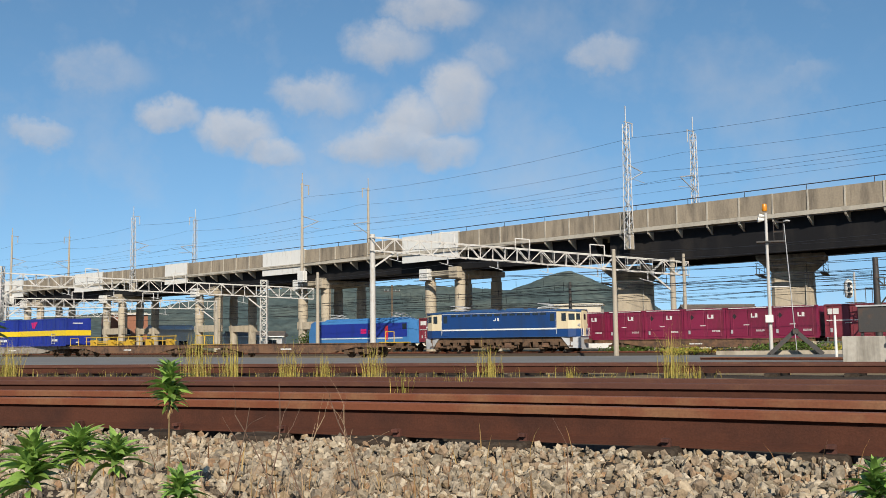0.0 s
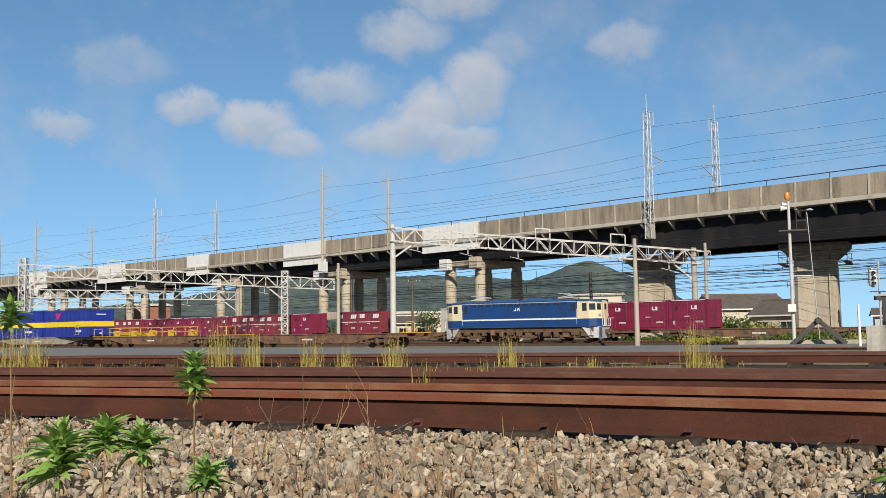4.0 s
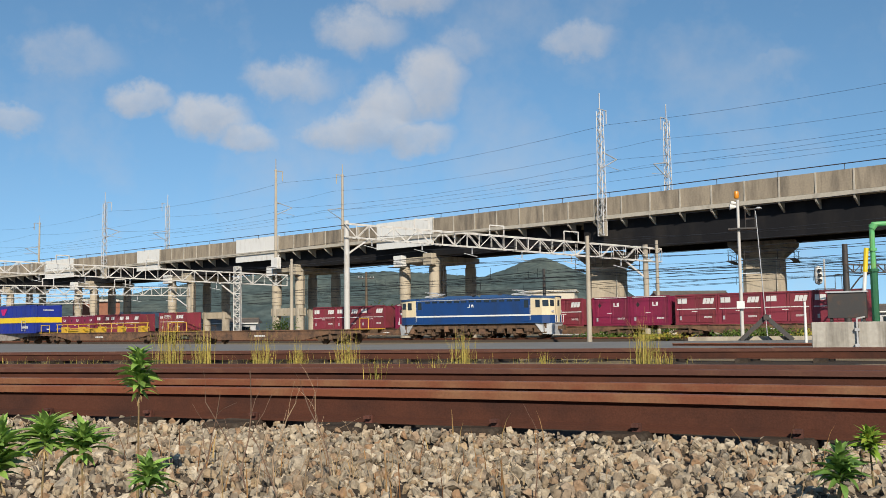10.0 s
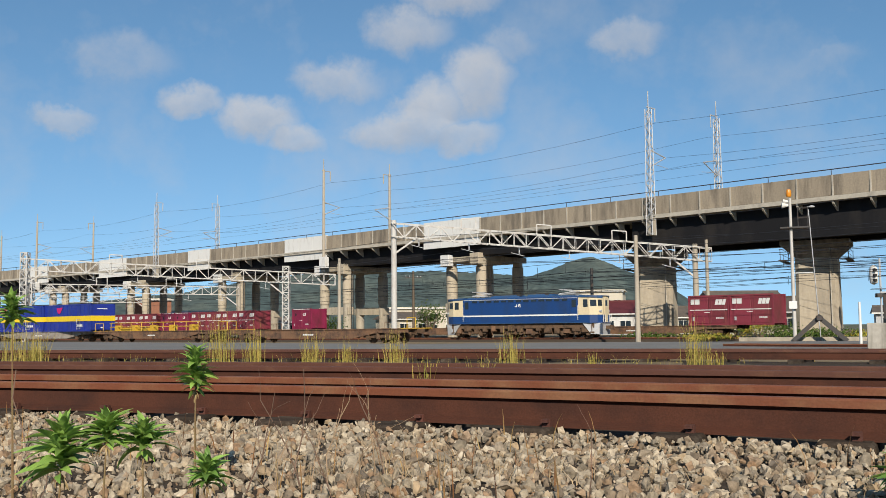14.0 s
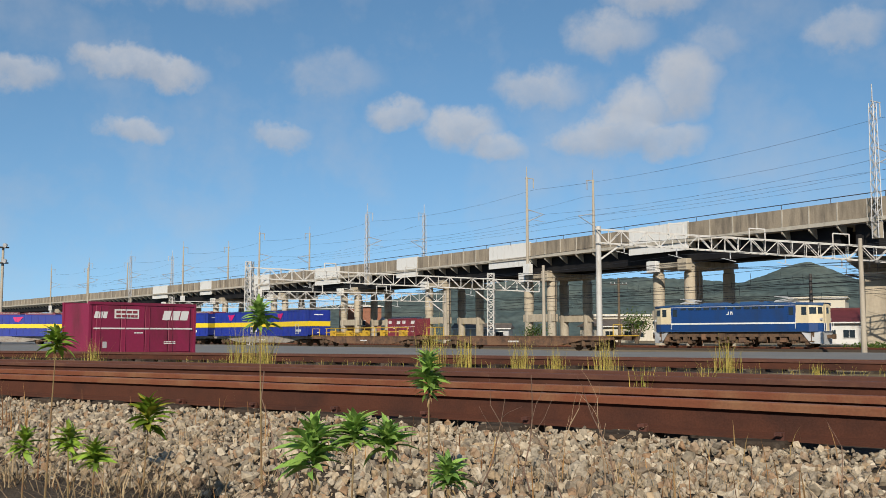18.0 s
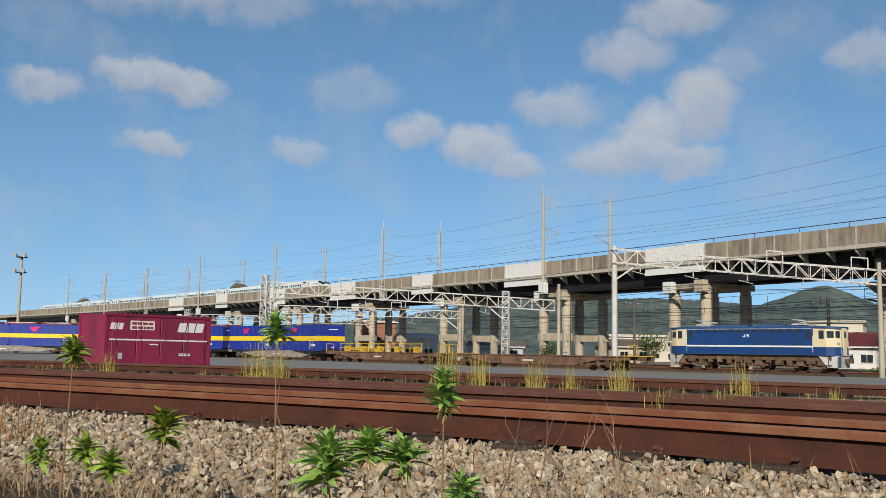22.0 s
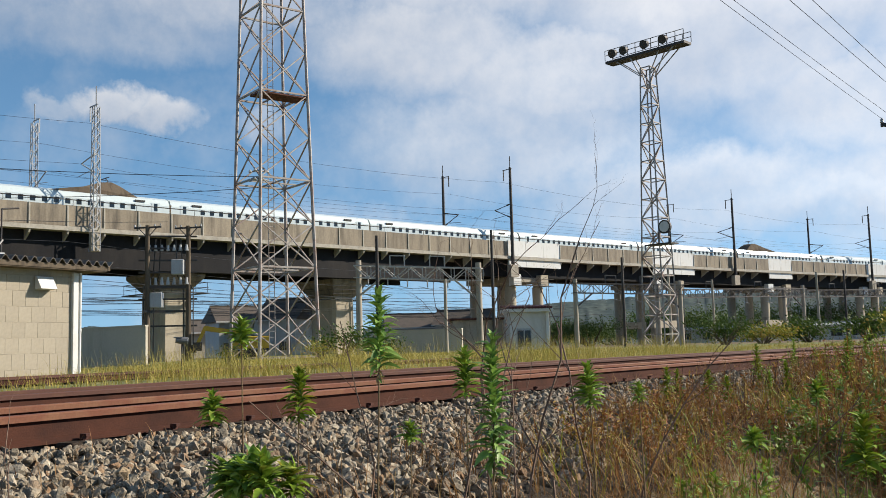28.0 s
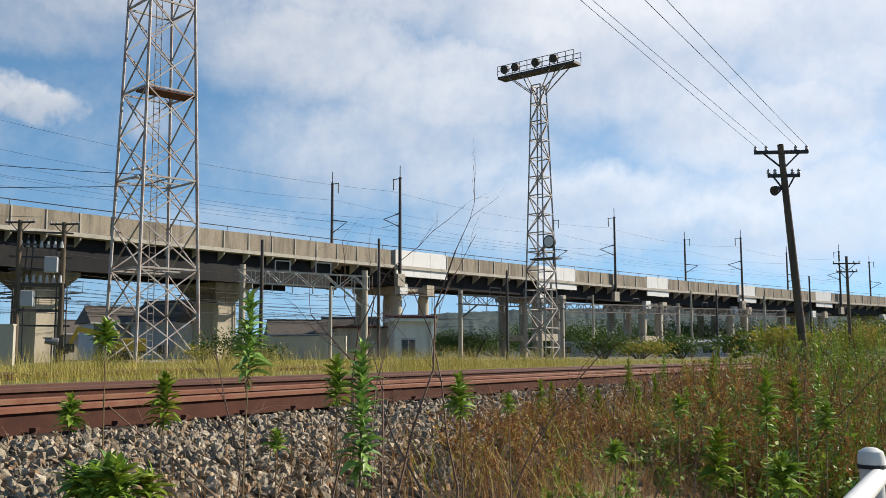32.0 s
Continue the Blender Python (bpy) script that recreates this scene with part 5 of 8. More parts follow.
def mast(u, side, kind, top):
    """side 0: outside the near parapet, 1: the far one."""
    off = 0.45 if side == 0 else -11.0
    p = via(u, off, 0)
    z0 = DECK - 2.2
    o = thing("catenary_mast", Matrix.Translation((p.x, p.y, z0)) @ pose(0, 0, 0, 0, 0, via_turn(u)),
              {"lattice": "white lattice catenary mast on the viaduct", "pole": "grey concrete catenary pole on the viaduct", "dark": "dark steel catenary mast on the viaduct"}[kind], "mast", "catenary masts")
    H = top - z0
    s = 1 if side == 0 else -1
    mat = {"lattice": M_GALV, "pole": M_CPOLE, "dark": M_DKSTEEL}[kind]
    if kind == "lattice":
        part("mast_frame", lattice(MB(), (0, 0, 0), (0, 0, H - 1), 0.7, 0.48, 22, 0.055, ring=False), mat, o)
        part("mast_foot", MB().box(0, 0.1, 0, 0.75, 0.5, 1.6), M_CPOLE, o)
    else:
        part("mast_pole", MB().tube((0, 0, 0), (0, 0, H - 0.6), 0.24, 0.17, 10), mat, o)
        part("mast_foot", MB().box(0, 0.05, -0.6, 1.4, 0.7, 1.6), M_WHITE if kind != "dark" else M_CPOLE, o, bevel=0.03)
    arm = MB().tube((0, 0, H - 1), (0, 0, H + 0.9), 0.06, None, 5).beam((0, -0.3 * s, H - 0.8), (0, 1.3 * s, H - 0.8), 0.09).tube((0, 1.2 * s, H - 0.8), (0, 1.2 * s, H - 2.2), 0.07, None, 6)
    part("top_arm", arm, mat, o)
    zc = DECK + 5.0 - z0
    y2 = 3.0 * s
    ca = MB().tube((0, 0.2 * s, zc + 1.7), (0, y2, zc + 1.2), 0.06, None, 5).tube((0, 0.2 * s, zc), (0, y2, zc + 1.2), 0.06, None, 5).tube((0, 0.9 * s, zc + 0.3), (0, y2 + 0.4 * s, zc + 0.1), 0.03, None, 5)
    ca.tube((0, 0.2 * s, zc + 1.7), (0, 0.8 * s, zc + 1.6), 0.09, None, 6).tube((0, 0.2 * s, zc), (0, 0.7 * s, zc + 0.22), 0.09, None, 6)
    part("cantilever_bracket", ca, M_GALV if kind != "dark" else M_DKSTEEL, o)
    return o


MAST_U = [-345, -311, -278, -242.5, -200.5, -155.5, -109.5, -54.7, -1.2, 49.8, 104.7, 154.5, 195.5, 234.2, 270]
for i, u in enumerate(MAST_U):
    kind = "lattice" if u in (-278, -155.5, -54.7, -1.2, 49.8) else "pole" if u < 0 else "dark"
    mast(u, 0, kind, 24.5 if kind == "lattice" else 24.6)
    mast(u + (0.8 if u < 0 else 0.0), 1, kind, 25.0)


def sag(p, q, drop, n=10):
    p, q = Vector(p), Vector(q)
    return [p.lerp(q, i / n) - Vector((0, 0, 4 * drop * (i / n) * (1 - i / n))) for i in range(n + 1)]


def wire(name, spans, r, label, drop=0.5, n=8):
    mb = MB()
    for p, q in spans:
        mb.path(sag(p, q, drop, n), r, 4)
    ob = part(name, mb, M_WIRE)
    return tagged(ob, label, "wire")


for off, z, dr, r in ((-0.8, 22.2, 0.9, 0.013), (-10.0, 21.8, 0.9, 0.012), (-2.6, 18.7, 0.9, 0.012), (-2.6, 17.4, 0.05, 0.012), (-8.0, 18.7, 0.9, 0.011), (-8.0, 17.4, 0.05, 0.011)):
    wire("overhead_wire", [(via(a, off, z), via(b, off, z)) for a, b in zip(MAST_U, MAST_U[1:])], r, "thin dark overhead wire between viaduct masts", dr)


def truss_beam(mb, p, q, h, w, bays, t):
    p, q = Vector(p), Vector(q)
    d = (q - p).normalized()
    side = Vector((-d.y, d.x, 0)).normalized() * w / 2
    up = Vector((0, 0, h))
    for s in (-1, 1):
        mb.beam(p + side * s, q + side * s, t * 1.3)
        mb.beam(p + side * s + up, q + side * s + up, t * 1.3)
        for k in range(bays):
            a, b = p.lerp(q, k / bays), p.lerp(q, (k + 1) / bays)
            mb.beam(a + side * s, b + side * s + up, t) if k % 2 else mb.beam(a + side * s + up, b + side * s, t)
            mb.beam(b + side * s, b + side * s + up, t * 0.8)
    for k in range(bays + 1):
        a = p.lerp(q, k / bays)
        mb.beam(a - side, a + side, t)
        mb.beam(a - side + up, a + side + up, t)
    return mb


def gantry(p, q, h=1.25, w=0.9, bays=14, t=0.1, posts=("tube", "tube"), ears=3, label="white lattice gantry over the yard tracks", ext=(0.0, 0.0), mat=None):
    p, q, mat = Vector(p), Vector(q), mat or M_GANTRY
    o = thing("overhead_gantry", Matrix.Translation((p.x, p.y, 0)), label, "gantry", "yard gantries")
    b = Vector((p.x, p.y, 0))
    d = (q - p).normalized()
    part("truss_beam", truss_beam(MB(), p - b - d * ext[0], q - b + d * ext[1], h, w, bays, t), mat, o, "painted lattice beam")
    for e, k in ((p, posts[0]), (q, posts[1])):
        if not k:
            continue
        e = e - b
        if k == "lattice":
            part("post", lattice(MB(), (e.x, e.y, -0.3), (e.x, e.y, e.z + 2.0), 0.75, 0.75, 14, 0.08), mat, o)
        else:
            slim = 0.45 if k == "slim" else 1.0
            part("post", MB().tube((e.x, e.y, -0.3), (e.x, e.y, e.z + 1.6), 0.3 * slim, 0.26 * slim, 12), mat if k == "tube" else M_CPOLE, o, smooth=True)
        sg = 1 if k == posts[0] and e.length < 20 else -1
        dd = d if (e - (p - b)).length < 0.1 else -d
        part("knee_brace", MB().beam((e.x, e.y, e.z - 1.7), e + dd * 2.2, 0.16), mat, o)
    for k in range(ears):
        f = (k + 1) / (ears + 1)
        c = (p - b).lerp(q - b, f) + Vector((0, 0, h))
        mb = MB()
        for s in (-0.7, 0.7):
            mb.beam(c + d * s, c + d * s + Vector((0, 0, 1.0)), 0.1)
        mb.beam(c - d * 0.7 + Vector((0, 0, 1.0)), c + d * 0.7 + Vector((0, 0, 1.0)), 0.1)
        part("wire_frame", mb, mat, o)
    for k in range(6):
        c = (p - b).lerp(q - b, (k + 0.5) / 6)
        part("wire_hanger", MB().tube(c, c - Vector((0, 0, 0.7)), 0.06, None, 6).beam(c - Vector((0, 0, 0.66)) - d * 0.8, c - Vector((0, 0, 0.9)) + d * 0.5, 0.05), M_GREYP, o)
    return o


gantry((-7.7, 92.7, 9.9), (21.5, 93.5, 7.3), 1.3, 0.95, 26, 0.065, ("tube", "cpole"), 3, ext=(0.2, 1.5))
gantry((-51.6, 108.6, 8.1), (-22.9, 116.5, 6.7), 1.3, 0.9, 26, 0.065, ("lattice", "lattice"), 2, ext=(0.3, 6.0))
gantry((-60, 128, 6.4), (-33, 134, 5.9), 1.1, 0.9, 22, 0.06, ("lattice", "cpole"), 2)
gantry((-96, 168, 6.6), (-60, 176, 6.2), 1.1, 0.9, 22, 0.06, ("lattice", "cpole"), 1)
gantry((26.2, 45.2, 7.0), (50.5, 68.5, 7.0), 1.3, 0.95, 24, 0.06, ("slim", "cpole"), 3)
M_OLDSTEEL = pm("dull_grey_steel", (0.13, 0.12, 0.115), 0.7, 0.1, 2, 0.2, 20, 0.05, (0.08, 0.065, 0.06), 0.4)
for p, q, bays, mat, lab in (((88.4, -2.2, 7.5), (83.6, -12.6, 6.7), 9, M_GANTRY, "pale lattice gantry beside the lattice tower"),
                             ((108.7, -27.5, 6.8), (111.5, -41.0, 6.5), 12, M_OLDSTEEL, "dull grey lattice gantry under the viaduct"),
                             ((121.1, -41.5, 6.6), (134.5, -68.0, 7.0), 22, M_OLDSTEEL, "dull grey lattice gantry under the viaduct"),
                             ((139.6, -67.5, 7.1), (156.5, -100.0, 7.6), 24, M_OLDSTEEL, "dull grey lattice gantry under the viaduct")):
    gantry(p, q, 1.1, 0.9, bays, 0.075, ("cpole", "cpole"), 2, lab, (0.3, 0.3), mat)

yard_spans = []
for x0, z, dr in ((-3, 7.2, 0.4), (0, 8.6, 0.9), (3.2, 7.2, 0.4), (6.5, 8.4, 0.9), (10, 6.3, 0.3), (13, 7.6, 0.8), (17, 6.2, 0.3), (19.5, 9.6, 1.0), (-5.5, 9.9, 1.0)):
    p0 = Vector((x0, 93, z))
    dirv = Vector((0.751, -0.66, 0))
    yard_spans += [(p0 - dirv * 140, p0 - dirv * 60), (p0 - dirv * 60, p0), (p0, p0 + dirv * 55), (p0 + dirv * 55, p0 + dirv * 110), (p0 + dirv * 110, p0 + dirv * 170)]
for y0, lo in ((118, 0.0), (136, 0.4)):
    for x0, z, dr in ((-16, 5.2, 0.1), (-12, 6.3, 0.5), (-6, 5.4, 0.1), (-2, 6.8, 0.5), (5, 5.6, 0.1), (9, 7.0, 0.5), (14, 7.6, 0.3), (20, 8.4, 0.4)):
        p0 = Vector((x0, y0, z + lo))
        dirv = Vector((0.70, -0.714, 0))
        yard_spans += [(p0 + dirv * k, p0 + dirv * (k + 55)) for k in (-55, 0, 55, 110, 165)]
drops = MB()
rd = random.Random(3)
for k in range(60):
    p0 = Vector((rd.uniform(-14, 20), 118, 0)) + Vector((0.70, -0.714, 0)) * rd.uniform(-40, 120)
    z = rd.choice((5.2, 6.0, 6.8))
    drops.tube(p0 + Vector((0, 0, z)), p0 + Vector((0, 0, z + rd.uniform(0.6, 1.1))), 0.02, None, 4)
tagged(part("wire_droppers", drops, M_WIRE), "thin dark droppers between the overhead wires", "wire", kind="stuff")
wire("overhead_wire", yard_spans, 0.02, "dark overhead wires across the yard", 0.6)


def street_pole(p, h, r=0.16, mat=None, label="grey concrete pole in the yard", cat="pole", arms=()):
    o = thing("utility_pole", Matrix.Translation(p), label, cat)
    part("shaft", MB().tube((0, 0, -0.3), (0, 0, h), r, r * 0.72, 10), mat or M_CPOLE, o, smooth=True)
    for z, half, turn in arms:
        c, s = math.cos(radians(turn)) * half, math.sin(radians(turn)) * half
        part("cross_arm", MB().beam((-c, -s, z), (c, s, z), 0.1), M_DKSTEEL, o)
        for f in (-0.95, -0.5, 0.5, 0.95):
            part("insulator", MB().lathe([(0.03, z + 0.05), (0.07, z + 0.1), (0.05, z + 0.16), (0.07, z + 0.2), (0.03, z + 0.26)], c * f, s * f, 8), M_GREYP, o)
    return o


street_pole(spot(9.6, 72, -0.1), 7.8, 0.2)
street_pole(spot(13.6, 95, -0.2), 9.4, 0.2)
street_pole(spot(21.6, 52, 0.1), 2.0, 0.08, M_WHITE, "short white marker post by the platform", "post")
street_pole(spot(29.3, 48, 0), 8.45, 0.12, M_WHITE, "slim white pole behind the tank")
street_pole(spot(50.4, 45, 0), 8.9, 0.13, M_GALV, "slim grey pole with a cable box")
street_pole(spot(61.4, 60, 0), 6.0, 0.12)
street_pole(spot(-3.6, 118, 0), 8.0, 0.18, M_TIMBER, "dark timber pole behind the tracks", "pole", ((7.2, 1.0, 20),))
street_pole(spot(-8.0, 104, 0), 8.6, 0.22)
def arm_pole(p, h, turn):
    o = street_pole(p, h, 0.26, M_DKSTEEL, "dark steel pole with a lattice cantilever arm")
    arm = part("lattice_arm", truss_beam(MB(), Vector((0, 0, h - 2.0)), Vector((4.6, 0, h - 2.2)), 0.55, 0.4, 9, 0.05), M_DKSTEEL, o)
    part("arm_stay", MB().path([(0, 0, h - 3.6), (0.9, 0, h - 2.4), (1.6, 0, h - 2.1)], 0.06, 6), M_DKSTEEL, arm)
    o.matrix_world = o.matrix_world @ pose(0, 0, 0, 0, 0, turn)


arm_pole(spot(23.8, 74, 0), 6.6, -20)


def track_signal(p):
    o = thing("track_signal", Matrix.Translation(p), "colour-light signal with white oval board on a post", "signal")
    part("post", MB().tube((0, 0, -0.2), (0, 0, 6.4), 0.09, None, 8), M_GREYP, o)
    hd = part("signal_board", MB().lathe([(0.02, 4.1), (0.3, 4.25), (0.36, 4.6), (0.36, 5.3), (0.3, 5.65), (0.02, 5.8)], -0.55, 0, 14), M_WHITE, o, smooth=True)
    for z in (4.5, 4.95, 5.4):
        part("signal_lamp", MB().tube((-0.62, -0.32, z), (-0.62, -0.62, z - 0.04), 0.13, None, 10), M_BLACK, hd)
    part("relay_box", MB().box(0.0, 0, 3.0, 0.8, 0.5, 0.35), M_DKSTEEL, o)
    part("platform", MB().box(0, 0, 3.7, 1.5, 0.7, 0.06), M_DKSTEEL, o)
    part("hand_hoop", MB().path([(0.8, -0.3, 3.7), (0.8, -0.3, 5.0), (1.4, -0.3, 5.0), (1.4, -0.3, 3.7)], 0.03, 5), M_DKSTEEL, o)


track_signal(spot(22.7, 92, 0.3))
street_pole(spot(7.0, 100, 0), 7.0, 0.2, M_DKSTEEL, "dark steel pole beside the locomotive")
for az, d, h in ((92.6, 70, 9), (96.6, 74, 6), (99.4, 85, 11), (107.0, 95, 9), (109.6, 100, 8), (112.0, 120, 8), (117.6, 115, 8), (119.0, 130, 9), (121.6, 110, 7), (124.0, 150, 12), (126.0, 150, 11)):
    street_pole(spot(az, d, 0.2), h, 0.16, M_DKSTEEL if h > 8 else M_CPOLE, "thin dark pole under the viaduct" if h > 8 else "grey concrete pole under the viaduct")


def flood_pole(p, h):
    o = street_pole(p, h, 0.22, M_CPOLE, "tall concrete floodlight pole behind the containers", "light pole")
    for z in (h - 0.1, h - 2.2):
        r = part("lamp_ring", MB().lathe([(0.35, z), (0.75, z), (0.75, z + 0.12), (0.35, z + 0.12)], 0, 0, 14), M_DKSTEEL, o)
        for x in (-0.7, 0.7):
            part("floodlight", MB().tube((x, -0.3, z + 0.35), (x, -0.65, z + 0.25), 0.22, 0.3, 10), M_GREYP, r)


flood_pole(spot(-38.7, 142, -0.2), 13.2)


# ---- lamp poles, tank, buffer stop ----
def lamp_pole(x, y, h, label, z=0.0, ladder=True, turn=0.0, k=1.0):
    o = thing("lamp_pole", Matrix.Translation((x, y, z)) @ pose(0, 0, 0, 0, 0, turn), label, "lamp pole", "yard lamp poles")
    part("pole", MB().tube((0, 0, -0.2), (0, 0, h - 0.6), 0.125, 0.09, 12), M_GANTRY, o, smooth=True)
    part("amber_lamp", MB().lathe([(0.13, h - 0.5), (0.17, h - 0.42), (0.17, h - 0.12), (0.13, h - 0.02), (0.05, h)], -0.06, 0, 10), M_ORANGE, o, "amber warning lamp", smooth=True)
    part("loudspeaker", MB().tube((-0.1, 0, h - 1.05), (-0.5, -0.05, h - 1.05), 0.07, 0.2, 10).tube((-0.1, 0, h - 0.8), (-0.42, -0.05, h - 0.78), 0.06, 0.15, 10), M_WHITE, o, "white horn loudspeaker", smooth=True)
    if ladder:
        zp = h - 2.6
        part("platform", MB().box(0.25, 0, zp, 1.75, 0.55, 0.07).box(0.25, -0.28, zp + 0.02, 1.8, 0.05, 0.1), M_DKSTEEL, o, "dark steel platform")
        hr = MB()
        for a in (0.45, 1.05):
            for b in (-0.25, 0.25):
                hr.tube((a, b, zp), (a, b, zp + 1.35), 0.025, None, 5)
        for zz in (0.7, 1.35):
            hr.tube((0.45, -0.25, zp + zz), (1.05, -0.25, zp + zz), 0.025, None, 5).tube((0.45, 0.25, zp + zz), (1.05, 0.25, zp + zz), 0.025, None, 5).tube((1.05, -0.25, zp + zz), (1.05, 0.25, zp + zz), 0.025, None, 5)
        part("guard_rail", hr, M_DKSTEEL, o)
        part("lamp_head", MB().lathe([(0.1, zp + 1.32), (0.22, zp + 1.36), (0.18, zp + 1.42), (0.05, zp + 1.48)], 1.3, 0, 10).tube((1.05, 0, zp + 1.38), (1.3, 0, zp + 1.4), 0.03, None, 5), M_GREYP, o)
        ld = MB()
        for b in (-0.18, 0.18):
            ld.tube((1.55, b, 0), (1.1, b, zp + 1.2), 0.028, None, 5)
        n = int(zp / 0.36)
        for i in range(n):
            f = (i + 0.5) / n
            xx = 1.55 - 0.45 * f * zp / (zp + 1.2)
            ld.tube((xx, -0.18, f * zp), (xx, 0.18, f * zp), 0.018, None, 5)
        part("ladder", ld, M_GALV, o)
        part("stay", MB().tube((0, 0, zp * 0.6), (1.3, 0, zp * 0.6), 0.035, None, 6), M_WHITE, o)
    part("switch_box", MB().box(-0.05, -0.22, 2.0, 0.5, 0.22, 0.5), M_WHITE, o, "white switch box", bevel=0.02)
    return o


lamp_pole(23.1, 21.5, 9.9, "tall white pole with amber lamp, loudspeaker and ladder", -0.15, True, -42)
lamp_pole(20.65, 62.7, 9.8, "white yard pole with amber lamp and leaning ladder", 0, True, -18)


def fuel_tank():
    a, b = Vector((12.54, 31.19)), Vector((21.58, 26.12))
    turn = math.degrees(math.atan2(b.y - a.y, b.x - a.x))
    streaked = pm("rain_streaked_concrete", (0.46, 0.43, 0.37), 0.88, 0, 1.6, 0.2, 8, 0.2, (0.17, 0.15, 0.12), 0.62, 9)
    base = thing("concrete_plinth", Matrix.Translation(((a.x + b.x) / 2, (a.y + b.y) / 2, 0.03)) @ pose(0, 0, 0, 0, 0, turn), "rain-streaked concrete bund wall round the tank", "plinth")
    L = (b - a).length
    for x0, x1 in ((-L / 2, -L / 2 + 1.36), (-L / 2 + 1.4, -2.16), (-2.12, 1.96), (2.0, L / 2)):
        part("wall_segment", MB().box((x0 + x1) / 2, 0.1, -0.1, x1 - x0, 0.2, 1.1), streaked, base, bevel=0.02)
    part("side_wall", MB().box(-L / 2 + 0.1, 2.2, -0.1, 0.2, 4.0, 1.1).box(L / 2 - 0.1, 2.2, -0.1, 0.2, 4.0, 1.1).box(0, 4.3, -0.1, L, 0.2, 1.1), M_CONC, base)
    for x in (-L / 2 + 1.38, -2.14, 1.98):
        part("pipe_stand", MB().tube((x, -0.08, 0), (x, -0.08, 1.1), 0.03, None, 6).tube((x, -0.08, 1.1), (x + 0.2, 0.3, 1.15), 0.03, None, 6).box(x, -0.06, 0.2, 0.14, 0.1, 0.1).box(x, -0.06, 0.7, 0.14, 0.1, 0.1), M_GREYP, base)
    t = thing("fuel_tank", Matrix.Translation((18.2 + 0.55, 29.8 + 0.9, 0)) @ pose(0, 0, 0, 0, 0, turn), "large silver horizontal fuel tank on concrete saddles", "tank")
    R, zc, H = 1.42, 2.5, 3.5
    n = 32
    dish = [(0.62 * (1 - math.sin(a)), R * math.cos(a)) for a in (radians(86), radians(72), radians(60), radians(48), radians(36), radians(24), radians(12), 0.0)]
    rings = [(-H + e, r) for e, r in dish] + [(H - e, r) for e, r in reversed(dish)]
    v = [(x, r * math.cos(2 * math.pi * i / n), zc + r * math.sin(2 * math.pi * i / n)) for x, r in rings for i in range(n)]
    f = [(k * n + i, k * n + (i + 1) % n, (k + 1) * n + (i + 1) % n, (k + 1) * n + i) for k in range(len(rings) - 1) for i in range(n)] + [tuple(range(n)), tuple(range((len(rings) - 1) * n, len(rings) * n))]
    part("tank_shell", MB().add(v, f), M_TANK, t, "silver-painted cylindrical shell", smooth=True)
    for x in (-2.63, 2.02):
        mb = MB()
        for dx in (-0.06, 0.06):
            for i in range(16):
                a0, a1 = math.pi * (-0.05 + 1.1 * i / 16), math.pi * (-0.05 + 1.1 * (i + 1) / 16)
                mb.beam((x + dx, (R + 0.012) * math.cos(a0), zc + (R + 0.012) * math.sin(a0)), (x + dx, (R + 0.012) * math.cos(a1), zc + (R + 0.012) * math.sin(a1)), 0.025)
        part("strap", mb, M_DKSTEEL, t)
        part("saddle", MB().add([(x - 0.27, -1.5, 1.0), (x + 0.27, -1.5, 1.0), (x + 0.27, 1.5, 1.0), (x - 0.27, 1.5, 1.0), (x - 0.25, -1.42, 1.95), (x + 0.25, -1.42, 1.95), (x + 0.25, 1.42, 1.95), (x - 0.25, 1.42, 1.95)],
             ((3, 2, 1, 0), (4, 5, 6, 7), (0, 1, 5, 4), (1, 2, 6, 5), (2, 3, 7, 6), (3, 0, 4, 7))).box(x, 0, 0, 0.6, 3.0, 1.0), M_PIER, t, "concrete saddle")
    for x in (-0.6,):
        seam = MB()
        for i in range(48):
            a0, a1 = 2 * math.pi * i / 48, 2 * math.pi * (i + 1) / 48
            seam.beam((x, (R + 0.002) * math.cos(a0), zc + (R + 0.002) * math.sin(a0)), (x, (R + 0.002) * math.cos(a1), zc + (R + 0.002) * math.sin(a1)), 0.02, 0.012)
        part("weld_seam", seam, M_TANK, t)
    part("manhole", MB().tube((1.1, 0, zc + R - 0.1), (1.1, 0, zc + R + 0.22), 0.4, None, 16).tube((1.1, 0, zc + R + 0.22), (1.1, 0, zc + R + 0.3), 0.46, None, 16), M_TANK, t)
    part("vent_cap", MB().tube((-0.7, 0, zc + R - 0.1), (-0.7, 0, zc + R + 0.35), 0.09, None, 8).tube((-0.7, 0, zc + R + 0.35), (-0.7, 0, zc + R + 0.55), 0.16, 0.1, 8), M_GREYP, t)
    ld = MB()
    for x in (0.55, 1.1):
        ld.tube((x, -1.75, 1.0), (x + 0.03, -1.1, zc + R + 0.2), 0.03, None, 6)
    for i in range(9):
        fz = (i + 0.3) / 9
        yy, zz = -1.75 + fz * 0.65, 1.0 + fz * (zc + R - 0.8)
        ld.tube((0.55, yy, zz), (1.12, yy, zz), 0.02, None, 5)
    part("ladder", ld, M_GALV, t, "pale steel ladder")
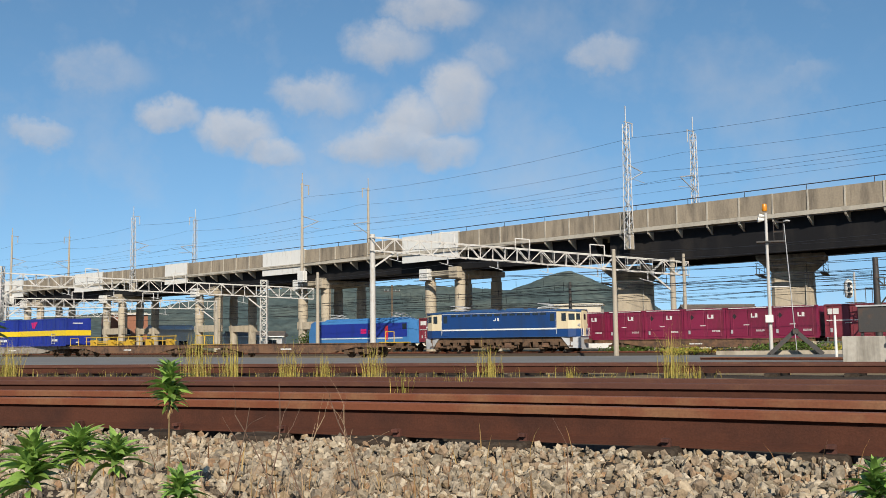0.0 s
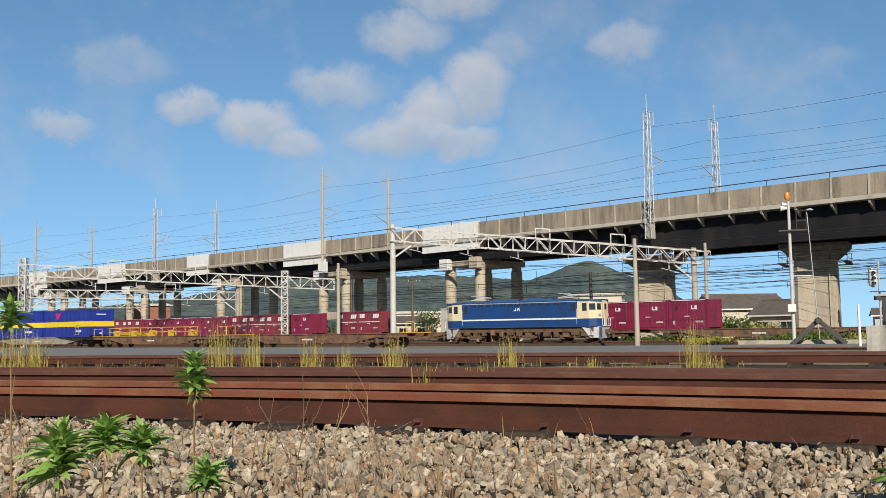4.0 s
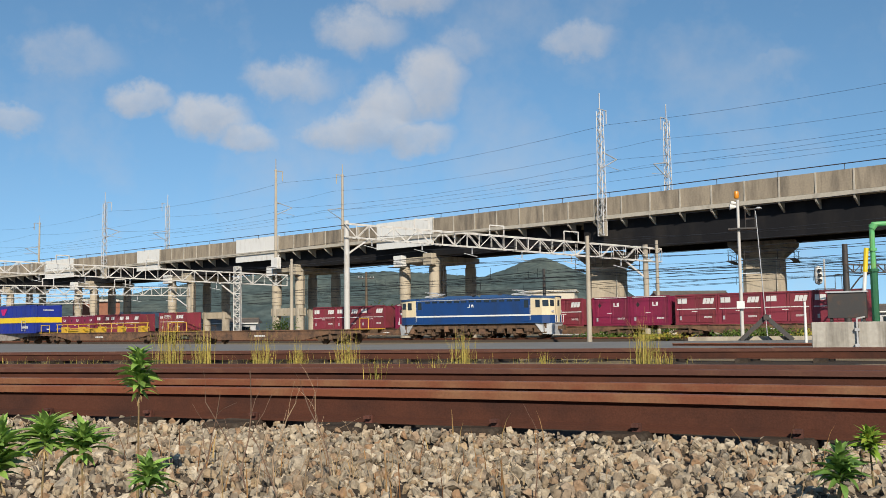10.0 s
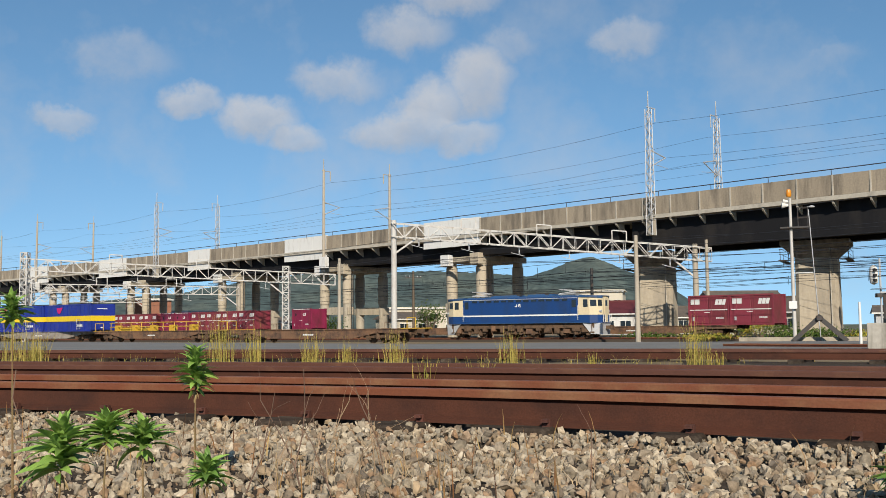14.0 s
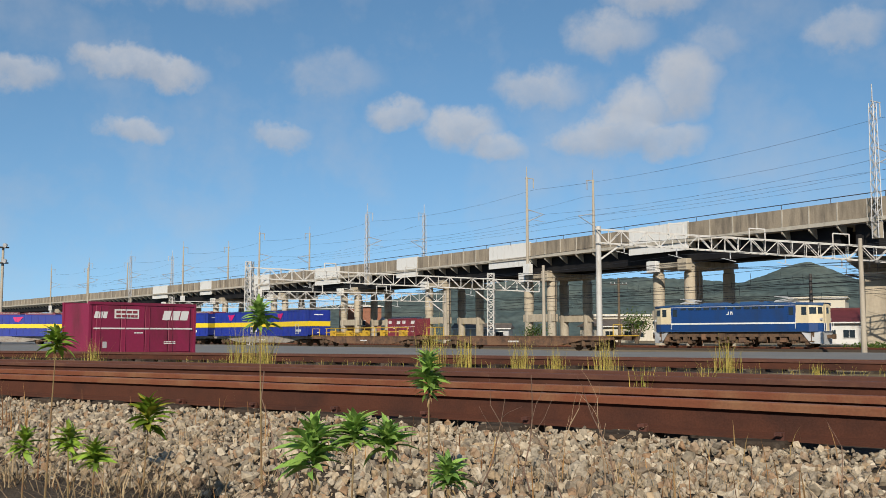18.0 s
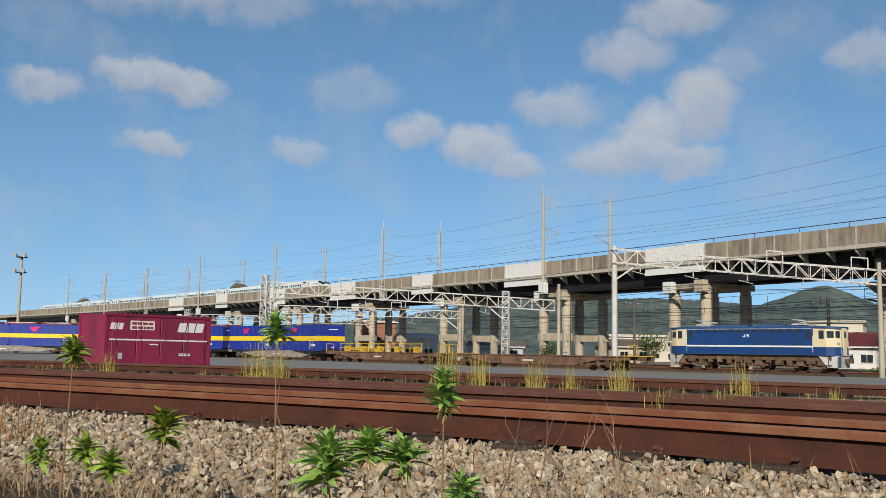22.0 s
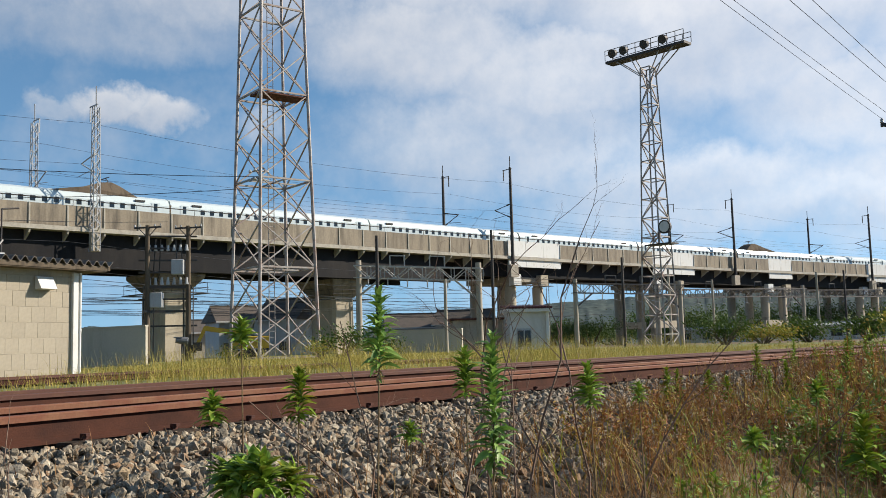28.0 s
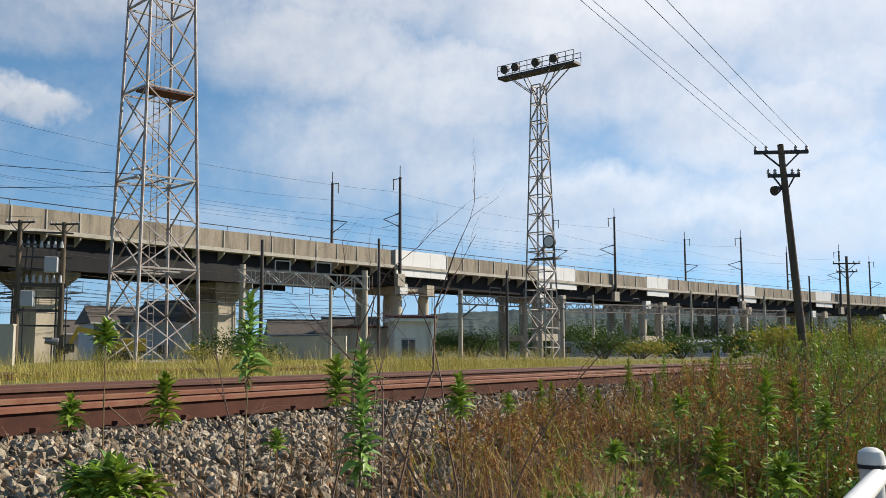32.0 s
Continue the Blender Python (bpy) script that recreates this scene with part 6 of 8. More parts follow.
    pg = MB().path([(-3.85, -0.7, 0.9), (-3.85, -0.7, 4.3), (-1.8, -0.3, 4.35), (-1.75, -0.3, 4.35)], 0.085, 10).tube((-1.75, -0.3, 3.9), (-1.75, -0.3, 4.75), 0.1, None, 10).tube((-3.85, -0.7, 4.16), (-3.75, -0.69, 4.31), 0.12, None, 10).tube((-3.85, -0.7, 3.4), (-3.85, -0.7, 3.5), 0.13, None, 10).tube((-2.0, -0.33, 4.35), (-1.93, -0.32, 4.35), 0.13, None, 10)
    part("filling_pipe", pg, M_GREENP, t, "green filling pipe")
    part("valve_column", MB().tube((-3.85, -0.7, 0.9), (-3.85, -0.7, 2.7), 0.12, None, 10).tube((-3.85, -0.7, 2.7), (-3.85, -0.7, 2.8), 0.17, None, 10), M_GREEND, t, "dark green valve column")
    g = part("gauge_post", MB().tube((-4.25, -0.9, 1.0), (-4.1, -0.9, 2.7), 0.06, None, 8), M_WHITE, t)
    part("gauge_tip", MB().tube((-4.1, -0.9, 2.7), (-4.03, -0.9, 3.5), 0.075, None, 8), M_BAND, g, "yellow upper section")
    sb = thing("control_cabinet", Matrix.Translation(base.matrix_world @ Vector((-L / 2 + 1.0, 1.2, 1.0))) @ pose(0, 0, 0, 0, 0, turn), "dark grey control cabinet on the bund", "cabinet")
    part("cabinet_body", MB().box(0, 0, 0.12, 1.2, 0.4, 0.85).box(-0.5, 0, 0, 0.08, 0.3, 0.12).box(0.5, 0, 0, 0.08, 0.3, 0.12), M_DKSTEEL, sb, bevel=0.015)
    part("cabinet_roof", MB().box(0, 0, 0.97, 1.28, 0.5, 0.05), M_GREYP, sb)


fuel_tank()


def buffer_stop():
    o = thing("buffer_stop", Matrix.Translation((19.85, 56.6, 0.05)) @ pose(0, 0, 0, 0, 0, -18), "black A-frame buffer stop of old rails", "buffer stop")
    for y in (-0.55, 0.55):
        part("front_strut", MB().beam((-1.25, y, 0), (0.3, y, 1.45), 0.24), M_DKSTEEL, o)
        part("rear_strut", MB().beam((1.65, y, 0), (0.1, y, 1.45), 0.24), M_DKSTEEL, o)
    part("buffer_beam", MB().box(0.2, 0, 1.16, 0.34, 1.7, 0.3), M_DKSTEEL, o, bevel=0.03)
    k = part("platform_kerb", MB().prism([(-0.3, -0.3), (0.3, -0.3), (0.3, 0.26), (-0.3, 0.26)], (16.0, 58.8, 0), (28.5, 55.0, 0)), M_CONC)
    tagged(k, "low weathered concrete kerb at the asphalt edge", "kerb", kind="structure")


buffer_stop()


# ---- red hybrid shunter ----
def shunter():
    m = Matrix.Translation((26.9, 32.0, 0.14)) @ pose(0, 0, 0, 0, 0, -42)
    o = thing("shunting_locomotive", m, "bright red hybrid shunting locomotive with white handrails", "locomotive")
    part("long_hood", MB().box(2.27, 0, 1.5, 6.5, 2.1, 1.62), M_RED, o, "bright red hood", bevel=0.04)
    part("hood_top", MB().box(2.27, 0, 3.12, 6.3, 1.5, 0.1, top=0.97), M_RED, o)
    part("cab", MB().box(-2.3, 0, 1.5, 2.6, 2.7, 2.4), M_RED, o, bevel=0.06)
    part("cab_roof", MB().box(-2.3, 0, 3.9, 2.7, 2.6, 0.14, top=0.92).box(-2.1, 0, 4.0, 1.5, 1.0, 0.16), M_GREYP, o)
    part("short_hood", MB().box(-5.2, 0, 1.5, 2.6, 2.1, 1.6), M_RED, o, bevel=0.04)
    for y in (-1.36, 1.36):
        part("window_frame", MB().box(-2.0, y * 0.99, 2.83, 1.95, 0.03, 0.92), M_GREYP, o, "pale grey window surround")
        part("cab_window", MB().box(-1.6, y, 2.93, 0.82, 0.03, 0.72), M_GLASS, o, bevel=0.01)
        part("cab_window", MB().box(-2.6, y, 2.93, 0.6, 0.03, 0.72), M_GLASS, o, bevel=0.01)
        part("pale_line", MB().box(-2.3, y * 1.002, 2.18, 2.5, 0.02, 0.04), M_WHITE, o)
        part("cab_front_window", MB().box(-0.99, y * 0.62, 3.25, 0.03, 0.6, 0.5), M_GLASS, o)
    for k, (x, w) in enumerate(((0.1, 1.0), (1.25, 1.1), (2.4, 1.0), (3.6, 1.1), (4.75, 1.05))):
        d = part("hood_door", MB().box(x, -1.06, 1.6, w, 0.03, 1.0 if k < 2 else 1.4), M_RED, o, bevel=0.012)
        part("door_vent", MB().box(x, -1.085, 1.75, w * 0.72, 0.02, 0.45), M_MAROONR, d)
        part("door_handle", MB().box(x + w * 0.4, -1.09, 2.3, 0.04, 0.03, 0.16), M_DKSTEEL, d)
    letters("word_hybrid", "Hybrid", 0.4, pose(-0.3, -1.09, 2.82), M_WHITE, o, shear=0.2)
    part("emblem", MB().box(-2.5, -1.37, 2.25, 0.5, 0.01, 0.2).box(-2.1, -1.37, 2.28, 0.3, 0.01, 0.22), M_WHITE, o, "plain white emblem")
    part("footplate", MB().box(-0.3, 0, 1.2, 12.4, 2.8, 0.28), M_WHITE, o, "white footplate edge")
    for k in range(4):
        x0, x1 = -0.5 + k * 1.44, 0.87 + k * 1.44
        part("handrail", MB().path([(x0, -1.35, 1.48), (x0, -1.35, 2.42), (x0 + 0.1, -1.35, 2.55), (x1 - 0.1, -1.35, 2.55), (x1, -1.35, 2.42), (x1, -1.35, 1.48)], 0.028, 6)
             .tube((x0, -1.35, 2.0), (x1, -1.35, 2.0), 0.02, None, 6).tube(((x0 + x1) / 2, -1.35, 1.48), ((x0 + x1) / 2, -1.35, 2.55), 0.02, None, 6), M_WHITE, o, "white tubular handrail")
    for x in (-3.9, 3.3):
        b = bogie(o, x, 2.3, M_DKSTEEL)
        part("bogie_bolster", MB().box(x, 0, 0.3, 3.4, 1.3, 0.7), M_BLACK, b)
        for dx in (-0.55, 0.55):
            part("coil_spring", MB().tube((x + dx, -1.05, 0.55), (x + dx, -1.05, 1.1), 0.15, None, 10), M_MIDGREY, b)
    for x, w, h in ((-2.1, 1.2, 0.4), (-0.45, 0.8, 0.6), (0.65, 1.0, 0.7), (5.1, 0.5, 0.6)):
        part("underfloor_box", MB().box(x, -0.95, 1.18 - h, w, 0.7, h), M_MIDGREY, o, bevel=0.02)
    part("front_steps", MB().box(5.6, -1.1, 0.4, 0.5, 0.5, 0.9).box(5.9, 0, 0.9, 0.2, 2.4, 0.5).tube((5.85, -1.2, 1.4), (5.85, -1.2, 2.4), 0.03, None, 6).tube((5.85, 1.2, 1.4), (5.85, 1.2, 2.4), 0.03, None, 6), M_WHITE, o)
    part("underframe", MB().box(-0.4, 0, 0.55, 11.6, 1.5, 0.65), M_UNDER, o, "dark grimy underframe")
    for x in (6.1, -7.1):
        part("coupler", MB().box(x, 0, 0.7, 0.5, 0.3, 0.3).box(x + (0.2 if x > 0 else -0.2), 0, 0.66, 0.16, 0.42, 0.38), M_UNDER, o)
    part("white_case", MB().box(5.0, -1.3, 1.9, 0.6, 0.1, 0.55), M_WHITE, o)
    far_rails("shunter", (27.9 - 16, 31.1 + 14.4), (27.9 + 13, 31.1 - 11.7), 0.02)


shunter()


# ---- block building ----
def block_building():
    o = thing("relay_building", Matrix.Translation((30.262, 15.894, 0)) @ pose(0, 0, 0, 0, 0, -37.5), "beige precast panel relay building with corrugated roof", "building")
    L, D, H = 10.45, 5.75, 4.3
    part("core", MB().box(L / 2, D / 2, -0.4, L - 0.008, D - 0.008, H + 0.4), M_PANEL, o)
    cols, ch = 20, H / 7.5
    pan = {}

    def block(x, y, z, w, h, along):
        key = (round(w, 3), round(h, 3), along)
        if key not in pan:
            pan[key] = MB().box(0, 0, 0, w - 0.003, 0.03, h - 0.003).mesh("wall_block", M_PANEL, 0.005) if along else MB().box(0, 0, 0, 0.03, w - 0.003, h - 0.003).mesh("wall_block", M_PANEL, 0.005)
        part("wall_block", pan[key], None, o).location = (x, y, z)
    for face, length in ((0, L), (1, D)):
        n = 20 if face == 0 else 10
        w = length / n
        for r in range(8):
            h = ch if r < 7 else H - 7 * ch
            edges = [0.0] + [(c + (0.5 if r % 2 else 0)) * w for c in range(0 if r % 2 else 1, n)] + [length]
            for x0, x1 in zip(edges, edges[1:]):
                if face == 0:
                    block((x0 + x1) / 2, 0.004 + 0.0012 * ((r * 7 + int(x0 * 3)) % 3), r * ch, x1 - x0, h, True)
                else:
                    block(0.004, (x0 + x1) / 2, r * ch, x1 - x0, h, False)
    for x, w in ((0.1, 0.2), (5.83, 0.27), (L - 0.27, 0.24)):
        part("pilaster", MB().box(x, -0.06, -0.2, w, 0.14, H + 0.1), M_WHITE, o, bevel=0.012)
    for x in (0.28, L - 0.06):
        part("downpipe", MB().tube((x, -0.1, 0.05), (x, -0.1, H - 0.1), 0.055, None, 10).tube((x, -0.1, 1.95), (x, -0.1, 2.03), 0.066, None, 10).tube((x, -0.1, 3.6), (x, -0.1, 3.68), 0.066, None, 10), M_WHITE, o, smooth=True)
    part("downpipe", MB().tube((-0.1, D - 0.1, 0.05), (-0.1, D - 0.1, H - 0.1), 0.05, None, 8), M_DKSTEEL, o)
    for x in (1.72, 8.8):
        w, z0, z1, out = 0.34, 3.5, 3.98, 0.42
        h = part("vent_hood", MB().add([(x - w, -0.04, z1), (x + w, -0.04, z1), (x + w, -0.04, z0), (x - w, -0.04, z0), (x - w, -0.13, z1), (x + w, -0.13, z1), (x + w, -out, z0 + 0.02), (x - w, -out, z0 + 0.02)],
             ((0, 1, 2, 3), (4, 5, 6, 7), (0, 1, 5, 4), (1, 2, 6, 5), (2, 3, 7, 6), (3, 0, 4, 7))), M_WHITE, o, "white sheet-metal vent hood")
    v = part("floor_vent", MB().box(5.0, -0.05, 0.48, 0.46, 0.06, 0.54), M_DKSTEEL, o)
    for k in range(7):
        part("louvre", MB().box(5.0, -0.09, 0.52 + k * 0.067, 0.4, 0.03, 0.02), M_GREYP, v)
    # roof
    x0, x1, y0, y1 = -1.35, L + 0.95, -0.75, D + 0.9
    n = 33 * 6
    vs, fs = [], []
    for i in range(n + 1):
        x = x0 + (x1 - x0) * i / n
        w = 0.1 * math.cos(math.pi * i / 3)
        for y, z in ((y0, H + 0.22), (y1, H + 0.62)):
            vs += [(x, y, z + w + 0.03), (x, y, z + w)]
    for i in range(n):
        a, b = i * 4, (i + 1) * 4
        fs += [(a, a + 2, b + 2, b), (a + 1, b + 1, b + 3, a + 3), (a, b, b + 1, a + 1), (a + 2, a + 3, b + 3, b + 2)]
    part("roof_sheet", MB().add(vs, fs), M_CORR, o, "brown corrugated roof sheet", smooth=True)
    part("eaves_beam", MB().box(L / 2 - 0.2, y0 + 0.12, H - 0.02, x1 - x0 - 0.3, 0.1, 0.17).box(x0 + 0.15, D / 2, H - 0.02, 0.1, D + 1.4, 0.17).box(x1 - 0.15, D / 2, H - 0.02, 0.1, D + 1.4, 0.17), M_TIMBER, o)
    part("soffit", MB().box(L / 2 - 0.2, D / 2, H - 0.06, x1 - x0 - 0.4, D + 1.3, 0.05), M_TIMBER, o)
    a = thing("roof_antenna", o.matrix_world @ pose(7.9, 1.2, H + 0.35), "small white antennas and mast on the roof edge", "antenna")
    part("antenna_mast", MB().tube((0, 0, -0.2), (0, 0, 1.9), 0.03, None, 6).tube((0, 0, 1.9), (0.7, 0, 2.0), 0.04, None, 6), M_DKSTEEL, a)
    part("antenna_rods", MB().tube((-0.8, -0.3, 0.1), (-0.4, -0.4, 0.8), 0.03, None, 6).tube((-0.6, -0.3, 0.1), (-0.2, -0.4, 0.7), 0.03, None, 6).tube((-1.0, -0.3, 0.15), (-0.1, -0.35, 0.2), 0.03, None, 6), M_WHITE, a)


block_building()


# ---- towers ----
def radio_tower():
    o = thing("lattice_tower", Matrix.Translation((62.2, 3.72, 0.3)) @ pose(0, 0, 0, 0, 0, -90 - 14 + 45), "tall rust-stained galvanised lattice tower beside the viaduct", "tower")
    H, w0, w1 = 34.0, 4.15, 2.5
    cs = [(1, 1), (-1, 1), (-1, -1), (1, -1)]

    def c(k, z):
        h = (w0 + (w1 - w0) * z / H) / 2
        return Vector((cs[k % 4][0] * h, cs[k % 4][1] * h, z))
    for k in range(4):
        part("leg", MB().tube(c(k, -0.5), c(k, H), 0.115, 0.09, 8), M_TOWER, o, smooth=True)
        part("footing", MB().box(c(k, 0).x, c(k, 0).y, -0.6, 0.8, 0.8, 0.75), M_CONC, o)
    z, step = 0.3, 2.8
    i = 0
    while z < H - 3:
        for k in range(4):
            mb = MB().beam(c(k, z), c(k + 1, z + step), 0.075).beam(c(k + 1, z), c(k, z + step), 0.075)
            part("cross_brace", mb, M_TOWER, o)
            if i % 2 == 0:
                part("girt", MB().beam(c(k, z), c(k + 1, z), 0.11), M_TOWER, o)
        if i in (2, 4, 6):
            part("inner_brace", MB().beam(c(0, z).lerp(c(1, z), 0.5), c(2, z).lerp(c(3, z), 0.5), 0.08).beam(c(1, z).lerp(c(2, z), 0.5), c(3, z).lerp(c(0, z), 0.5), 0.08), M_TOWER, o)
        z += step
        i += 1
    part("rest_platform", MB().add([c(2, 16.9), c(3, 16.9), c(3, 16.9).lerp(c(0, 16.9), 0.45), c(2, 16.9).lerp(c(1, 16.9), 0.45)] + [q + Vector((0, 0, 0.1)) for q in (c(2, 16.9), c(3, 16.9), c(3, 16.9).lerp(c(0, 16.9), 0.45), c(2, 16.9).lerp(c(1, 16.9), 0.45))],
         ((3, 2, 1, 0), (4, 5, 6, 7), (0, 1, 5, 4), (1, 2, 6, 5), (2, 3, 7, 6), (3, 0, 4, 7))), M_RUSTC, o, "rusty rest platform")
    ld = MB()
    for s in (-0.2, 0.2):
        ld.tube((s, 0.3, 0), (s, 0.3, H), 0.03, None, 5)
    for k in range(80):
        ld.tube((-0.2, 0.3, 0.3 + k * 0.42), (0.2, 0.3, 0.3 + k * 0.42), 0.018, None, 4)
    part("ladder", ld, M_TOWER, o)
    arm = MB()
    for dy in (0.0, 0.7):
        for dz in (-0.25, 0.3):
            arm.tube((-2.1, -1.0 - dy, 11.6 + dz), (-1.0, -1.4, 11.6 + dz), 0.04, None, 5).lathe([(0.05, 11.5 + dz), (0.12, 11.56 + dz), (0.05, 11.7 + dz)], -2.1, -1.0 - dy, 8)
    part("insulator_arm", arm, M_GREYP, o)


radio_tower()


def flood_tower():
    o = thing("floodlight_tower", Matrix.Translation((80.8, -27.9, 0.3)) @ pose(0, 0, 0, 0, 0, -142), "slim lattice floodlight tower with a lamp gallery", "tower")
    part("lattice_shaft", lattice(MB(), (0, 0, -0.4), (0, 0, 24.8), 2.3, 0.95, 15, 0.085), M_TOWER, o)
    g = part("gallery", MB().box(0, 0, 26.0, 8.2, 1.2, 0.22), M_DKSTEEL, o, "dark steel lamp gallery")
    gr = MB()
    for x in np.linspace(-4.1, 4.1, 11):
        for y in (-0.6, 0.6):
            gr.tube((x, y, 26.3), (x, y, 27.2), 0.035, None, 5)
    for y in (-0.6, 0.6):
        for z in (26.75, 27.2):
            gr.tube((-4.1, y, z), (4.1, y, z), 0.035, None, 5)
    part("gallery_rail", gr, M_TOWER, g)
    for x in (-3.1, -1.9, 0.3, 2.2):
        part("floodlight", MB().tube((x, -0.5, 26.85), (x, -1.0, 26.65), 0.3, 0.4, 12), M_DKSTEEL, g)
    for x in (-3.0, -1.5, 1.5, 3.0):
        for y in (-0.45, 0.45):
            part("gallery_brace", MB().beam((x, y, 26.0), (0.4 * (1 if x > 0 else -1), y, 24.0), 0.08), M_TOWER, o)
    part("low_platform", MB().box(0.9, -0.6, 8.9, 2.6, 1.2, 0.12).tube((-0.3, -1.2, 9.9), (2.2, -1.2, 9.9), 0.03, None, 5).tube((2.2, -1.2, 9.0), (2.2, -1.2, 9.9), 0.03, None, 5).tube((1.0, -1.2, 9.0), (1.0, -1.2, 9.9), 0.03, None, 5), M_DKSTEEL, o)
    part("round_lamp", MB().tube((1.5, -0.7, 10.4), (1.5, -1.0, 10.4), 0.55, 0.6, 18), M_DKSTEEL, o, "dark round housing")
    part("round_dial", MB().tube((1.5, -1.0, 10.4), (1.5, -1.02, 10.4), 0.47, None, 18), M_WHITE, o, "white round dial")


flood_tower()


def timber_pole(base, top, label, arms, lamp=True, r=0.19):
    b, t = Vector(base), Vector(top)
    o = thing("timber_pole", Matrix.Translation(b), label, "pole")
    d = t - b
    part("shaft", MB().tube(d.normalized() * -0.4, d, r, r * 0.66, 10), M_TIMBER, o, smooth=True)
    side = Vector((d.y, -d.x, 0))
    side = Vector((-0.3, -0.95, 0)).normalized()
    for f, half in arms:
        c = d * f
        a = part("cross_arm", MB().beam(c - side * half, c + side * half, 0.13), M_DKSTEEL, o)
        part("arm_brace", MB().beam(c - side * half * 0.7, d * (f - 0.075), 0.06).beam(c + side * half * 0.7, d * (f - 0.075), 0.06), M_DKSTEEL, o)
        for s in (-0.95, -0.55, 0.55, 0.95):
            q = c + side * half * s
            part("insulator", MB().lathe([(0.03, q.z + 0.06), (0.08, q.z + 0.1), (0.05, q.z + 0.17), (0.08, q.z + 0.2), (0.02, q.z + 0.28)], q.x, q.y, 8), M_GREYP, a)
    if lamp:
        c = d * 0.8
        part("floodlight", MB().tube(c + side * -0.25, c + side * -0.55 + Vector((-0.2, 0, -0.1)), 0.12, 0.2, 10).beam(c, c + side * -0.3, 0.06), M_DKSTEEL, o, "dark floodlight")
    return o


timber_pole((34.03, -22.78, 0.3), (34.0, -22.05, 9.3), "leaning weathered timber utility pole with two cross arms", ((0.965, 1.05), (0.86, 0.62)))
timber_pole((84, -61, 0.3), (84, -61, 10.6), "distant timber utility pole with cross arms", ((0.93, 1.3), (0.85, 1.0)), False)
for k, x in enumerate((80.9, 81.4)):
    timber_pole((x, 15.2 - 3.2 * k, 0.3), (x, 15.2 - 3.2 * k, 11.6), "stout timber pole of a transformer frame", ((0.985, 1.2),), False, 0.27)
fr = thing("transformer_frame", Matrix.Translation((81.15, 13.6, 0.3)), "timber pole transformer platform with white insulators", "transformer frame")
part("platform_beam", MB().beam((-0.3, 1.9, 6.2), (0.3, -1.9, 6.2), 0.25).beam((-0.5, 1.9, 4.2), (0.5, -1.9, 4.2), 0.2), M_DKSTEEL, fr)
for k in range(7):
    part("insulator", MB().tube((0, 1.5 - k * 0.5, 9.2), (0, 1.5 - k * 0.5, 9.7), 0.16, 0.08, 8), M_GREYP, fr)
    part("insulator", MB().tube((0, 1.5 - k * 0.5, 6.4), (0, 1.5 - k * 0.5, 7.0), 0.16, 0.08, 8), M_GREYP, fr)
for y, z in ((-0.8, 7.2), (0.9, 4.5)):
    part("transformer_box", MB().box(0, y, z, 0.8, 1.0, 1.25), M_GREYP, fr, bevel=0.05)
for z in (3.0, 5.2, 7.4, 8.4, 9.4, 10.4):
    part("cross_timber", MB().beam((-0.35, 2.3, z), (0.35, -2.3, z), 0.14), M_DKSTEEL, fr)
for y in (-2.0, -1.2, 1.2, 2.0):
    part("cable_riser", MB().path([(0.2, y, 0), (0.2, y, 6.0), (0.1, y * 0.6, 7.2), (0.1, y * 0.5, 10.2)], 0.05, 5), M_DKSTEEL, fr)
for k, (e, h) in enumerate((((19.07, -7.48, 8.9), -0.95), ((19.0, -7.72, 8.9), -0.55), ((16.74, -7.88, 8.1), 0.55), ((16.57, -8.24, 8.1), 0.95))):
    tip = Vector((34.0, -22.05, 9.25)) + Vector((-0.3, -0.95, 0)).normalized() * 1.05 * h
    out = Vector(e) + (Vector(e) - tip) * 1.2
    wire("power_line", [(tip, out)], 0.009, "thin power line running up from the timber pole", 0.1)
for p, q in (((62.2, 3.4, 12.2), (60, 42, 14.6)), ((62.2, 3.4, 11.6), (60, 36, 11.2)), ((81, 13.6, 11.9), (45, 36, 9.2))):
    wire("guy_wire", [(p, q)], 0.02, "dark service wire at the lattice tower", 0.6)

M_LAMPH = pm("grey_lamp_hood_paint", (0.2, 0.2, 0.2), 0.6, 0.1, 2, 0.2, 20, 0.05)
tf = thing("signal_frame", Matrix.Translation(spot(52.2, 50, 0)) @ pose(0, 0, 0, 0, 0, -52), "grey steel signal frame with flared lamp hoods", "signal")
part("post", MB().tube((0, 0, -0.2), (0, 0, 7.6), 0.17, None, 10), M_CPOLE, tf)
part("frame", MB().beam((-1.1, 0, 6.8), (1.1, 0, 6.8), 0.1).beam((-0.9, 0, 5.2), (0.9, 0, 5.2), 0.1).beam((-1.0, 0, 3.6), (1.0, 0, 3.6), 0.1).beam((-0.9, 0, 3.5), (-0.9, 0, 5.2), 0.06).beam((0.9, 0, 3.5), (0.9, 0, 5.2), 0.06).box(0, 0, 5.15, 2.2, 1.0, 0.06).box(0, 0, 3.5, 1.8, 1.0, 0.06), M_DKSTEEL, tf)
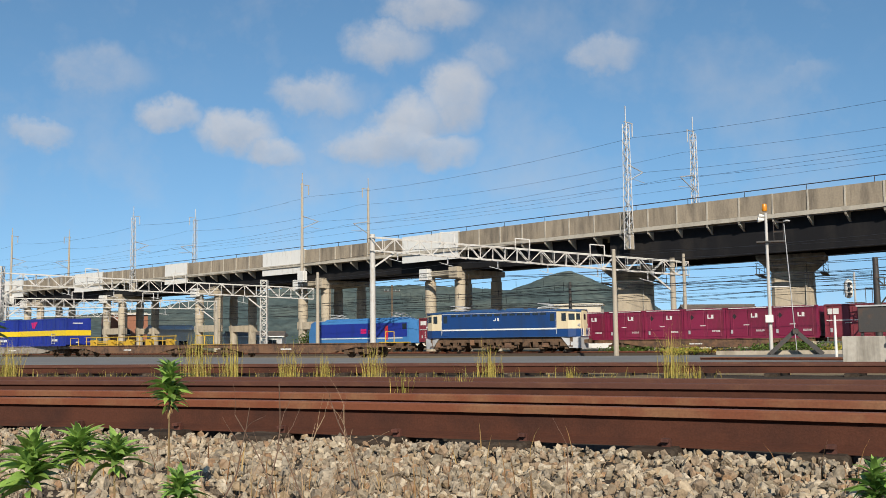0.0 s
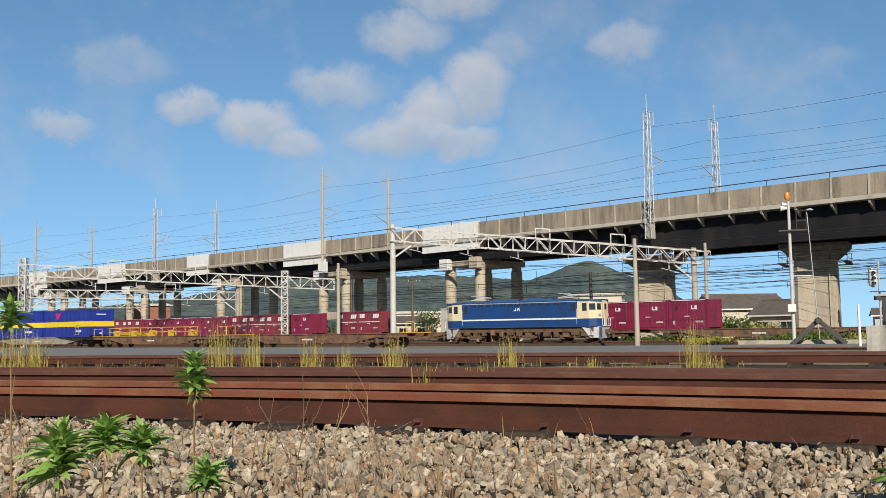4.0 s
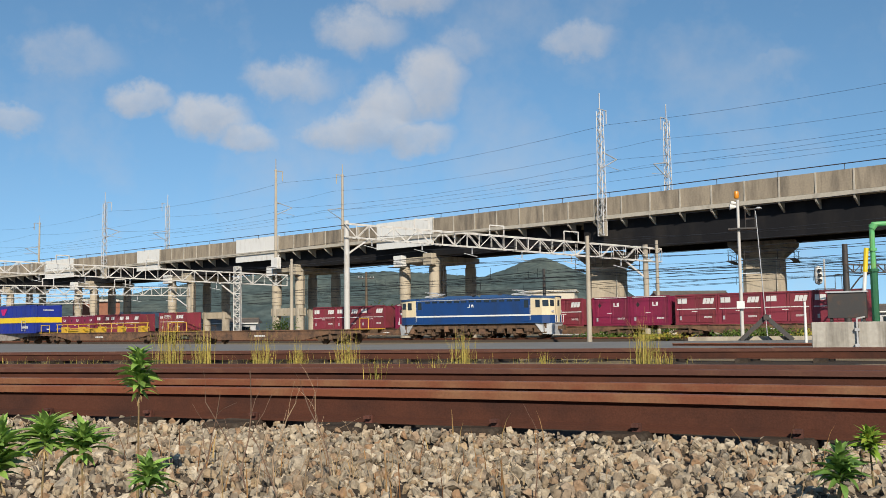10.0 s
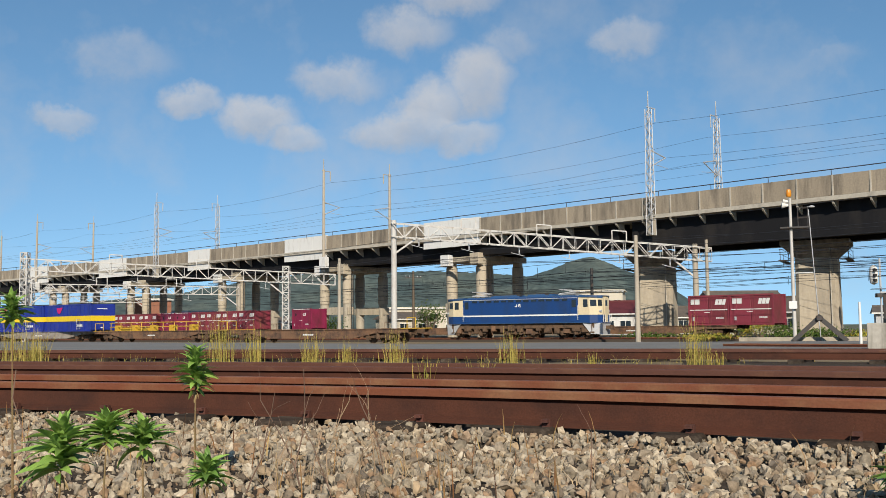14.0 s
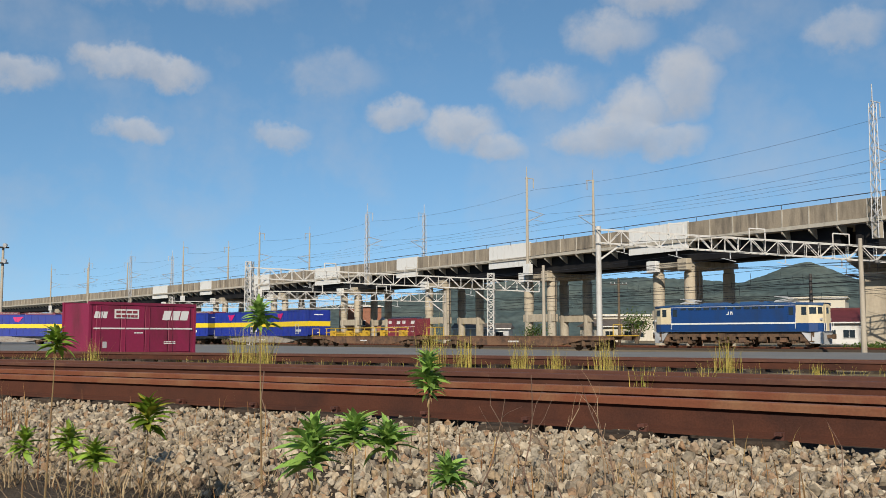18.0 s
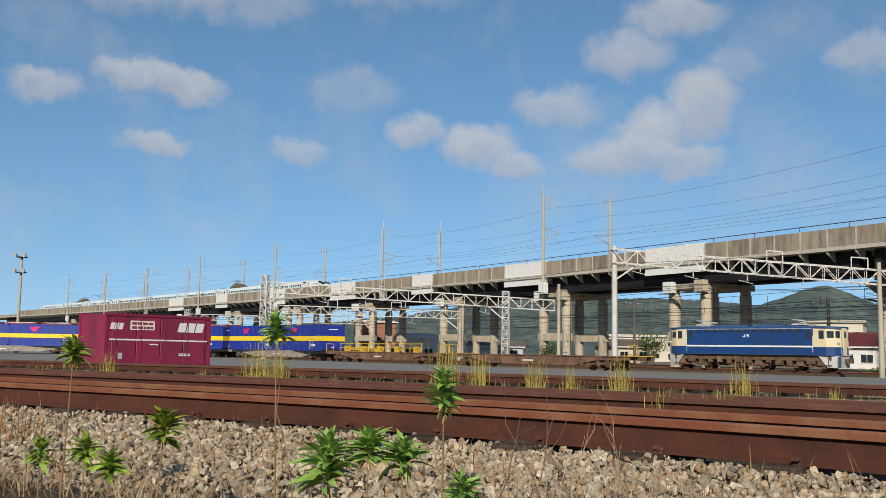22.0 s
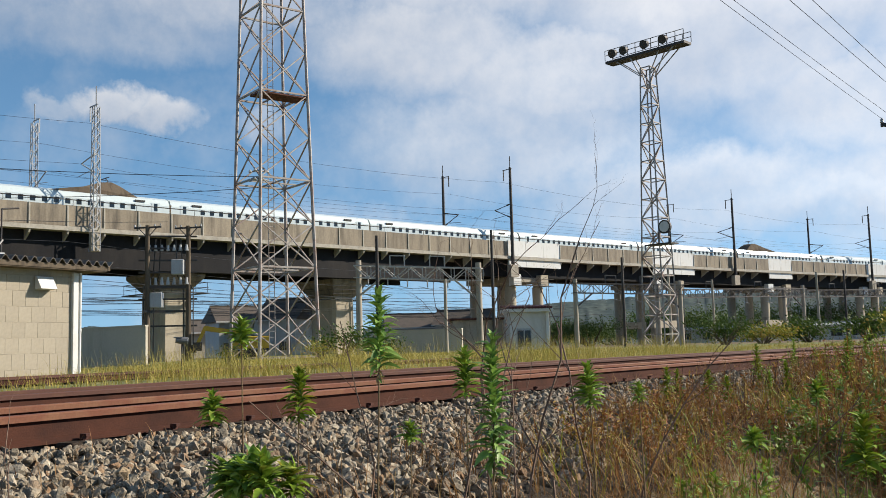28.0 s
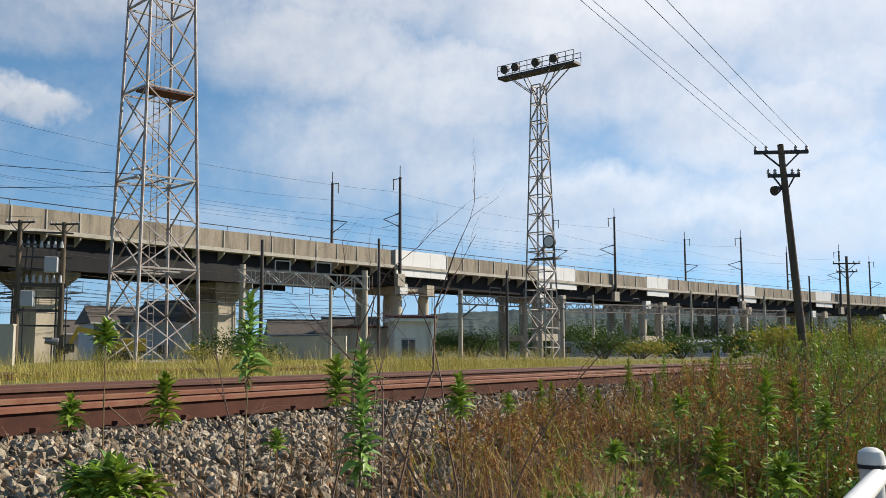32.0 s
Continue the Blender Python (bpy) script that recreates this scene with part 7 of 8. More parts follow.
for x in (-1, 1):
    part("lamp_hood", MB().add([(x * 1.05, -0.3, 5.6), (x * 1.25, -0.3, 6.8), (x * 1.25, 0.3, 6.8), (x * 1.05, 0.3, 5.6), (x * 0.8, -0.3, 5.6), (x * 0.6, -0.3, 6.8), (x * 0.6, 0.3, 6.8), (x * 0.8, 0.3, 5.6)], ((0, 1, 2, 3), (7, 6, 5, 4), (0, 4, 5, 1), (1, 5, 6, 2), (2, 6, 7, 3), (3, 7, 4, 0))), M_LAMPH, tf)
    part("lamp_hood", MB().box(x * 0.95, 0, 3.7, 0.4, 0.5, 0.7, top=1.2), M_LAMPH, tf)
for z in (3.55, 4.4, 5.2, 6.1):
    part("frame_rail", MB().path([(-1.1, -0.5, z), (1.1, -0.5, z), (1.1, 0.5, z), (-1.1, 0.5, z), (-1.1, -0.5, z)], 0.03, 5), M_DKSTEEL, tf)
for x in (-1.1, 0.0, 1.1):
    part("frame_upright", MB().tube((x, -0.5, 3.5), (x, -0.5, 6.2), 0.03, None, 5), M_DKSTEEL, tf)

# rusted brake shoes or clips piled beside the track
rp = MB().tube((0, 0, 0), (0, 0, 0.16), 0.26, None, 10).tube((0, 0, 0.16), (0, 0, 0.22), 0.2, None, 10).mesh("coil", M_RUSTC)
r = random.Random(8)
for i in range(16):
    az, d = 49.6 + (i % 8) * 0.85 + r.uniform(-0.2, 0.2), 31.5 + r.uniform(-0.7, 0.9) + (i // 8) * 1.1
    st = thing("stacked_coil", Matrix.Translation(spot(az, d, 0.05)), "stack of rusted red-brown steel coils on the ground", "steel coils", "rusted coils")
    for k in range(r.randint(3, 6)):
        c = part("coil", rp, None, st)
        c.matrix_local = pose(r.uniform(-0.04, 0.04), r.uniform(-0.04, 0.04), k * 0.21, r.uniform(-4, 4), r.uniform(-4, 4), r.uniform(0, 90))
bx = thing("track_motor_box", Matrix.Translation((26.02, 3.69, 0.53)) @ pose(0, 0, 0, 0, 0, -80), "small grey lamp on a thin post in the grass", "marker lamp")
part("post", MB().tube((0, 0, -0.1), (0, 0, 0.75), 0.02, None, 6), M_DKSTEEL, bx)
part("lamp", MB().tube((-0.16, 0, 0.83), (0.14, 0, 0.8), 0.075, 0.1, 12).box(-0.1, 0, 0.88, 0.22, 0.16, 0.03), M_LAMPH, bx)
part("lamp_lens", MB().tube((0.14, 0, 0.8), (0.155, 0, 0.799), 0.085, None, 12), M_WHITE, bx)


# ---- houses, sheds, hills ----
def house(az, dist, w, d, h, roof, wall, turn, label, windows=3, ridge=1.6, z=-0.2, storeys=1):
    p = spot(az, dist, z)
    o = thing("house", Matrix.Translation(p) @ pose(0, 0, 0, 0, 0, -az + turn), label, "house")
    part("wall", MB().box(0, 0, 0, w, d, h), wall, o)
    e = 0.5
    rf = MB().add([(-w / 2 - e, -d / 2 - e, h), (w / 2 + e, -d / 2 - e, h), (w / 2 + e, d / 2 + e, h), (-w / 2 - e, d / 2 + e, h), (-w / 2 - e * 0.6, 0, h + ridge), (w / 2 + e * 0.6, 0, h + ridge)],
                  ((0, 1, 5, 4), (2, 3, 4, 5), (1, 2, 5), (3, 0, 4), (3, 2, 1, 0)))
    part("roof", rf, roof, o)
    part("ridge_cap", MB().beam((-w / 2 - e * 0.6, 0, h + ridge + 0.05), (w / 2 + e * 0.6, 0, h + ridge + 0.05), 0.25), roof, o)
    part("eaves_fascia", MB().box(0, -d / 2 - e, h - 0.12, w + 2 * e, 0.06, 0.18), M_WHITE, o)
    for s in range(storeys):
        for k in range(windows):
            x = -w / 2 + (k + 0.5) * w / windows
            wn = part("window", MB().box(x, -d / 2 - 0.02, 0.9 + s * 2.7, min(1.6, w / windows * 0.6), 0.06, 1.1), M_GLASS, o)
            part("window_frame", MB().box(x, -d / 2 - 0.05, 0.82 + s * 2.7, min(1.8, w / windows * 0.68), 0.05, 0.08).box(x, -d / 2 - 0.05, 1.98 + s * 2.7, min(1.8, w / windows * 0.68), 0.05, 0.06).box(x, -d / 2 - 0.06, 0.9 + s * 2.7, 0.05, 0.05, 1.1), M_WHITE, wn)
    return o


house(15.4, 142, 10.5, 9, 3.9, M_ROOFT, M_PLASTER, 24, "cream house with dark tiled roof behind the tracks", 3, 2.1, -0.3, 1)
house(18.0, 134, 7.0, 7, 2.8, M_ROOFT, M_PLASTER, -30, "low cream house wing with steep dark roof", 2, 2.0)
house(12.9, 148, 7, 6, 2.4, M_ROOFT, M_WALLW, 10, "white-walled house with brown tiled roof", 3, 1.6)
house(9.2, 146, 7.5, 7, 3.0, M_ROOFR, M_WALLW, -12, "white house with maroon tiled roof", 3, 1.9)
house(24.4, 140, 10, 7, 2.6, M_ROOFT, M_GREYP, 4, "grey shed with dark roof behind the pier", 3, 0.9)
house(-4.2, 172, 7.5, 7, 2.8, M_ROOFT, M_PLASTER, 30, "small cream gabled house under the viaduct", 2, 1.2)
house(-16.4, 200, 8, 6, 4.2, M_GREYP, M_WALLW, 10, "white shed with pale roof under the viaduct", 2, 0.8)
house(-11.6, 190, 11, 7, 2.6, M_ROOFT, M_GREYP, -8, "long grey shed under the viaduct", 3, 0.9)
house(-2.0, 240, 30, 9, 6.0, M_PLASTER, M_PLASTER, 4, "long cream building beyond the viaduct", 8, 0.3, -0.2, 2)
house(7.4, 235, 12, 9, 9.5, M_PLASTER, M_PLASTER, -6, "cream building on the foot of the hill", 5, 0.4, -0.2, 3)
house(-18.9, 225, 9, 8, 8.0, M_PLASTER, M_BRICKRED, 6, "red-brown brick apartment block beyond the viaduct", 3, 0.3, -0.2, 2)
house(-24.0, 240, 14, 9, 5.0, M_GREYP, M_WALLW, 6, "low white building beyond the wagons", 5, 0.5, -0.2, 1)
def depot_office():
    o = thing("depot_office", Matrix.Translation(spot(55.0, 92, -0.2)) @ pose(0, 0, 0, 0, 0, -55 - 2), "cream flat-roofed depot office with a long window band", "office building")
    part("wall", MB().box(0, 0, 0, 19, 8, 5.3), M_PLASTER, o)
    part("flat_roof", MB().box(0, 0, 5.3, 20.6, 9.6, 0.35).box(0, -4.5, 5.0, 20.6, 0.5, 0.3), M_TIMBER, o, "brown overhanging roof edge", bevel=0.03)
    part("canopy", MB().box(-1, -4.6, 2.5, 17, 1.3, 0.18), M_GREYP, o)
    for k in range(9):
        x = -8.4 + k * 2.1
        w = part("window", MB().box(x, -4.02, 3.05, 1.8, 0.06, 1.5), M_GLASS, o)
        part("window_frame", MB().box(x, -4.06, 3.0, 1.9, 0.05, 0.07).box(x, -4.06, 4.52, 1.9, 0.05, 0.07).box(x, -4.06, 3.05, 0.06, 0.05, 1.5), M_GREYP, w)
    for x in (-9.2, -3.0, 3.2, 9.2):
        part("pillar", MB().box(x, -4.15, 0, 0.35, 0.35, 5.3), M_CONC, o)
    for x, w in ((-6, 2.6), (0.2, 3.0), (6, 2.2)):
        part("door", MB().box(x, -4.02, 0.1, w, 0.06, 2.2), M_GREYP, o)
    part("cowl", MB().tube((5.5, 0, 5.6), (5.5, 0, 6.6), 0.35, None, 12).lathe([(0.55, 6.6), (0.6, 6.9), (0.3, 7.2), (0.05, 7.3)], 5.5, 0, 12), M_GREYP, o, smooth=True)
    part("annex", MB().box(-12.5, -1, 0, 6, 6, 2.6), M_WALLW, o)
    part("annex_roof", MB().box(-12.5, -1, 2.6, 6.8, 6.8, 0.2), M_ROOFT, o)


depot_office()
house(49.0, 88, 6, 6, 3.0, M_ROOFT, M_WALLW, 12, "low white house with dark roof", 2, 1.5)
house(43.0, 130, 9, 8, 4.2, M_ROOFT, M_PLASTER, 12, "cream house behind the red locomotive", 3, 1.7)
house(84.6, 126, 8, 7, 4.6, M_ROOFT, M_WALLW, 16, "white house with dark roof behind the lattice tower", 3, 2.0, 0.2, 1)
house(87.2, 122, 6, 6, 4.6, M_ROOFT, M_WALLW, -34, "white gabled house behind the lattice tower", 2, 2.6, 0.2, 1)
house(82.6, 140, 9, 7, 3.6, M_ROOFT, M_PLASTER, 10, "low house with dark tiled roof under the viaduct", 3, 1.8, 0.2, 1)
house(94.6, 150, 9, 7, 3.8, M_ROOFT, M_WALLW, 6, "white house with slate roof behind the wall", 3, 2.2, 0.2, 1)
house(97.6, 145, 8, 7, 4.0, M_ROOFT, M_WALLW, -8, "white house with slate roof behind the wall", 3, 2.2, 0.2, 1)
def trackside_hut():
    o = thing("trackside_hut", Matrix.Translation(spot(101.25, 97, 0.3)) @ pose(0, 0, 0, 0, 0, -101.25 + 14), "small white hut with a tiled eave and a glazed door", "hut")
    part("wall", MB().box(0, 0, 0, 4.0, 3.2, 3.9), M_WALLW, o, bevel=0.02)
    part("eave_slab", MB().box(0, -0.25, 3.9, 4.5, 3.9, 0.35), M_WHITE, o, bevel=0.02)
    tile = MB().tube((0, -2.3, 4.32), (0, 1.7, 4.6), 0.13, None, 8).mesh("roof_tile_row", M_ROOFR, smooth=True)
    for k in range(14):
        part("roof_tile_row", tile, None, o).location = (-2.1 + k * 0.32, 0, 0)
    part("roof_bed", MB().box(0, -0.25, 4.25, 4.4, 3.7, 0.1), M_ROOFR, o)
    d = part("door", MB().box(-0.6, -1.61, 0.1, 1.5, 0.06, 2.2), M_GREYP, o)
    for x in (-0.95, -0.25):
        part("door_pane", MB().box(x, -1.65, 0.5, 0.58, 0.03, 1.6), M_GLASS, d)
    part("pillar", MB().box(1.75, -1.75, 0, 0.3, 0.25, 3.9), M_WHITE, o)
    s2 = thing("block_shed", Matrix.Translation(spot(98.3, 99, 0.3)) @ pose(0, 0, 0, 0, 0, -98.3 + 6), "grey concrete block shed with a rusty roof edge", "shed")
    part("wall", MB().box(0, 0, 0, 5.0, 3.4, 3.3), M_CONC, s2)
    part("roof", MB().box(0, 0, 3.3, 5.6, 4.0, 0.2), M_RUSTC, s2, "rusty sheet roof edge")
    part("door", MB().box(1.4, -1.71, 0, 0.9, 0.05, 2.0), M_GREYP, s2)


trackside_hut()
house(112.0, 175, 14, 8, 2.6, M_GREYP, M_WALLW, 6, "low white shed under the viaduct", 4, 0.4, 0.2, 1)
house(118.0, 165, 12, 8, 2.6, M_GREYP, M_WALLW, -4, "long low white shed under the viaduct", 4, 0.4, 0.2, 1)
for a0, a1, dd, h, lab in ((75.6, 79.4, 73, 2.9, "cream boundary wall behind the relay building"), (91.5, 97.5, 95, 2.6, "pale block wall behind the grass")):
    w = part("boundary_wall", MB().prism([(-0.1, -0.3), (0.1, -0.3), (0.1, h), (-0.1, h)], spot(a0, dd), spot(a1, dd - 5.0)).prism([(-0.16, h), (0.16, h), (0.16, h + 0.1), (-0.16, h + 0.1)], spot(a0, dd), spot(a1, dd - 5.0)), M_PLASTER)
    tagged(w, lab, "wall")

sg = thing("round_sign_tower", Matrix.Translation(spot(53.7, 140, 7.0)), "white round rooftop sign tower with a dark lettered band", "sign tower")
part("drum", MB().lathe([(2.1, -7.0), (2.1, 3.2), (2.8, 3.3), (2.8, 7.0), (2.3, 7.5), (0.3, 7.6)], 0, 0, 20), M_WALLW, sg, smooth=True)
part("sign_band", MB().lathe([(2.84, 3.9), (2.86, 3.9), (2.86, 5.7), (2.84, 5.7)], 0, 0, 20), M_BLACK, sg, "black sign band")
for k in range(5):
    a = radians(-90 - 53.7 - 33 + k * 16.5)
    part("sign_letter_bar", MB().box(2.9 * math.cos(a), 2.9 * math.sin(a), 4.2, 0.1, 0.5, 1.2, math.degrees(a)), M_WHITE, sg)

ex = thing("excavator", Matrix.Translation(spot(84.3, 82, 0.3)) @ pose(0, 0, 0, 0, 0, -84), "yellow excavator parked under the viaduct", "excavator")
part("cab", MB().box(0, 0, 1.0, 1.2, 1.4, 1.6), M_YELLOW, ex, bevel=0.05)
part("cab_window", MB().box(0, -0.71, 1.6, 0.9, 0.03, 0.8), M_GLASS, ex)
part("counterweight", MB().box(1.6, 0, 1.0, 2.2, 2.2, 1.0), M_YELLOW, ex, bevel=0.06)
part("boom", MB().beam((0.2, 0, 2.3), (-2.6, 0, 2.75), 0.4).beam((-2.5, 0, 2.8), (-3.1, 0, 1.5), 0.28), M_YELLOW, ex)
part("bucket", MB().box(-3.1, 0, 0.9, 0.7, 0.9, 0.7), M_DKSTEEL, ex)
for y in (-0.9, 0.9):
    part("crawler_track", MB().box(0.8, y, 0, 3.4, 0.5, 0.9), M_BLACK, ex, bevel=0.15)


def hills():
    """Wooded ridges: bearing and height in degrees along each crest."""
    for dist, crest, lab in (
            (1500, ((-44, 0.6), (-36, 0.8), (-28, 1.3), (-22, 1.7), (-17, 2.2), (-13, 2.9), (-9, 3.4), (-5, 3.5), (-1, 3.4), (2.0, 3.2), (3.4, 3.0), (4.6, 3.4), (5.8, 4.0), (6.8, 4.2), (7.6, 3.9), (8.8, 3.4), (10.2, 2.9), (11.6, 2.2), (13, 1.2), (16, 0.5), (20, 0.3)), "green wooded hills with a pointed summit"),
            (2200, ((24, 0.3), (30, 0.6), (36, 1.2), (40, 1.7), (44, 1.6), (48, 1.0), (55, 0.8), (62, 0.9), (72, 1.1), (76, 1.75), (79, 1.3), (83, 1.1), (87, 1.5), (92, 1.2), (97, 1.0), (100, 1.6), (102, 2.4), (106, 2.6), (111, 2.7), (118, 2.8), (128, 2.5), (138, 1.2)), "wooded hills on the horizon, tinted blue-green for haze")):
        azs = np.arange(crest[0][0], crest[-1][0], 0.12)
        v, f = [], []
        rows = 12
        for a in azs:
            e = float(np.interp(a, [c[0] for c in crest], [c[1] for c in crest])) + 0.1 * noise.noise((a * 0.6, dist, 0)) + 0.06 * noise.noise((a * 2.6, dist, 2)) + 0.035 * noise.noise((a * 9.0, dist, 5))
            top = dist * math.tan(radians(max(0.2, e)))
            for k in range(rows):
                fr_ = k / (rows - 1)
                dd = dist * (0.8 + 0.2 * fr_) + 35 * noise.noise((a * 0.4, k * 0.3, dist)) * fr_
                v.append(tuple(spot(a, dd, top * fr_ ** 1.1 + (3 * noise.noise((a * 3, k * 1.3, 9)) if 0 < k < rows - 1 else 0) - 3 * (k == 0))))
        for i in range(len(azs) - 1):
            for k in range(rows - 1):
                f.append((i * rows + k, (i + 1) * rows + k, (i + 1) * rows + k + 1, i * rows + k + 1))
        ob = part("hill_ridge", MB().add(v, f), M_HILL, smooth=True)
        tagged(ob, lab, "hills", kind="structure")


hills()


def bush(p, w, h, n, mat, label, seed):
    """A bush or small tree: short limbs and a crown of many leaf clumps."""
    rr = random.Random(seed)
    o = thing("bush", Matrix.Translation(p), label, "bush")
    tr = MB()
    ends = []
    for k in range(6):
        a = rr.uniform(0, 6.28)
        e = Vector((math.cos(a) * w * rr.uniform(0.15, 0.4), math.sin(a) * w * rr.uniform(0.15, 0.4), h * rr.uniform(0.45, 0.8)))
        tr.tube((0, 0, -0.1), e * 0.5, 0.05 * h, 0.03 * h, 6).tube(e * 0.5, e, 0.03 * h, 0.012 * h, 5)
        ends.append(e)
    part("limb_fork", tr, M_TIMBER, o)
    mb = MB()
    big = w > 8
    for k in range(n * (10 if big else 4)):
        e = rr.choice(ends)
        q = e + Vector((rr.gauss(0, w * 0.17), rr.gauss(0, w * 0.17), rr.gauss(0, h * 0.16)))
        q.z = max(0.05, q.z)
        s = rr.uniform(0.022, 0.05) * (w + h) * (0.2 if big else 0.5)
        nrm = Vector((rr.gauss(0, 1), rr.gauss(0, 1), rr.gauss(0.4, 1))).normalized()
        t1 = nrm.orthogonal().normalized()
        t2 = nrm.cross(t1)
        mb.add([q - t1 * s, q + t2 * s * 0.5, q + t1 * s, q - t2 * s * 0.5], ((0, 1, 2, 3),))
    part("foliage", mb, mat, o)
    return o


k = 0
for az, d in ((103, 210), (106.5, 200), (110, 215), (113, 200), (116, 210), (119, 205), (122, 215), (125, 205), (128, 210)):
    k += 1
    bush(spot(az, d, 0), 20, 7.5 if az > 108 else 4.5, 600, M_BUSH, "dark green leafy tree beyond the viaduct", 60 + k)
for az, d, w, h, n in ((15.2, 100, 4.5, 2.4, 360), (14.0, 104, 4.0, 1.8, 300), (16.4, 94, 3.0, 1.8, 240), (17.4, 90, 3.0, 1.5, 220), (10.6, 84, 5, 0.7, 200), (13.0, 80, 5, 0.7, 200), (18.6, 76, 5, 0.9, 220), (20.6, 72, 4, 1.0, 200), (22.6, 70, 4, 0.9, 200), (-8.4, 128, 3.5, 3.0, 220), (-2.6, 165, 5, 5.0, 260), (8.2, 180, 6, 5, 240),
                        (90.6, 52, 2.6, 1.9, 240), (92.6, 55, 3.0, 1.5, 240), (89.4, 56, 2.0, 1.3, 180), (84.4, 40, 1.2, 0.9, 120), (112.6, 95, 5, 2.6, 420), (114.6, 100, 5, 2.2, 420), (117.0, 105, 6, 2.6, 440), (120.0, 110, 6, 3.0, 440), (122.6, 90, 6, 2.8, 440), (105.0, 150, 14, 4, 500), (109, 170, 16, 5, 520), (125.5, 120, 9, 4, 460), (102.4, 180, 14, 5, 480)):
    k += 1
    bush(spot(az, d, 0.3 if az > 60 else -0.3), w, h, n, M_BUSH if k % 3 else M_GRASS, "green weedy bush beside the tracks" if h < 3 else "dark green leafy tree under the viaduct", k)


def guard_fence():
    o = thing("guard_rail", Matrix.Translation((3.158, -2.529, -0.047)), "white tubular steel roadside guard rail with capped post", "guard rail", kind="")
    dv = Vector((-0.735, 0.675, 0)).normalized()
    for k in (0, 1.6, -1.7):
        q = dv * k
        part("post", MB().tube((q.x, q.y, -0.5), (q.x, q.y, 0.69), 0.038, None, 16), M_WHITE, o, smooth=True)
        part("post_cap", MB().lathe([(0.042, 0.685), (0.042, 0.712), (0.038, 0.726), (0.02, 0.737), (0.002, 0.74)], q.x, q.y, 16), M_WHITE, o, smooth=True)
        part("cap_ring", MB().lathe([(0.044, 0.672), (0.044, 0.683), (0.041, 0.685)], q.x, q.y, 16), M_BLACK, o)
    side = Vector((0.675, 0.735, 0)) * -0.02
    part("top_pipe", MB().tube(dv * 1.75 + side + Vector((0, 0, 0.645)), dv * -2.0 + side + Vector((0, 0, 0.645)), 0.03, None, 14), M_WHITE, o, smooth=True)
    part("low_pipe", MB().tube(dv * 1.75 + side + Vector((0, 0, 0.30)), dv * -2.0 + side + Vector((0, 0, 0.30)), 0.03, None, 14), M_WHITE, o, smooth=True)


guard_fence()


# ---- vegetation: x, y, height of the tip, height of the lowest leaves, leaf length ----
WEEDS_LEFT = [
    (-0.85, 2.88, 0.97, 0.79, 0.105),
    (-1.47, 2.99, 1.13, 1.00, 0.1),
    (-2.02, 2.67, 1.02, 0.93, 0.09),
    (-1.57, 2.48, 0.84, 0.71, 0.1),
    (-0.95, 2.18, 0.82, 0.65, 0.12),
    (-0.84, 2.16, 0.79, 0.72, 0.1),
    (-0.77, 2.19, 0.78, 0.70, 0.1),
    (-0.63, 2.22, 0.70, 0.62, 0.09),
    (-1.58, 2.12, 0.75, 0.69, 0.07),
    (-1.47, 2.07, 0.71, 0.66, 0.07),
    (-1.66, 2.06, 0.73, 0.69, 0.06),
    (1.06, 2.48, 0.70, 0.56, 0.11),
    (1.22, 2.66, 0.71, 0.62, 0.08),
]
WEEDS_MID = [
    (2.12, 2.12, 0.86, 0.60, 0.12),
    (2.47, 1.90, 1.14, 0.59, 0.11),
    (2.83, 1.58, 1.19, 0.77, 0.11),
    (3.16, 1.28, 1.02, 0.63, 0.105),
    (3.66, 0.87, 0.95, 0.73, 0.1),
    (3.92, 0.06, 0.88, 0.72, 0.09),
    (3.93, -0.25, 0.96, 0.72, 0.1),
    (3.13, -0.15, 0.74, 0.60, 0.12),
    (3.13, -0.08, 0.72, 0.59, 0.11),
    (3.18, 1.00, 0.76, 0.58, 0.06),
    (3.18, 0.72, 0.73, 0.65, 0.06),
]
WEEDS_RIGHT = [
    (3.75, -0.54, 1.24, 0.87, 0.11),
    (4.04, -0.03, 1.14, 1.00, 0.1),
    (3.93, -0.86, 1.01, 0.79, 0.1),
    (3.32, -0.87, 1.07, 0.56, 0.11),
    (3.94, -1.33, 0.94, 0.74, 0.1),
    (3.04, -0.13, 0.73, 0.59, 0.11),
    (3.00, -0.19, 0.75, 0.60, 0.11),
    (3.05, -0.26, 0.71, 0.59, 0.1),
    (3.35, -0.61, 0.75, 0.69, 0.06),
    (3.93, -2.63, 0.96, 0.66, 0.1),
    (3.99, -1.54, 0.86, 0.75, 0.06),
    (4.55, -3.16, 0.90, 0.68, 0.09),
    (3.81, -2.82, 0.82, 0.67, 0.09),
    (4.46, -2.50, 0.82, 0.70, 0.08),
    (3.30, -1.69, 0.71, 0.63, 0.08),
    (3.16, -1.98, 0.79, 0.55, 0.1),
    (2.89, -2.04, 0.73, 0.57, 0.1),
]
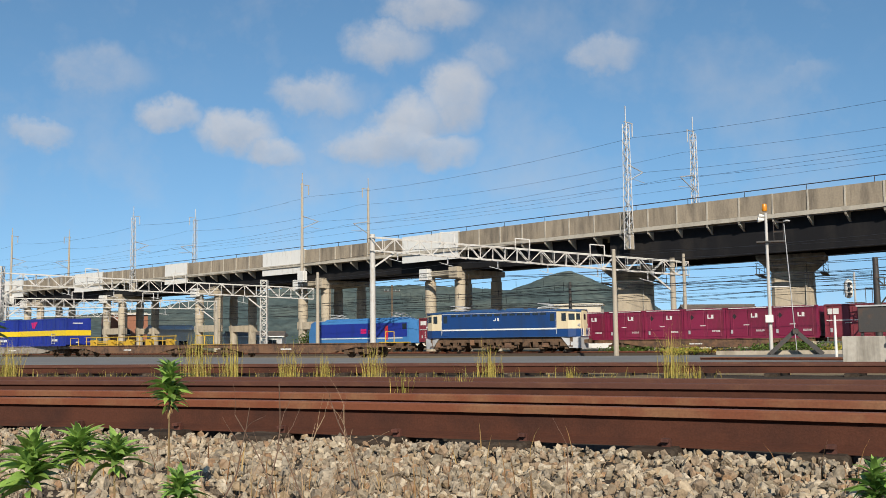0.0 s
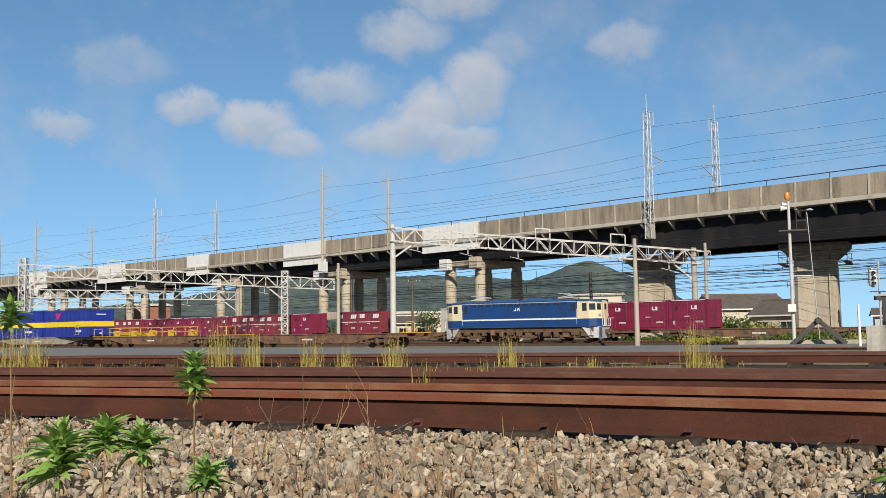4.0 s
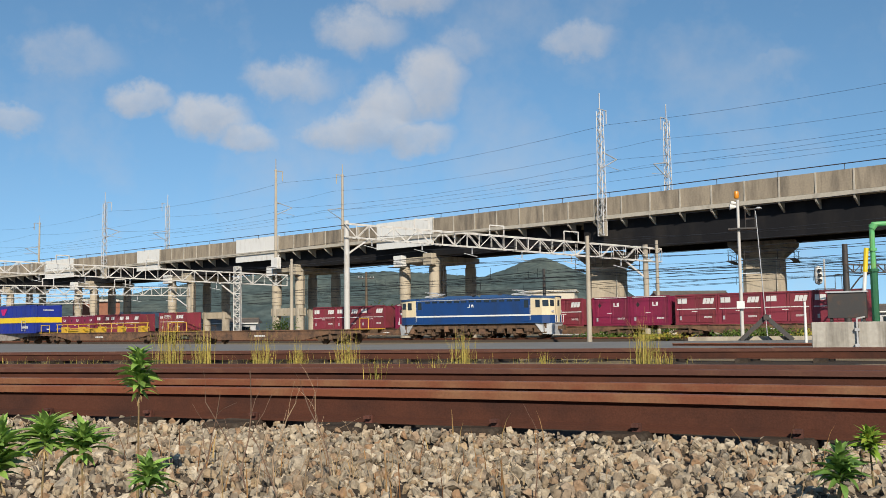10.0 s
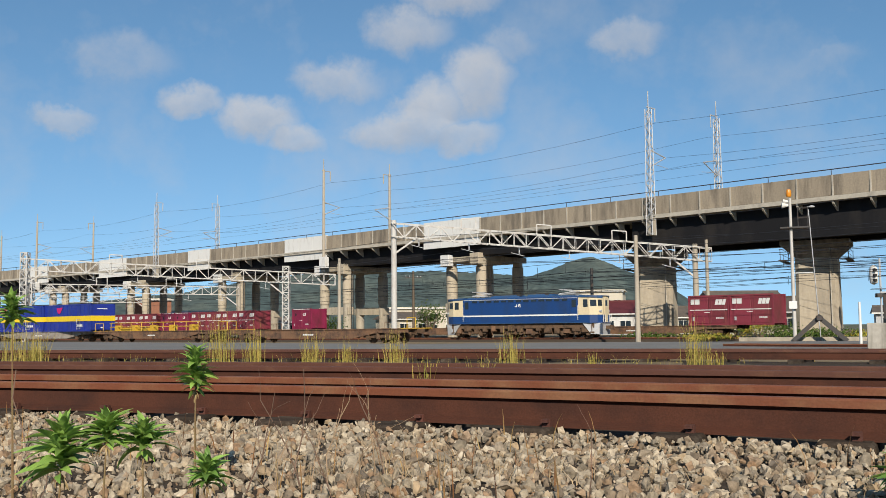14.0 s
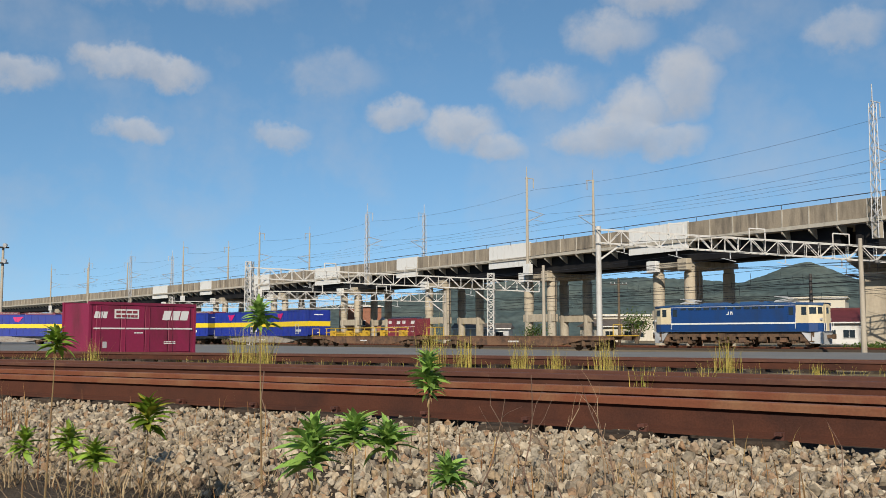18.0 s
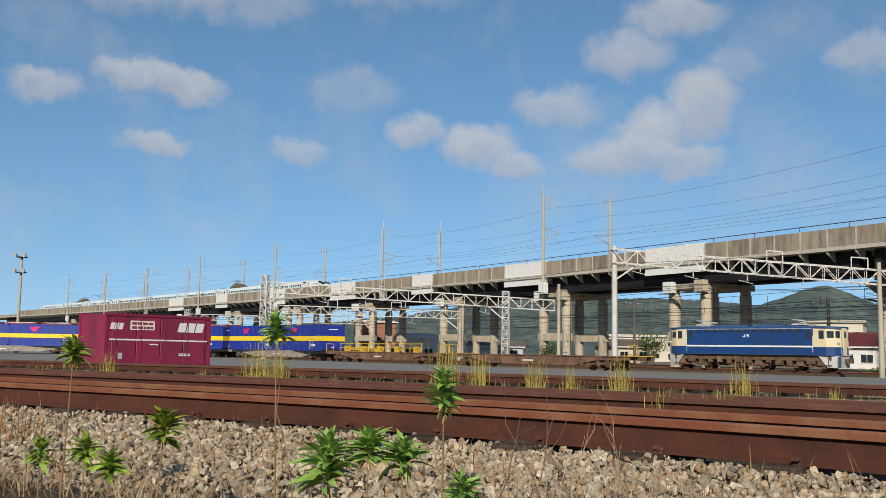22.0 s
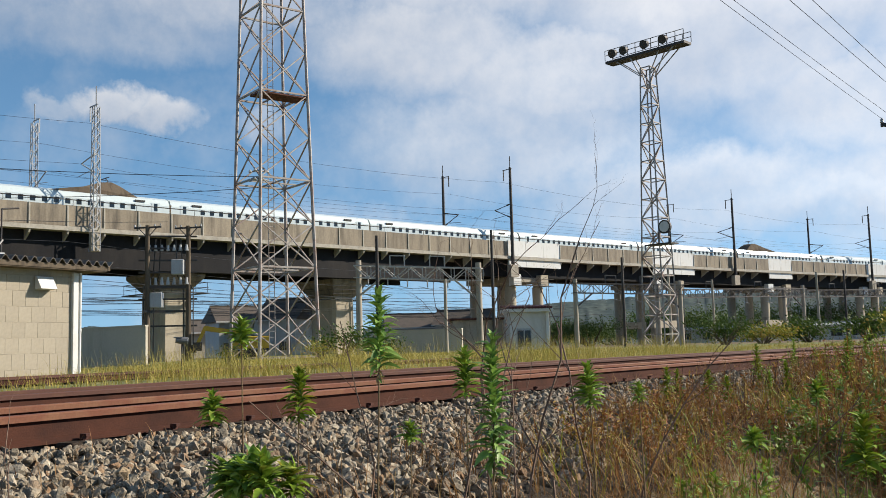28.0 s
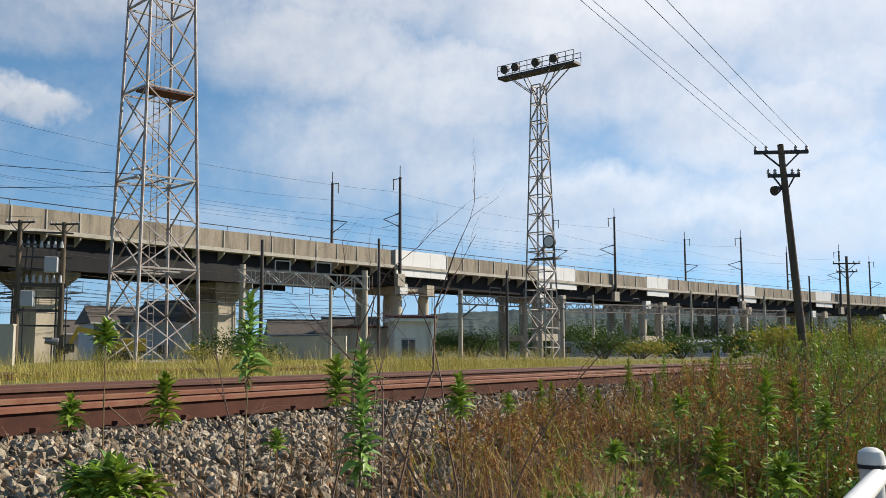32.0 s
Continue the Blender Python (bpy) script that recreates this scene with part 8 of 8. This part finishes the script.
# straw tufts: x, y, foot, height
TUFTS = [
    (-3.73, 14.01, 0.53, 0.70),
    (-3.33, 14.42, 0.52, 0.57),
    (-2.50, 14.79, 0.50, 0.50),
    (-1.99, 14.87, 0.49, 0.37),
    (-1.18, 14.15, 0.48, 0.51),
    (0.53, 14.39, 0.45, 0.54),
    (3.18, 13.94, 0.41, 0.70),
    (3.51, 14.07, 0.41, 0.24),
    (-6.49, 14.08, 0.59, 0.40),
    (0.03, 7.00, 0.62, 0.19),
    (-0.34, 6.99, 0.63, 0.17),
    (1.71, 14.20, 0.44, 0.16),
    (-6.58, 13.51, 0.60, 0.64),
    (-6.31, 13.64, 0.60, 0.52),
    (-8.72, 12.86, 0.64, 0.38),
    (10.47, 7.92, 0.57, 0.44),
    (5.58, 3.27, 0.65, 0.25),
    (10.18, 6.64, 0.48, 0.24),
]


def leaf_mesh(name, mat, wide=0.2):
    """One lance-shaped leaf along x, one metre long, bent down at the tip."""
    pts = [(0, 0.1), (0.15, 0.5), (0.36, 0.95), (0.58, 1.0), (0.8, 0.6), (1.0, 0)]
    v, f = [], []
    for x, w in pts:
        z = 0.2 * x - 0.62 * x * x
        v += [(x - 0.05 * x * x, -w * wide / 2, z + 0.05 * w), (x - 0.05 * x * x, 0, z), (x - 0.05 * x * x, w * wide / 2, z + 0.05 * w)]
    for i in range(5):
        a = i * 3
        f += [(a, a + 3, a + 4, a + 1), (a + 1, a + 4, a + 5, a + 2)]
    me = bpy.data.meshes.new(name)
    me.from_pydata(v, [], f)
    me.materials.append(mat)
    me.polygons.foreach_set("use_smooth", [True] * len(f))
    return me


def leaf_material(name, col):
    m = pm(name, col, 0.5, 0, 9, 0.25, 40, 0.05, None, 0.5, None, 0.28)
    nt = m.node_tree
    b, out = nt.nodes["Principled BSDF"], nt.nodes["Material Output"]
    t, a = nt.nodes.new("ShaderNodeBsdfTranslucent"), nt.nodes.new("ShaderNodeMixShader")
    nt.links.new(b.inputs["Base Color"].links[0].from_socket, t.inputs[0])
    a.inputs[0].default_value = 0.25
    nt.links.new(b.outputs[0], a.inputs[1])
    nt.links.new(t.outputs[0], a.inputs[2])
    nt.links.new(a.outputs[0], out.inputs[0])
    return m


M_LEAFA = leaf_material("bright_weed_leaf", (0.33, 0.53, 0.11))
M_LEAFB = leaf_material("deep_weed_leaf", (0.19, 0.35, 0.07))
M_LEAFC = leaf_material("withered_weed_leaf", (0.42, 0.3, 0.14))
LEAF_A, LEAF_B, LEAF_C = leaf_mesh("leaf", M_LEAFA, 0.29), leaf_mesh("leaf", M_LEAFB, 0.27), leaf_mesh("leaf", M_LEAFC, 0.2)


def weed(x, y, tip, low, size, seed, bright, single=True):
    """An upright weed: a stem with whorls of narrow leaves, the lowest ones withered."""
    rr = random.Random(seed)
    size *= 0.8
    tip, low = tip - 0.5 * size, low + 0.02
    tip = max(tip, low + 0.05)
    z0 = ground_z(x, y) - 0.03
    lean = Vector((rr.uniform(-0.05, 0.05), rr.uniform(-0.05, 0.05), 0))
    o = thing("tall_weed", Matrix.Translation((x, y, z0)), "upright green weed with whorled narrow leaves in the gravel" if single else "leafy green weed among the dry grass", "weed", "weeds by the track")
    h = tip - z0

    def at(f):
        return lean * (f - 1) * h + Vector((0, 0, h * f))
    mb = MB()
    rings = [[at(k / 6) + Vector((math.cos(a), math.sin(a), 0)) * (0.0045 - 0.0005 * k) for a in (0, 1.047, 2.094, 3.142, 4.189, 5.236)] for k in range(7)]
    mb.add([q for r in rings for q in r], [(k * 6 + j, k * 6 + (j + 1) % 6, k * 6 + 6 + (j + 1) % 6, k * 6 + 6 + j) for k in range(6) for j in range(6)])
    part("stem", mb, M_STEM, o)
    span = max(0.05, (tip - low))
    n = int(min(190, 66 + span * 300))
    turn = rr.uniform(0, 360)
    fol = MB()
    for i in range(n):
        f = i / n
        z = low + (tip - low) * f ** 0.9 - z0
        turn += 137.5 + rr.uniform(-15, 15)
        up = 12 + 60 * f ** 1.1 + rr.gauss(0, 18)
        s = size * 0.98 * (1.0 - 0.45 * f ** 3) * rr.uniform(0.5, 1.15) * (0.45 + 3.5 * f if f < 0.16 else 1)
        old = single and f < 0.1 and rr.random() < 0.7
        s *= 0.7 if old else 1
        kind = LEAF_C if old else (LEAF_A if rr.random() < bright else LEAF_B)
        m = Matrix.Translation(at(max(0, min(1, z / h)))) @ pose(0, 0, 0, rr.uniform(-35, 35), -(up if not old else rr.uniform(-75, -20)), turn) @ Matrix.Diagonal((s, s, s, 1))
        if single:
            part("leaf", kind, None, o).matrix_local = m
        else:
            fol.add([m @ v.co for v in kind.vertices], [tuple(p.vertices) for p in kind.polygons])
    if not single:
        part("foliage", fol, M_LEAF if bright > 0.5 else M_LEAF2, o, smooth=True)
    return o


SINGLE = (1, 2, 5, 6, 7, 8, 12, 14, 15, 16, 17, 21, 25, 28)
i = 0
for rows in (WEEDS_LEFT, WEEDS_MID, WEEDS_RIGHT):
    for x, y, tip, low, size in rows:
        i += 1
        weed(x, y, tip, low, size, 100 + i, 0.75 if i % 4 else 0.35, i in SINGLE)


def blades(name, spots, mat, label, category, seed, width=0.006, bend=0.4, kind="stuff", top=None):
    """spots: (x, y, z, height, lean) of single blades, each a bent tapering strip."""
    rr = random.Random(seed)
    v, f = [], []
    for x, y, z, h, ln in spots:
        a = rr.uniform(0, 6.283)
        d = Vector((math.cos(a), math.sin(a), 0))
        s = Vector((-d.y, d.x, 0)) * width * rr.uniform(0.6, 1.3)
        b = Vector((x, y, z))
        o = len(v)
        for k, (t, w) in enumerate(((0, 1), (0.4, 0.85), (0.75, 0.55), (1.0, 0.08))):
            c = b + d * h * ln * bend * t * t + Vector((0, 0, h * t * (1 - 0.25 * ln * t)))
            v += [tuple(c - s * w), tuple(c + s * w)]
        for k in range(3):
            f.append((o + 2 * k, o + 2 * k + 1, o + 2 * k + 3, o + 2 * k + 2))
    me = bpy.data.meshes.new(name)
    me.from_pydata(v, [], f)
    me.materials.append(mat)
    ob = new(name, me)
    return tagged(ob, label, category, kind=kind)


rr = random.Random(21)
for x, y, z, h in TUFTS:
    tuft = thing("grass_tuft", Matrix.Translation((x, y, ground_z(x, y))), "tuft of tall straw-yellow grass beside the rails", "grass tuft", "straw tufts")
    n = int(34 + 90 * h)
    rad = 0.03 + 0.1 * h
    hh = max(0.25, z + h - ground_z(x, y))
    b = blades("straw_blade", [(rr.gauss(0, rad), rr.gauss(0, rad), 0, hh * rr.triangular(0.4, 1.3, 0.85), rr.uniform(0.1, 0.6)) for _ in range(n)], M_STRAW, "", "", 5, 0.0032, 0.7, "")
    b.parent = tuft


def strip(n, s0, s1, d0, d1, h0, h1, seed, keep=None):
    r, out = random.Random(seed), []
    while len(out) < n:
        s, d = r.uniform(s0, s1), r.uniform(d0, d1)
        if keep and noise.noise((s * keep[0], d * keep[0], seed)) < keep[1] + r.uniform(-0.15, 0.15):
            continue
        p = trk(s, d)
        out.append((p.x, p.y, ground_z(p.x, p.y) - 0.02, r.uniform(h0, h1), r.uniform(0.1, 1.0)))
    return out


blades("dry_grass", strip(3600, -26, 14, 8.5, 16.5, 0.05, 0.26, 1, (0.35, 0.12)), M_STRAW, "thin dry grass along the second siding", "grass", 1, 0.003, 0.9)
blades("dry_grass", strip(700, -8, 14, 3.3, 6.5, 0.06, 0.2, 2, (0.5, 0.12)), M_STRAW, "thin dry grass behind the rails", "grass", 2, 0.0022, 0.9)
blades("dry_grass", strip(500, -10, 8, -2.2, -0.2, 0.06, 0.22, 3, (1.2, 0.1)), M_DRY, "dry brown grass wisps in the ballast", "grass", 3, 0.0025)
blades("dry_grass", strip(5000, -12, -3.0, -4.2, -1.3, 0.06, 0.3, 31, (0.8, -0.2)), M_DRY, "dry brown grass on the bank", "grass", 31, 0.003)
M_TAN = leafy("bleached_dry_grass", [(0.5, 0.36, 0.2), (0.36, 0.25, 0.13), (0.6, 0.46, 0.27), (0.28, 0.17, 0.09)], 0.9)
blades("dry_grass", strip(15000, -9, -0.5, -3.7, -2.0, 0.04, 0.2, 32, (1.0, -0.15)), M_TAN, "bleached dry grass litter on the bank", "grass", 32, 0.0025, 2.4)
blades("dry_grass", strip(1500, -6, 6, -2.1, -0.9, 0.03, 0.14, 33, (1.2, 0.15)), M_TAN, "bleached dry grass wisps among the stones", "grass", 33, 0.0015, 2.2)
blades("field_grass", strip(26000, 9, 70, 4.6, 34, 0.08, 0.42, 4, (0.22, -0.12)), M_STRAW, "yellow-green tall grass field behind the rails", "grass", 4, 0.006, 0.8)
blades("field_grass", strip(16000, 9, 70, 4.8, 34, 0.06, 0.3, 5, (0.25, -0.1)), M_GRASS, "green grass in the field behind the rails", "grass", 5, 0.006, 0.8)
blades("field_grass", strip(6000, 16, 36, 5.5, 15, 0.3, 1.0, 11, (0.35, 0.12)), M_STRAW, "clumps of tall golden grass in the field", "grass", 11, 0.004, 0.7)
blades("field_grass", strip(5000, 2, 16, 14.5, 24, 0.06, 0.4, 6, (0.3, 0.0)), M_STRAW, "yellow grass round the relay building", "grass", 6, 0.0035, 0.8)
blades("bank_grass", strip(9000, 7, 26, -5.0, -2.1, 0.08, 0.34, 7, (0.8, -0.02)), M_GRASS, "green grass and weeds on the bank", "grass", 7, 0.0035, 1.3)
blades("bank_grass", strip(9000, 6.2, 26, -5.0, -1.7, 0.08, 0.4, 8, (0.9, 0.0)), M_DRY, "dry reddish-brown weeds on the bank", "grass", 8, 0.0022, 1.6)
blades("bank_grass", strip(4500, 5, 10, -4.2, -2.0, 0.06, 0.3, 9, (0.8, -0.05)), M_DRY, "dry brown grass on the bank", "grass", 9, 0.002, 1.6)
blades("bank_grass", strip(5000, 7, 14, -5.2, -3.0, 0.10, 0.34, 10, (1.0, 0.0)), M_GREENB, "long fresh green grass on the bank", "grass", 10, 0.003, 1.5)


M_TWIG = pm("dead_twig_bark", (0.2, 0.125, 0.085), 0.85, 0, 8, 0.3, 60, 0.1)


def twig(x, y, h, seed, mat=None):
    """A bare branching dead stalk."""
    r = random.Random(seed)
    o = thing("dead_stalk", Matrix.Translation((x, y, ground_z(x, y) - 0.02)), "bare branching dry brown stalk", "dead stalk", "dead stalks")
    mb = MB()

    def grow(p, d, l, rad, depth):
        for k in range(5):
            q = p + d * l / 5
            mb.tube(p, q, rad, rad * 0.86, 4, 0, False)
            p, rad = q, rad * 0.86
            d = (d + Vector((r.gauss(0, 0.16), r.gauss(0, 0.16), r.gauss(-0.02, 0.09)))).normalized()
            if depth and k > 0 and r.random() < 0.75:
                e = (d + Vector((r.gauss(0, 0.5), r.gauss(0, 0.5), r.uniform(-0.1, 0.35)))).normalized()
                grow(p, e, l * r.uniform(0.22, 0.42), rad * 0.62, depth - 1)
    lean = Vector((r.gauss(0, 0.16), r.gauss(-0.12, 0.2), 1)).normalized()
    grow(Vector((0, 0, 0)), lean, h, 0.0016 + 0.0036 * h, 3 if h > 0.6 else 1)
    part("stalk", mb, mat or M_TWIG, o)


for k, (x, y, h) in enumerate(((3.55, -0.75, 0.9), (3.72, -0.92, 1.05), (3.85, -1.05, 1.15), (3.95, -1.2, 1.15), (4.0, -1.0, 0.95), (3.6, -1.0, 0.8), (4.1, -1.35, 1.05), (4.3, -1.6, 0.9), (3.4, -0.55, 0.7), (3.9, -0.5, 0.7), (4.2, -2.2, 0.7), (4.6, -2.6, 0.75), (4.9, -3.4, 0.8), (5.4, -3.6, 1.0), (5.7, -4.0, 1.0), (3.7, -2.2, 0.5),
                               (-0.72, 2.95, 0.36), (-0.55, 3.0, 0.32), (-0.3, 3.05, 0.34), (-0.62, 3.2, 0.4), (-0.42, 2.8, 0.25), (-1.35, 2.9, 0.45), (-1.2, 2.6, 0.3), (0.3, 2.7, 0.22), (2.6, 1.95, 0.4), (3.4, 0.6, 0.35))):
    twig(x, y, h, 300 + k)
M_PALETWIG = pm("bleached_dry_stalk", (0.4, 0.28, 0.17), 0.85, 0, 8, 0.3, 60, 0.1)
for k in range(9):
    r_ = random.Random(900 + k)
    f = r_.random()
    twig(-0.85 + 0.6 * f + r_.uniform(-0.08, 0.08), 3.0 + r_.uniform(-0.25, 0.15), r_.uniform(0.18, 0.38), 700 + k, M_PALETWIG)


def overgrown(p):
    """The bank's growth gets taller towards the south-east."""
    az = math.degrees(math.atan2(p.x, p.y))
    return float(np.interp(az, [104, 113, 118, 122, 127, 140], [0.6, 0.66, 0.85, 1.45, 1.9, 2.0]))


r = random.Random(77)
for k in range(70):
    s, d = r.uniform(9.0, 21), r.uniform(-4.6, -1.7)
    p = trk(s, d)
    z = ground_z(p.x, p.y)
    h = r.uniform(0.3, 0.62) * overgrown(p) * (1.25 if k % 5 == 0 else 1)
    weed(p.x, p.y, z + h, z + r.uniform(0.05, 0.25) * h, r.uniform(0.06, 0.095), 500 + k, r.choice((0.3, 0.7, 0.8)), False)


def thicket(name, mat, n, s0, s1, d0, d1, h0, h1, leaves, leaf, seed, label, spread=0.45, keep=None):
    """Branching stalks set with small leaves, tangled together."""
    r = random.Random(seed)
    mb = MB()
    done = 0
    while done < n:
        s, d = r.uniform(s0, s1), r.uniform(d0, d1)
        if keep and noise.noise((s * keep[0], d * keep[0], seed)) < keep[1]:
            continue
        done += 1
        p = trk(s, d)
        base = Vector((p.x, p.y, ground_z(p.x, p.y) - 0.03))
        h = r.uniform(h0, h1) * (overgrown(p) if s > 6 else 1)
        lean = Vector((r.gauss(0, 0.22), r.gauss(0, 0.22), 1)).normalized()
        for b in range(r.randint(3, 6)):
            f = r.uniform(0.05, 0.6)
            a = base + lean * h * f * (b > 0)
            e = a + (lean * h * (1 - f * (b > 0)) if b == 0 else Vector((r.gauss(0, spread), r.gauss(0, spread), r.uniform(0.4, 1.0))) * h * r.uniform(0.35, 0.6))
            m = a.lerp(e, 0.5) + Vector((r.gauss(0, 0.05), r.gauss(0, 0.05), r.gauss(0.02, 0.03))) * h
            w = 0.0028 if b == 0 else 0.0018
            side = Vector((w, r.uniform(-w, w), 0))
            side2 = Vector((side.y, -side.x, 0))
            for sd in (side, side2):
                mb.add([a - sd, a + sd, m + sd * 0.8, m - sd * 0.8, e + sd * 0.3, e - sd * 0.3], ((0, 1, 2, 3), (3, 2, 4, 5)))
            for _ in range(leaves):
                t = r.uniform(0.15, 1.0)
                q = (a.lerp(m, t * 2) if t < 0.5 else m.lerp(e, t * 2 - 1))
                dv = Vector((r.gauss(0, 1), r.gauss(0, 1), r.gauss(0.25, 0.5))).normalized() * leaf * r.uniform(0.6, 1.3)
                cr = dv.cross(Vector((r.gauss(0, 0.4), r.gauss(0, 0.4), 1))).normalized() * leaf * 0.2
                mb.add([q, q + dv * 0.45 + cr, q + dv, q + dv * 0.45 - cr], ((0, 1, 2, 3),))
    return tagged(part(name, mb, mat), label, "undergrowth", kind="stuff")


M_DEADDK = leafy("dark_dead_stem", [(0.1, 0.055, 0.03), (0.15, 0.08, 0.045), (0.07, 0.04, 0.025), (0.2, 0.12, 0.07)], 0.9)
M_REDDRY = leafy("withered_red_brown_leaf", [(0.36, 0.13, 0.045), (0.48, 0.2, 0.06), (0.19, 0.07, 0.03), (0.58, 0.36, 0.09), (0.46, 0.36, 0.07)], 0.85)
thicket("withered_undergrowth", M_REDDRY, 420, 7.8, 13.5, -4.2, -1.9, 0.15, 0.5, 6, 0.036, 41, "tangled reddish-brown withered plants on the bank", 0.55, (0.8, 0.0))
thicket("withered_undergrowth", M_DRY, 360, 8.6, 14, -4.2, -1.7, 0.2, 0.52, 3, 0.03, 47, "tangled straw-coloured dead stems on the bank", 0.6, (0.9, 0.0))
thicket("withered_undergrowth", M_DEADDK, 420, 8.0, 24, -4.6, -1.6, 0.2, 0.6, 2, 0.03, 42, "dark dead stems tangled on the bank", 0.55, (0.5, -0.05))
thicket("green_undergrowth", M_LEAF, 420, 7.0, 16, -5.0, -2.5, 0.10, 0.36, 9, 0.05, 43, "fresh green leafy plants among dry stalks", 0.5, (1.1, 0.05))
thicket("green_undergrowth", M_LEAF, 420, 6.6, 13, -5.4, -3.4, 0.12, 0.36, 10, 0.055, 48, "lush green leafy plants by the guard rail", 0.5, (0.9, -0.1))
thicket("green_undergrowth", M_GREENB, 300, 9, 18, -5.4, -2.6, 0.2, 0.5, 12, 0.045, 49, "deep green leafy plants on the bank", 0.45, (0.7, 0.05))
thicket("green_undergrowth", M_LEAF2, 300, 13, 26, -5.0, -1.4, 0.25, 0.55, 11, 0.05, 44, "tall green leafy plants on the bank", 0.4, (0.6, 0.0))
thicket("green_undergrowth", M_LEAF, 200, 13, 26, -5.0, -1.4, 0.2, 0.55, 11, 0.045, 45, "tall green leafy plants on the bank", 0.4, (0.7, 0.0))
thicket("green_undergrowth", M_LEAF, 170, -12, -3.4, -4.0, -1.4, 0.05, 0.18, 8, 0.045, 46, "small green weeds on the bank", 0.6, (0.8, 0.0))


# ---- ballast stones ----
def stones():
    """Angular stones, thickest where the camera passes; one joined heap."""
    rng = np.random.RandomState(5)
    V, F, off = [], [], 0
    shapes = []
    for k in range(24):
        pts = rng.randn(15, 3)
        pts /= (np.abs(pts) ** 3.2).sum(1, keepdims=True) ** (1 / 3.2)
        pts *= 0.84 + 0.22 * rng.rand(15, 1)
        b = bmesh.new()
        vs = [b.verts.new(p) for p in pts]
        res = bmesh.ops.convex_hull(b, input=vs)
        junk = [g for g in res["geom_interior"] if isinstance(g, bmesh.types.BMVert)]
        if junk:
            bmesh.ops.delete(b, geom=junk, context="VERTS")
        b.verts.index_update()
        b.verts.ensure_lookup_table()
        shapes.append((np.array([v.co[:] for v in b.verts]), [[v.index for v in f.verts] for f in b.faces]))
        b.free()
    rr = random.Random(12)
    for n, s0, s1, d0, d1, lo, hi in ((13000, -4.2, 3.0, -2.0, -0.06, 0.009, 0.022), (9000, -4.2, 3.0, -2.0, -0.06, 0.004, 0.009), (7500, -9, -2.5, -3.1, -1.6, 0.009, 0.02), (5500, -9, -4.2, -2.4, -0.06, 0.011, 0.024), (10000, 3.0, 9.0, -2.3, -0.06, 0.012, 0.028), (5000, 3.0, 8.0, -2.2, -0.06, 0.005, 0.011), (6500, 9, 17, -2.2, -0.06, 0.015, 0.032),
                                      (4200, -9, 16, 0.85, 2.25, 0.016, 0.03), (1500, -8, 16, 3.15, 4.6, 0.016, 0.032), (1000, 17, 34, -1.4, -0.06, 0.025, 0.045)):
        for _ in range(n):
            s, d = rr.uniform(s0, s1), rr.uniform(d0, d1)
            p = trk(s, d)
            size = lo + (hi - lo) * rr.random() ** 1.4
            size *= 1.35 if rr.random() < 0.07 else 1
            z = ground_z(p.x, p.y) + rr.uniform(-0.3, 0.9) * size
            if d < 0:
                z = max(z, 0.52 + rr.uniform(0, 0.035)) if d > -0.42 else z
            sh, fc = shapes[rr.randrange(24)]
            q = np.array(Euler((rr.uniform(0, 6.28), rr.uniform(0, 6.28), rr.uniform(0, 6.28))).to_matrix())
            sc = size * np.array([rr.uniform(0.95, 1.45), rr.uniform(0.75, 1.1), rr.uniform(0.5, 0.85)])
            V.append((sh * sc) @ q.T + np.array([p.x, p.y, z]))
            F += [[i + off for i in f] for f in fc]
            off += len(sh)
    me = bpy.data.meshes.new("ballast_stones")
    me.from_pydata(np.concatenate(V).tolist(), [], F)
    me.materials.append(M_STONE)
    tagged(new("ballast_stones", me), "angular grey-brown crushed ballast stones", "gravel", kind="stuff")


stones()


# ---- motion ----
def motions():
    turn = pose(0, 0, 0, 0, 0, PASS_DIR)
    back = Vector((1, -0.88, 0)).normalized()
    lead = passing(-16.2)
    for ob, q, z in MOVERS:
        walk(ob, [(t, Matrix.Translation(lead + back * (q - 20.0 * t) + Vector((0, 0, z))) @ turn) for t in (0, 8, 16, 24, 32)])
    for ob, q, rev in BULLET:
        rows = []
        for t in (0, 6, 12, 18, 20, 21, 22, 23, 24, 25, 26, 27, 28, 29, 30, 31, 32):
            u = 78.0 + 65.3 * (t - 26) - q
            rows.append((t, Matrix.Translation(via(u, -3.1, DECK)) @ pose(0, 0, 0, 0, 0, via_turn(u) + (180 if rev else 0))))
        walk(ob, rows)


motions()
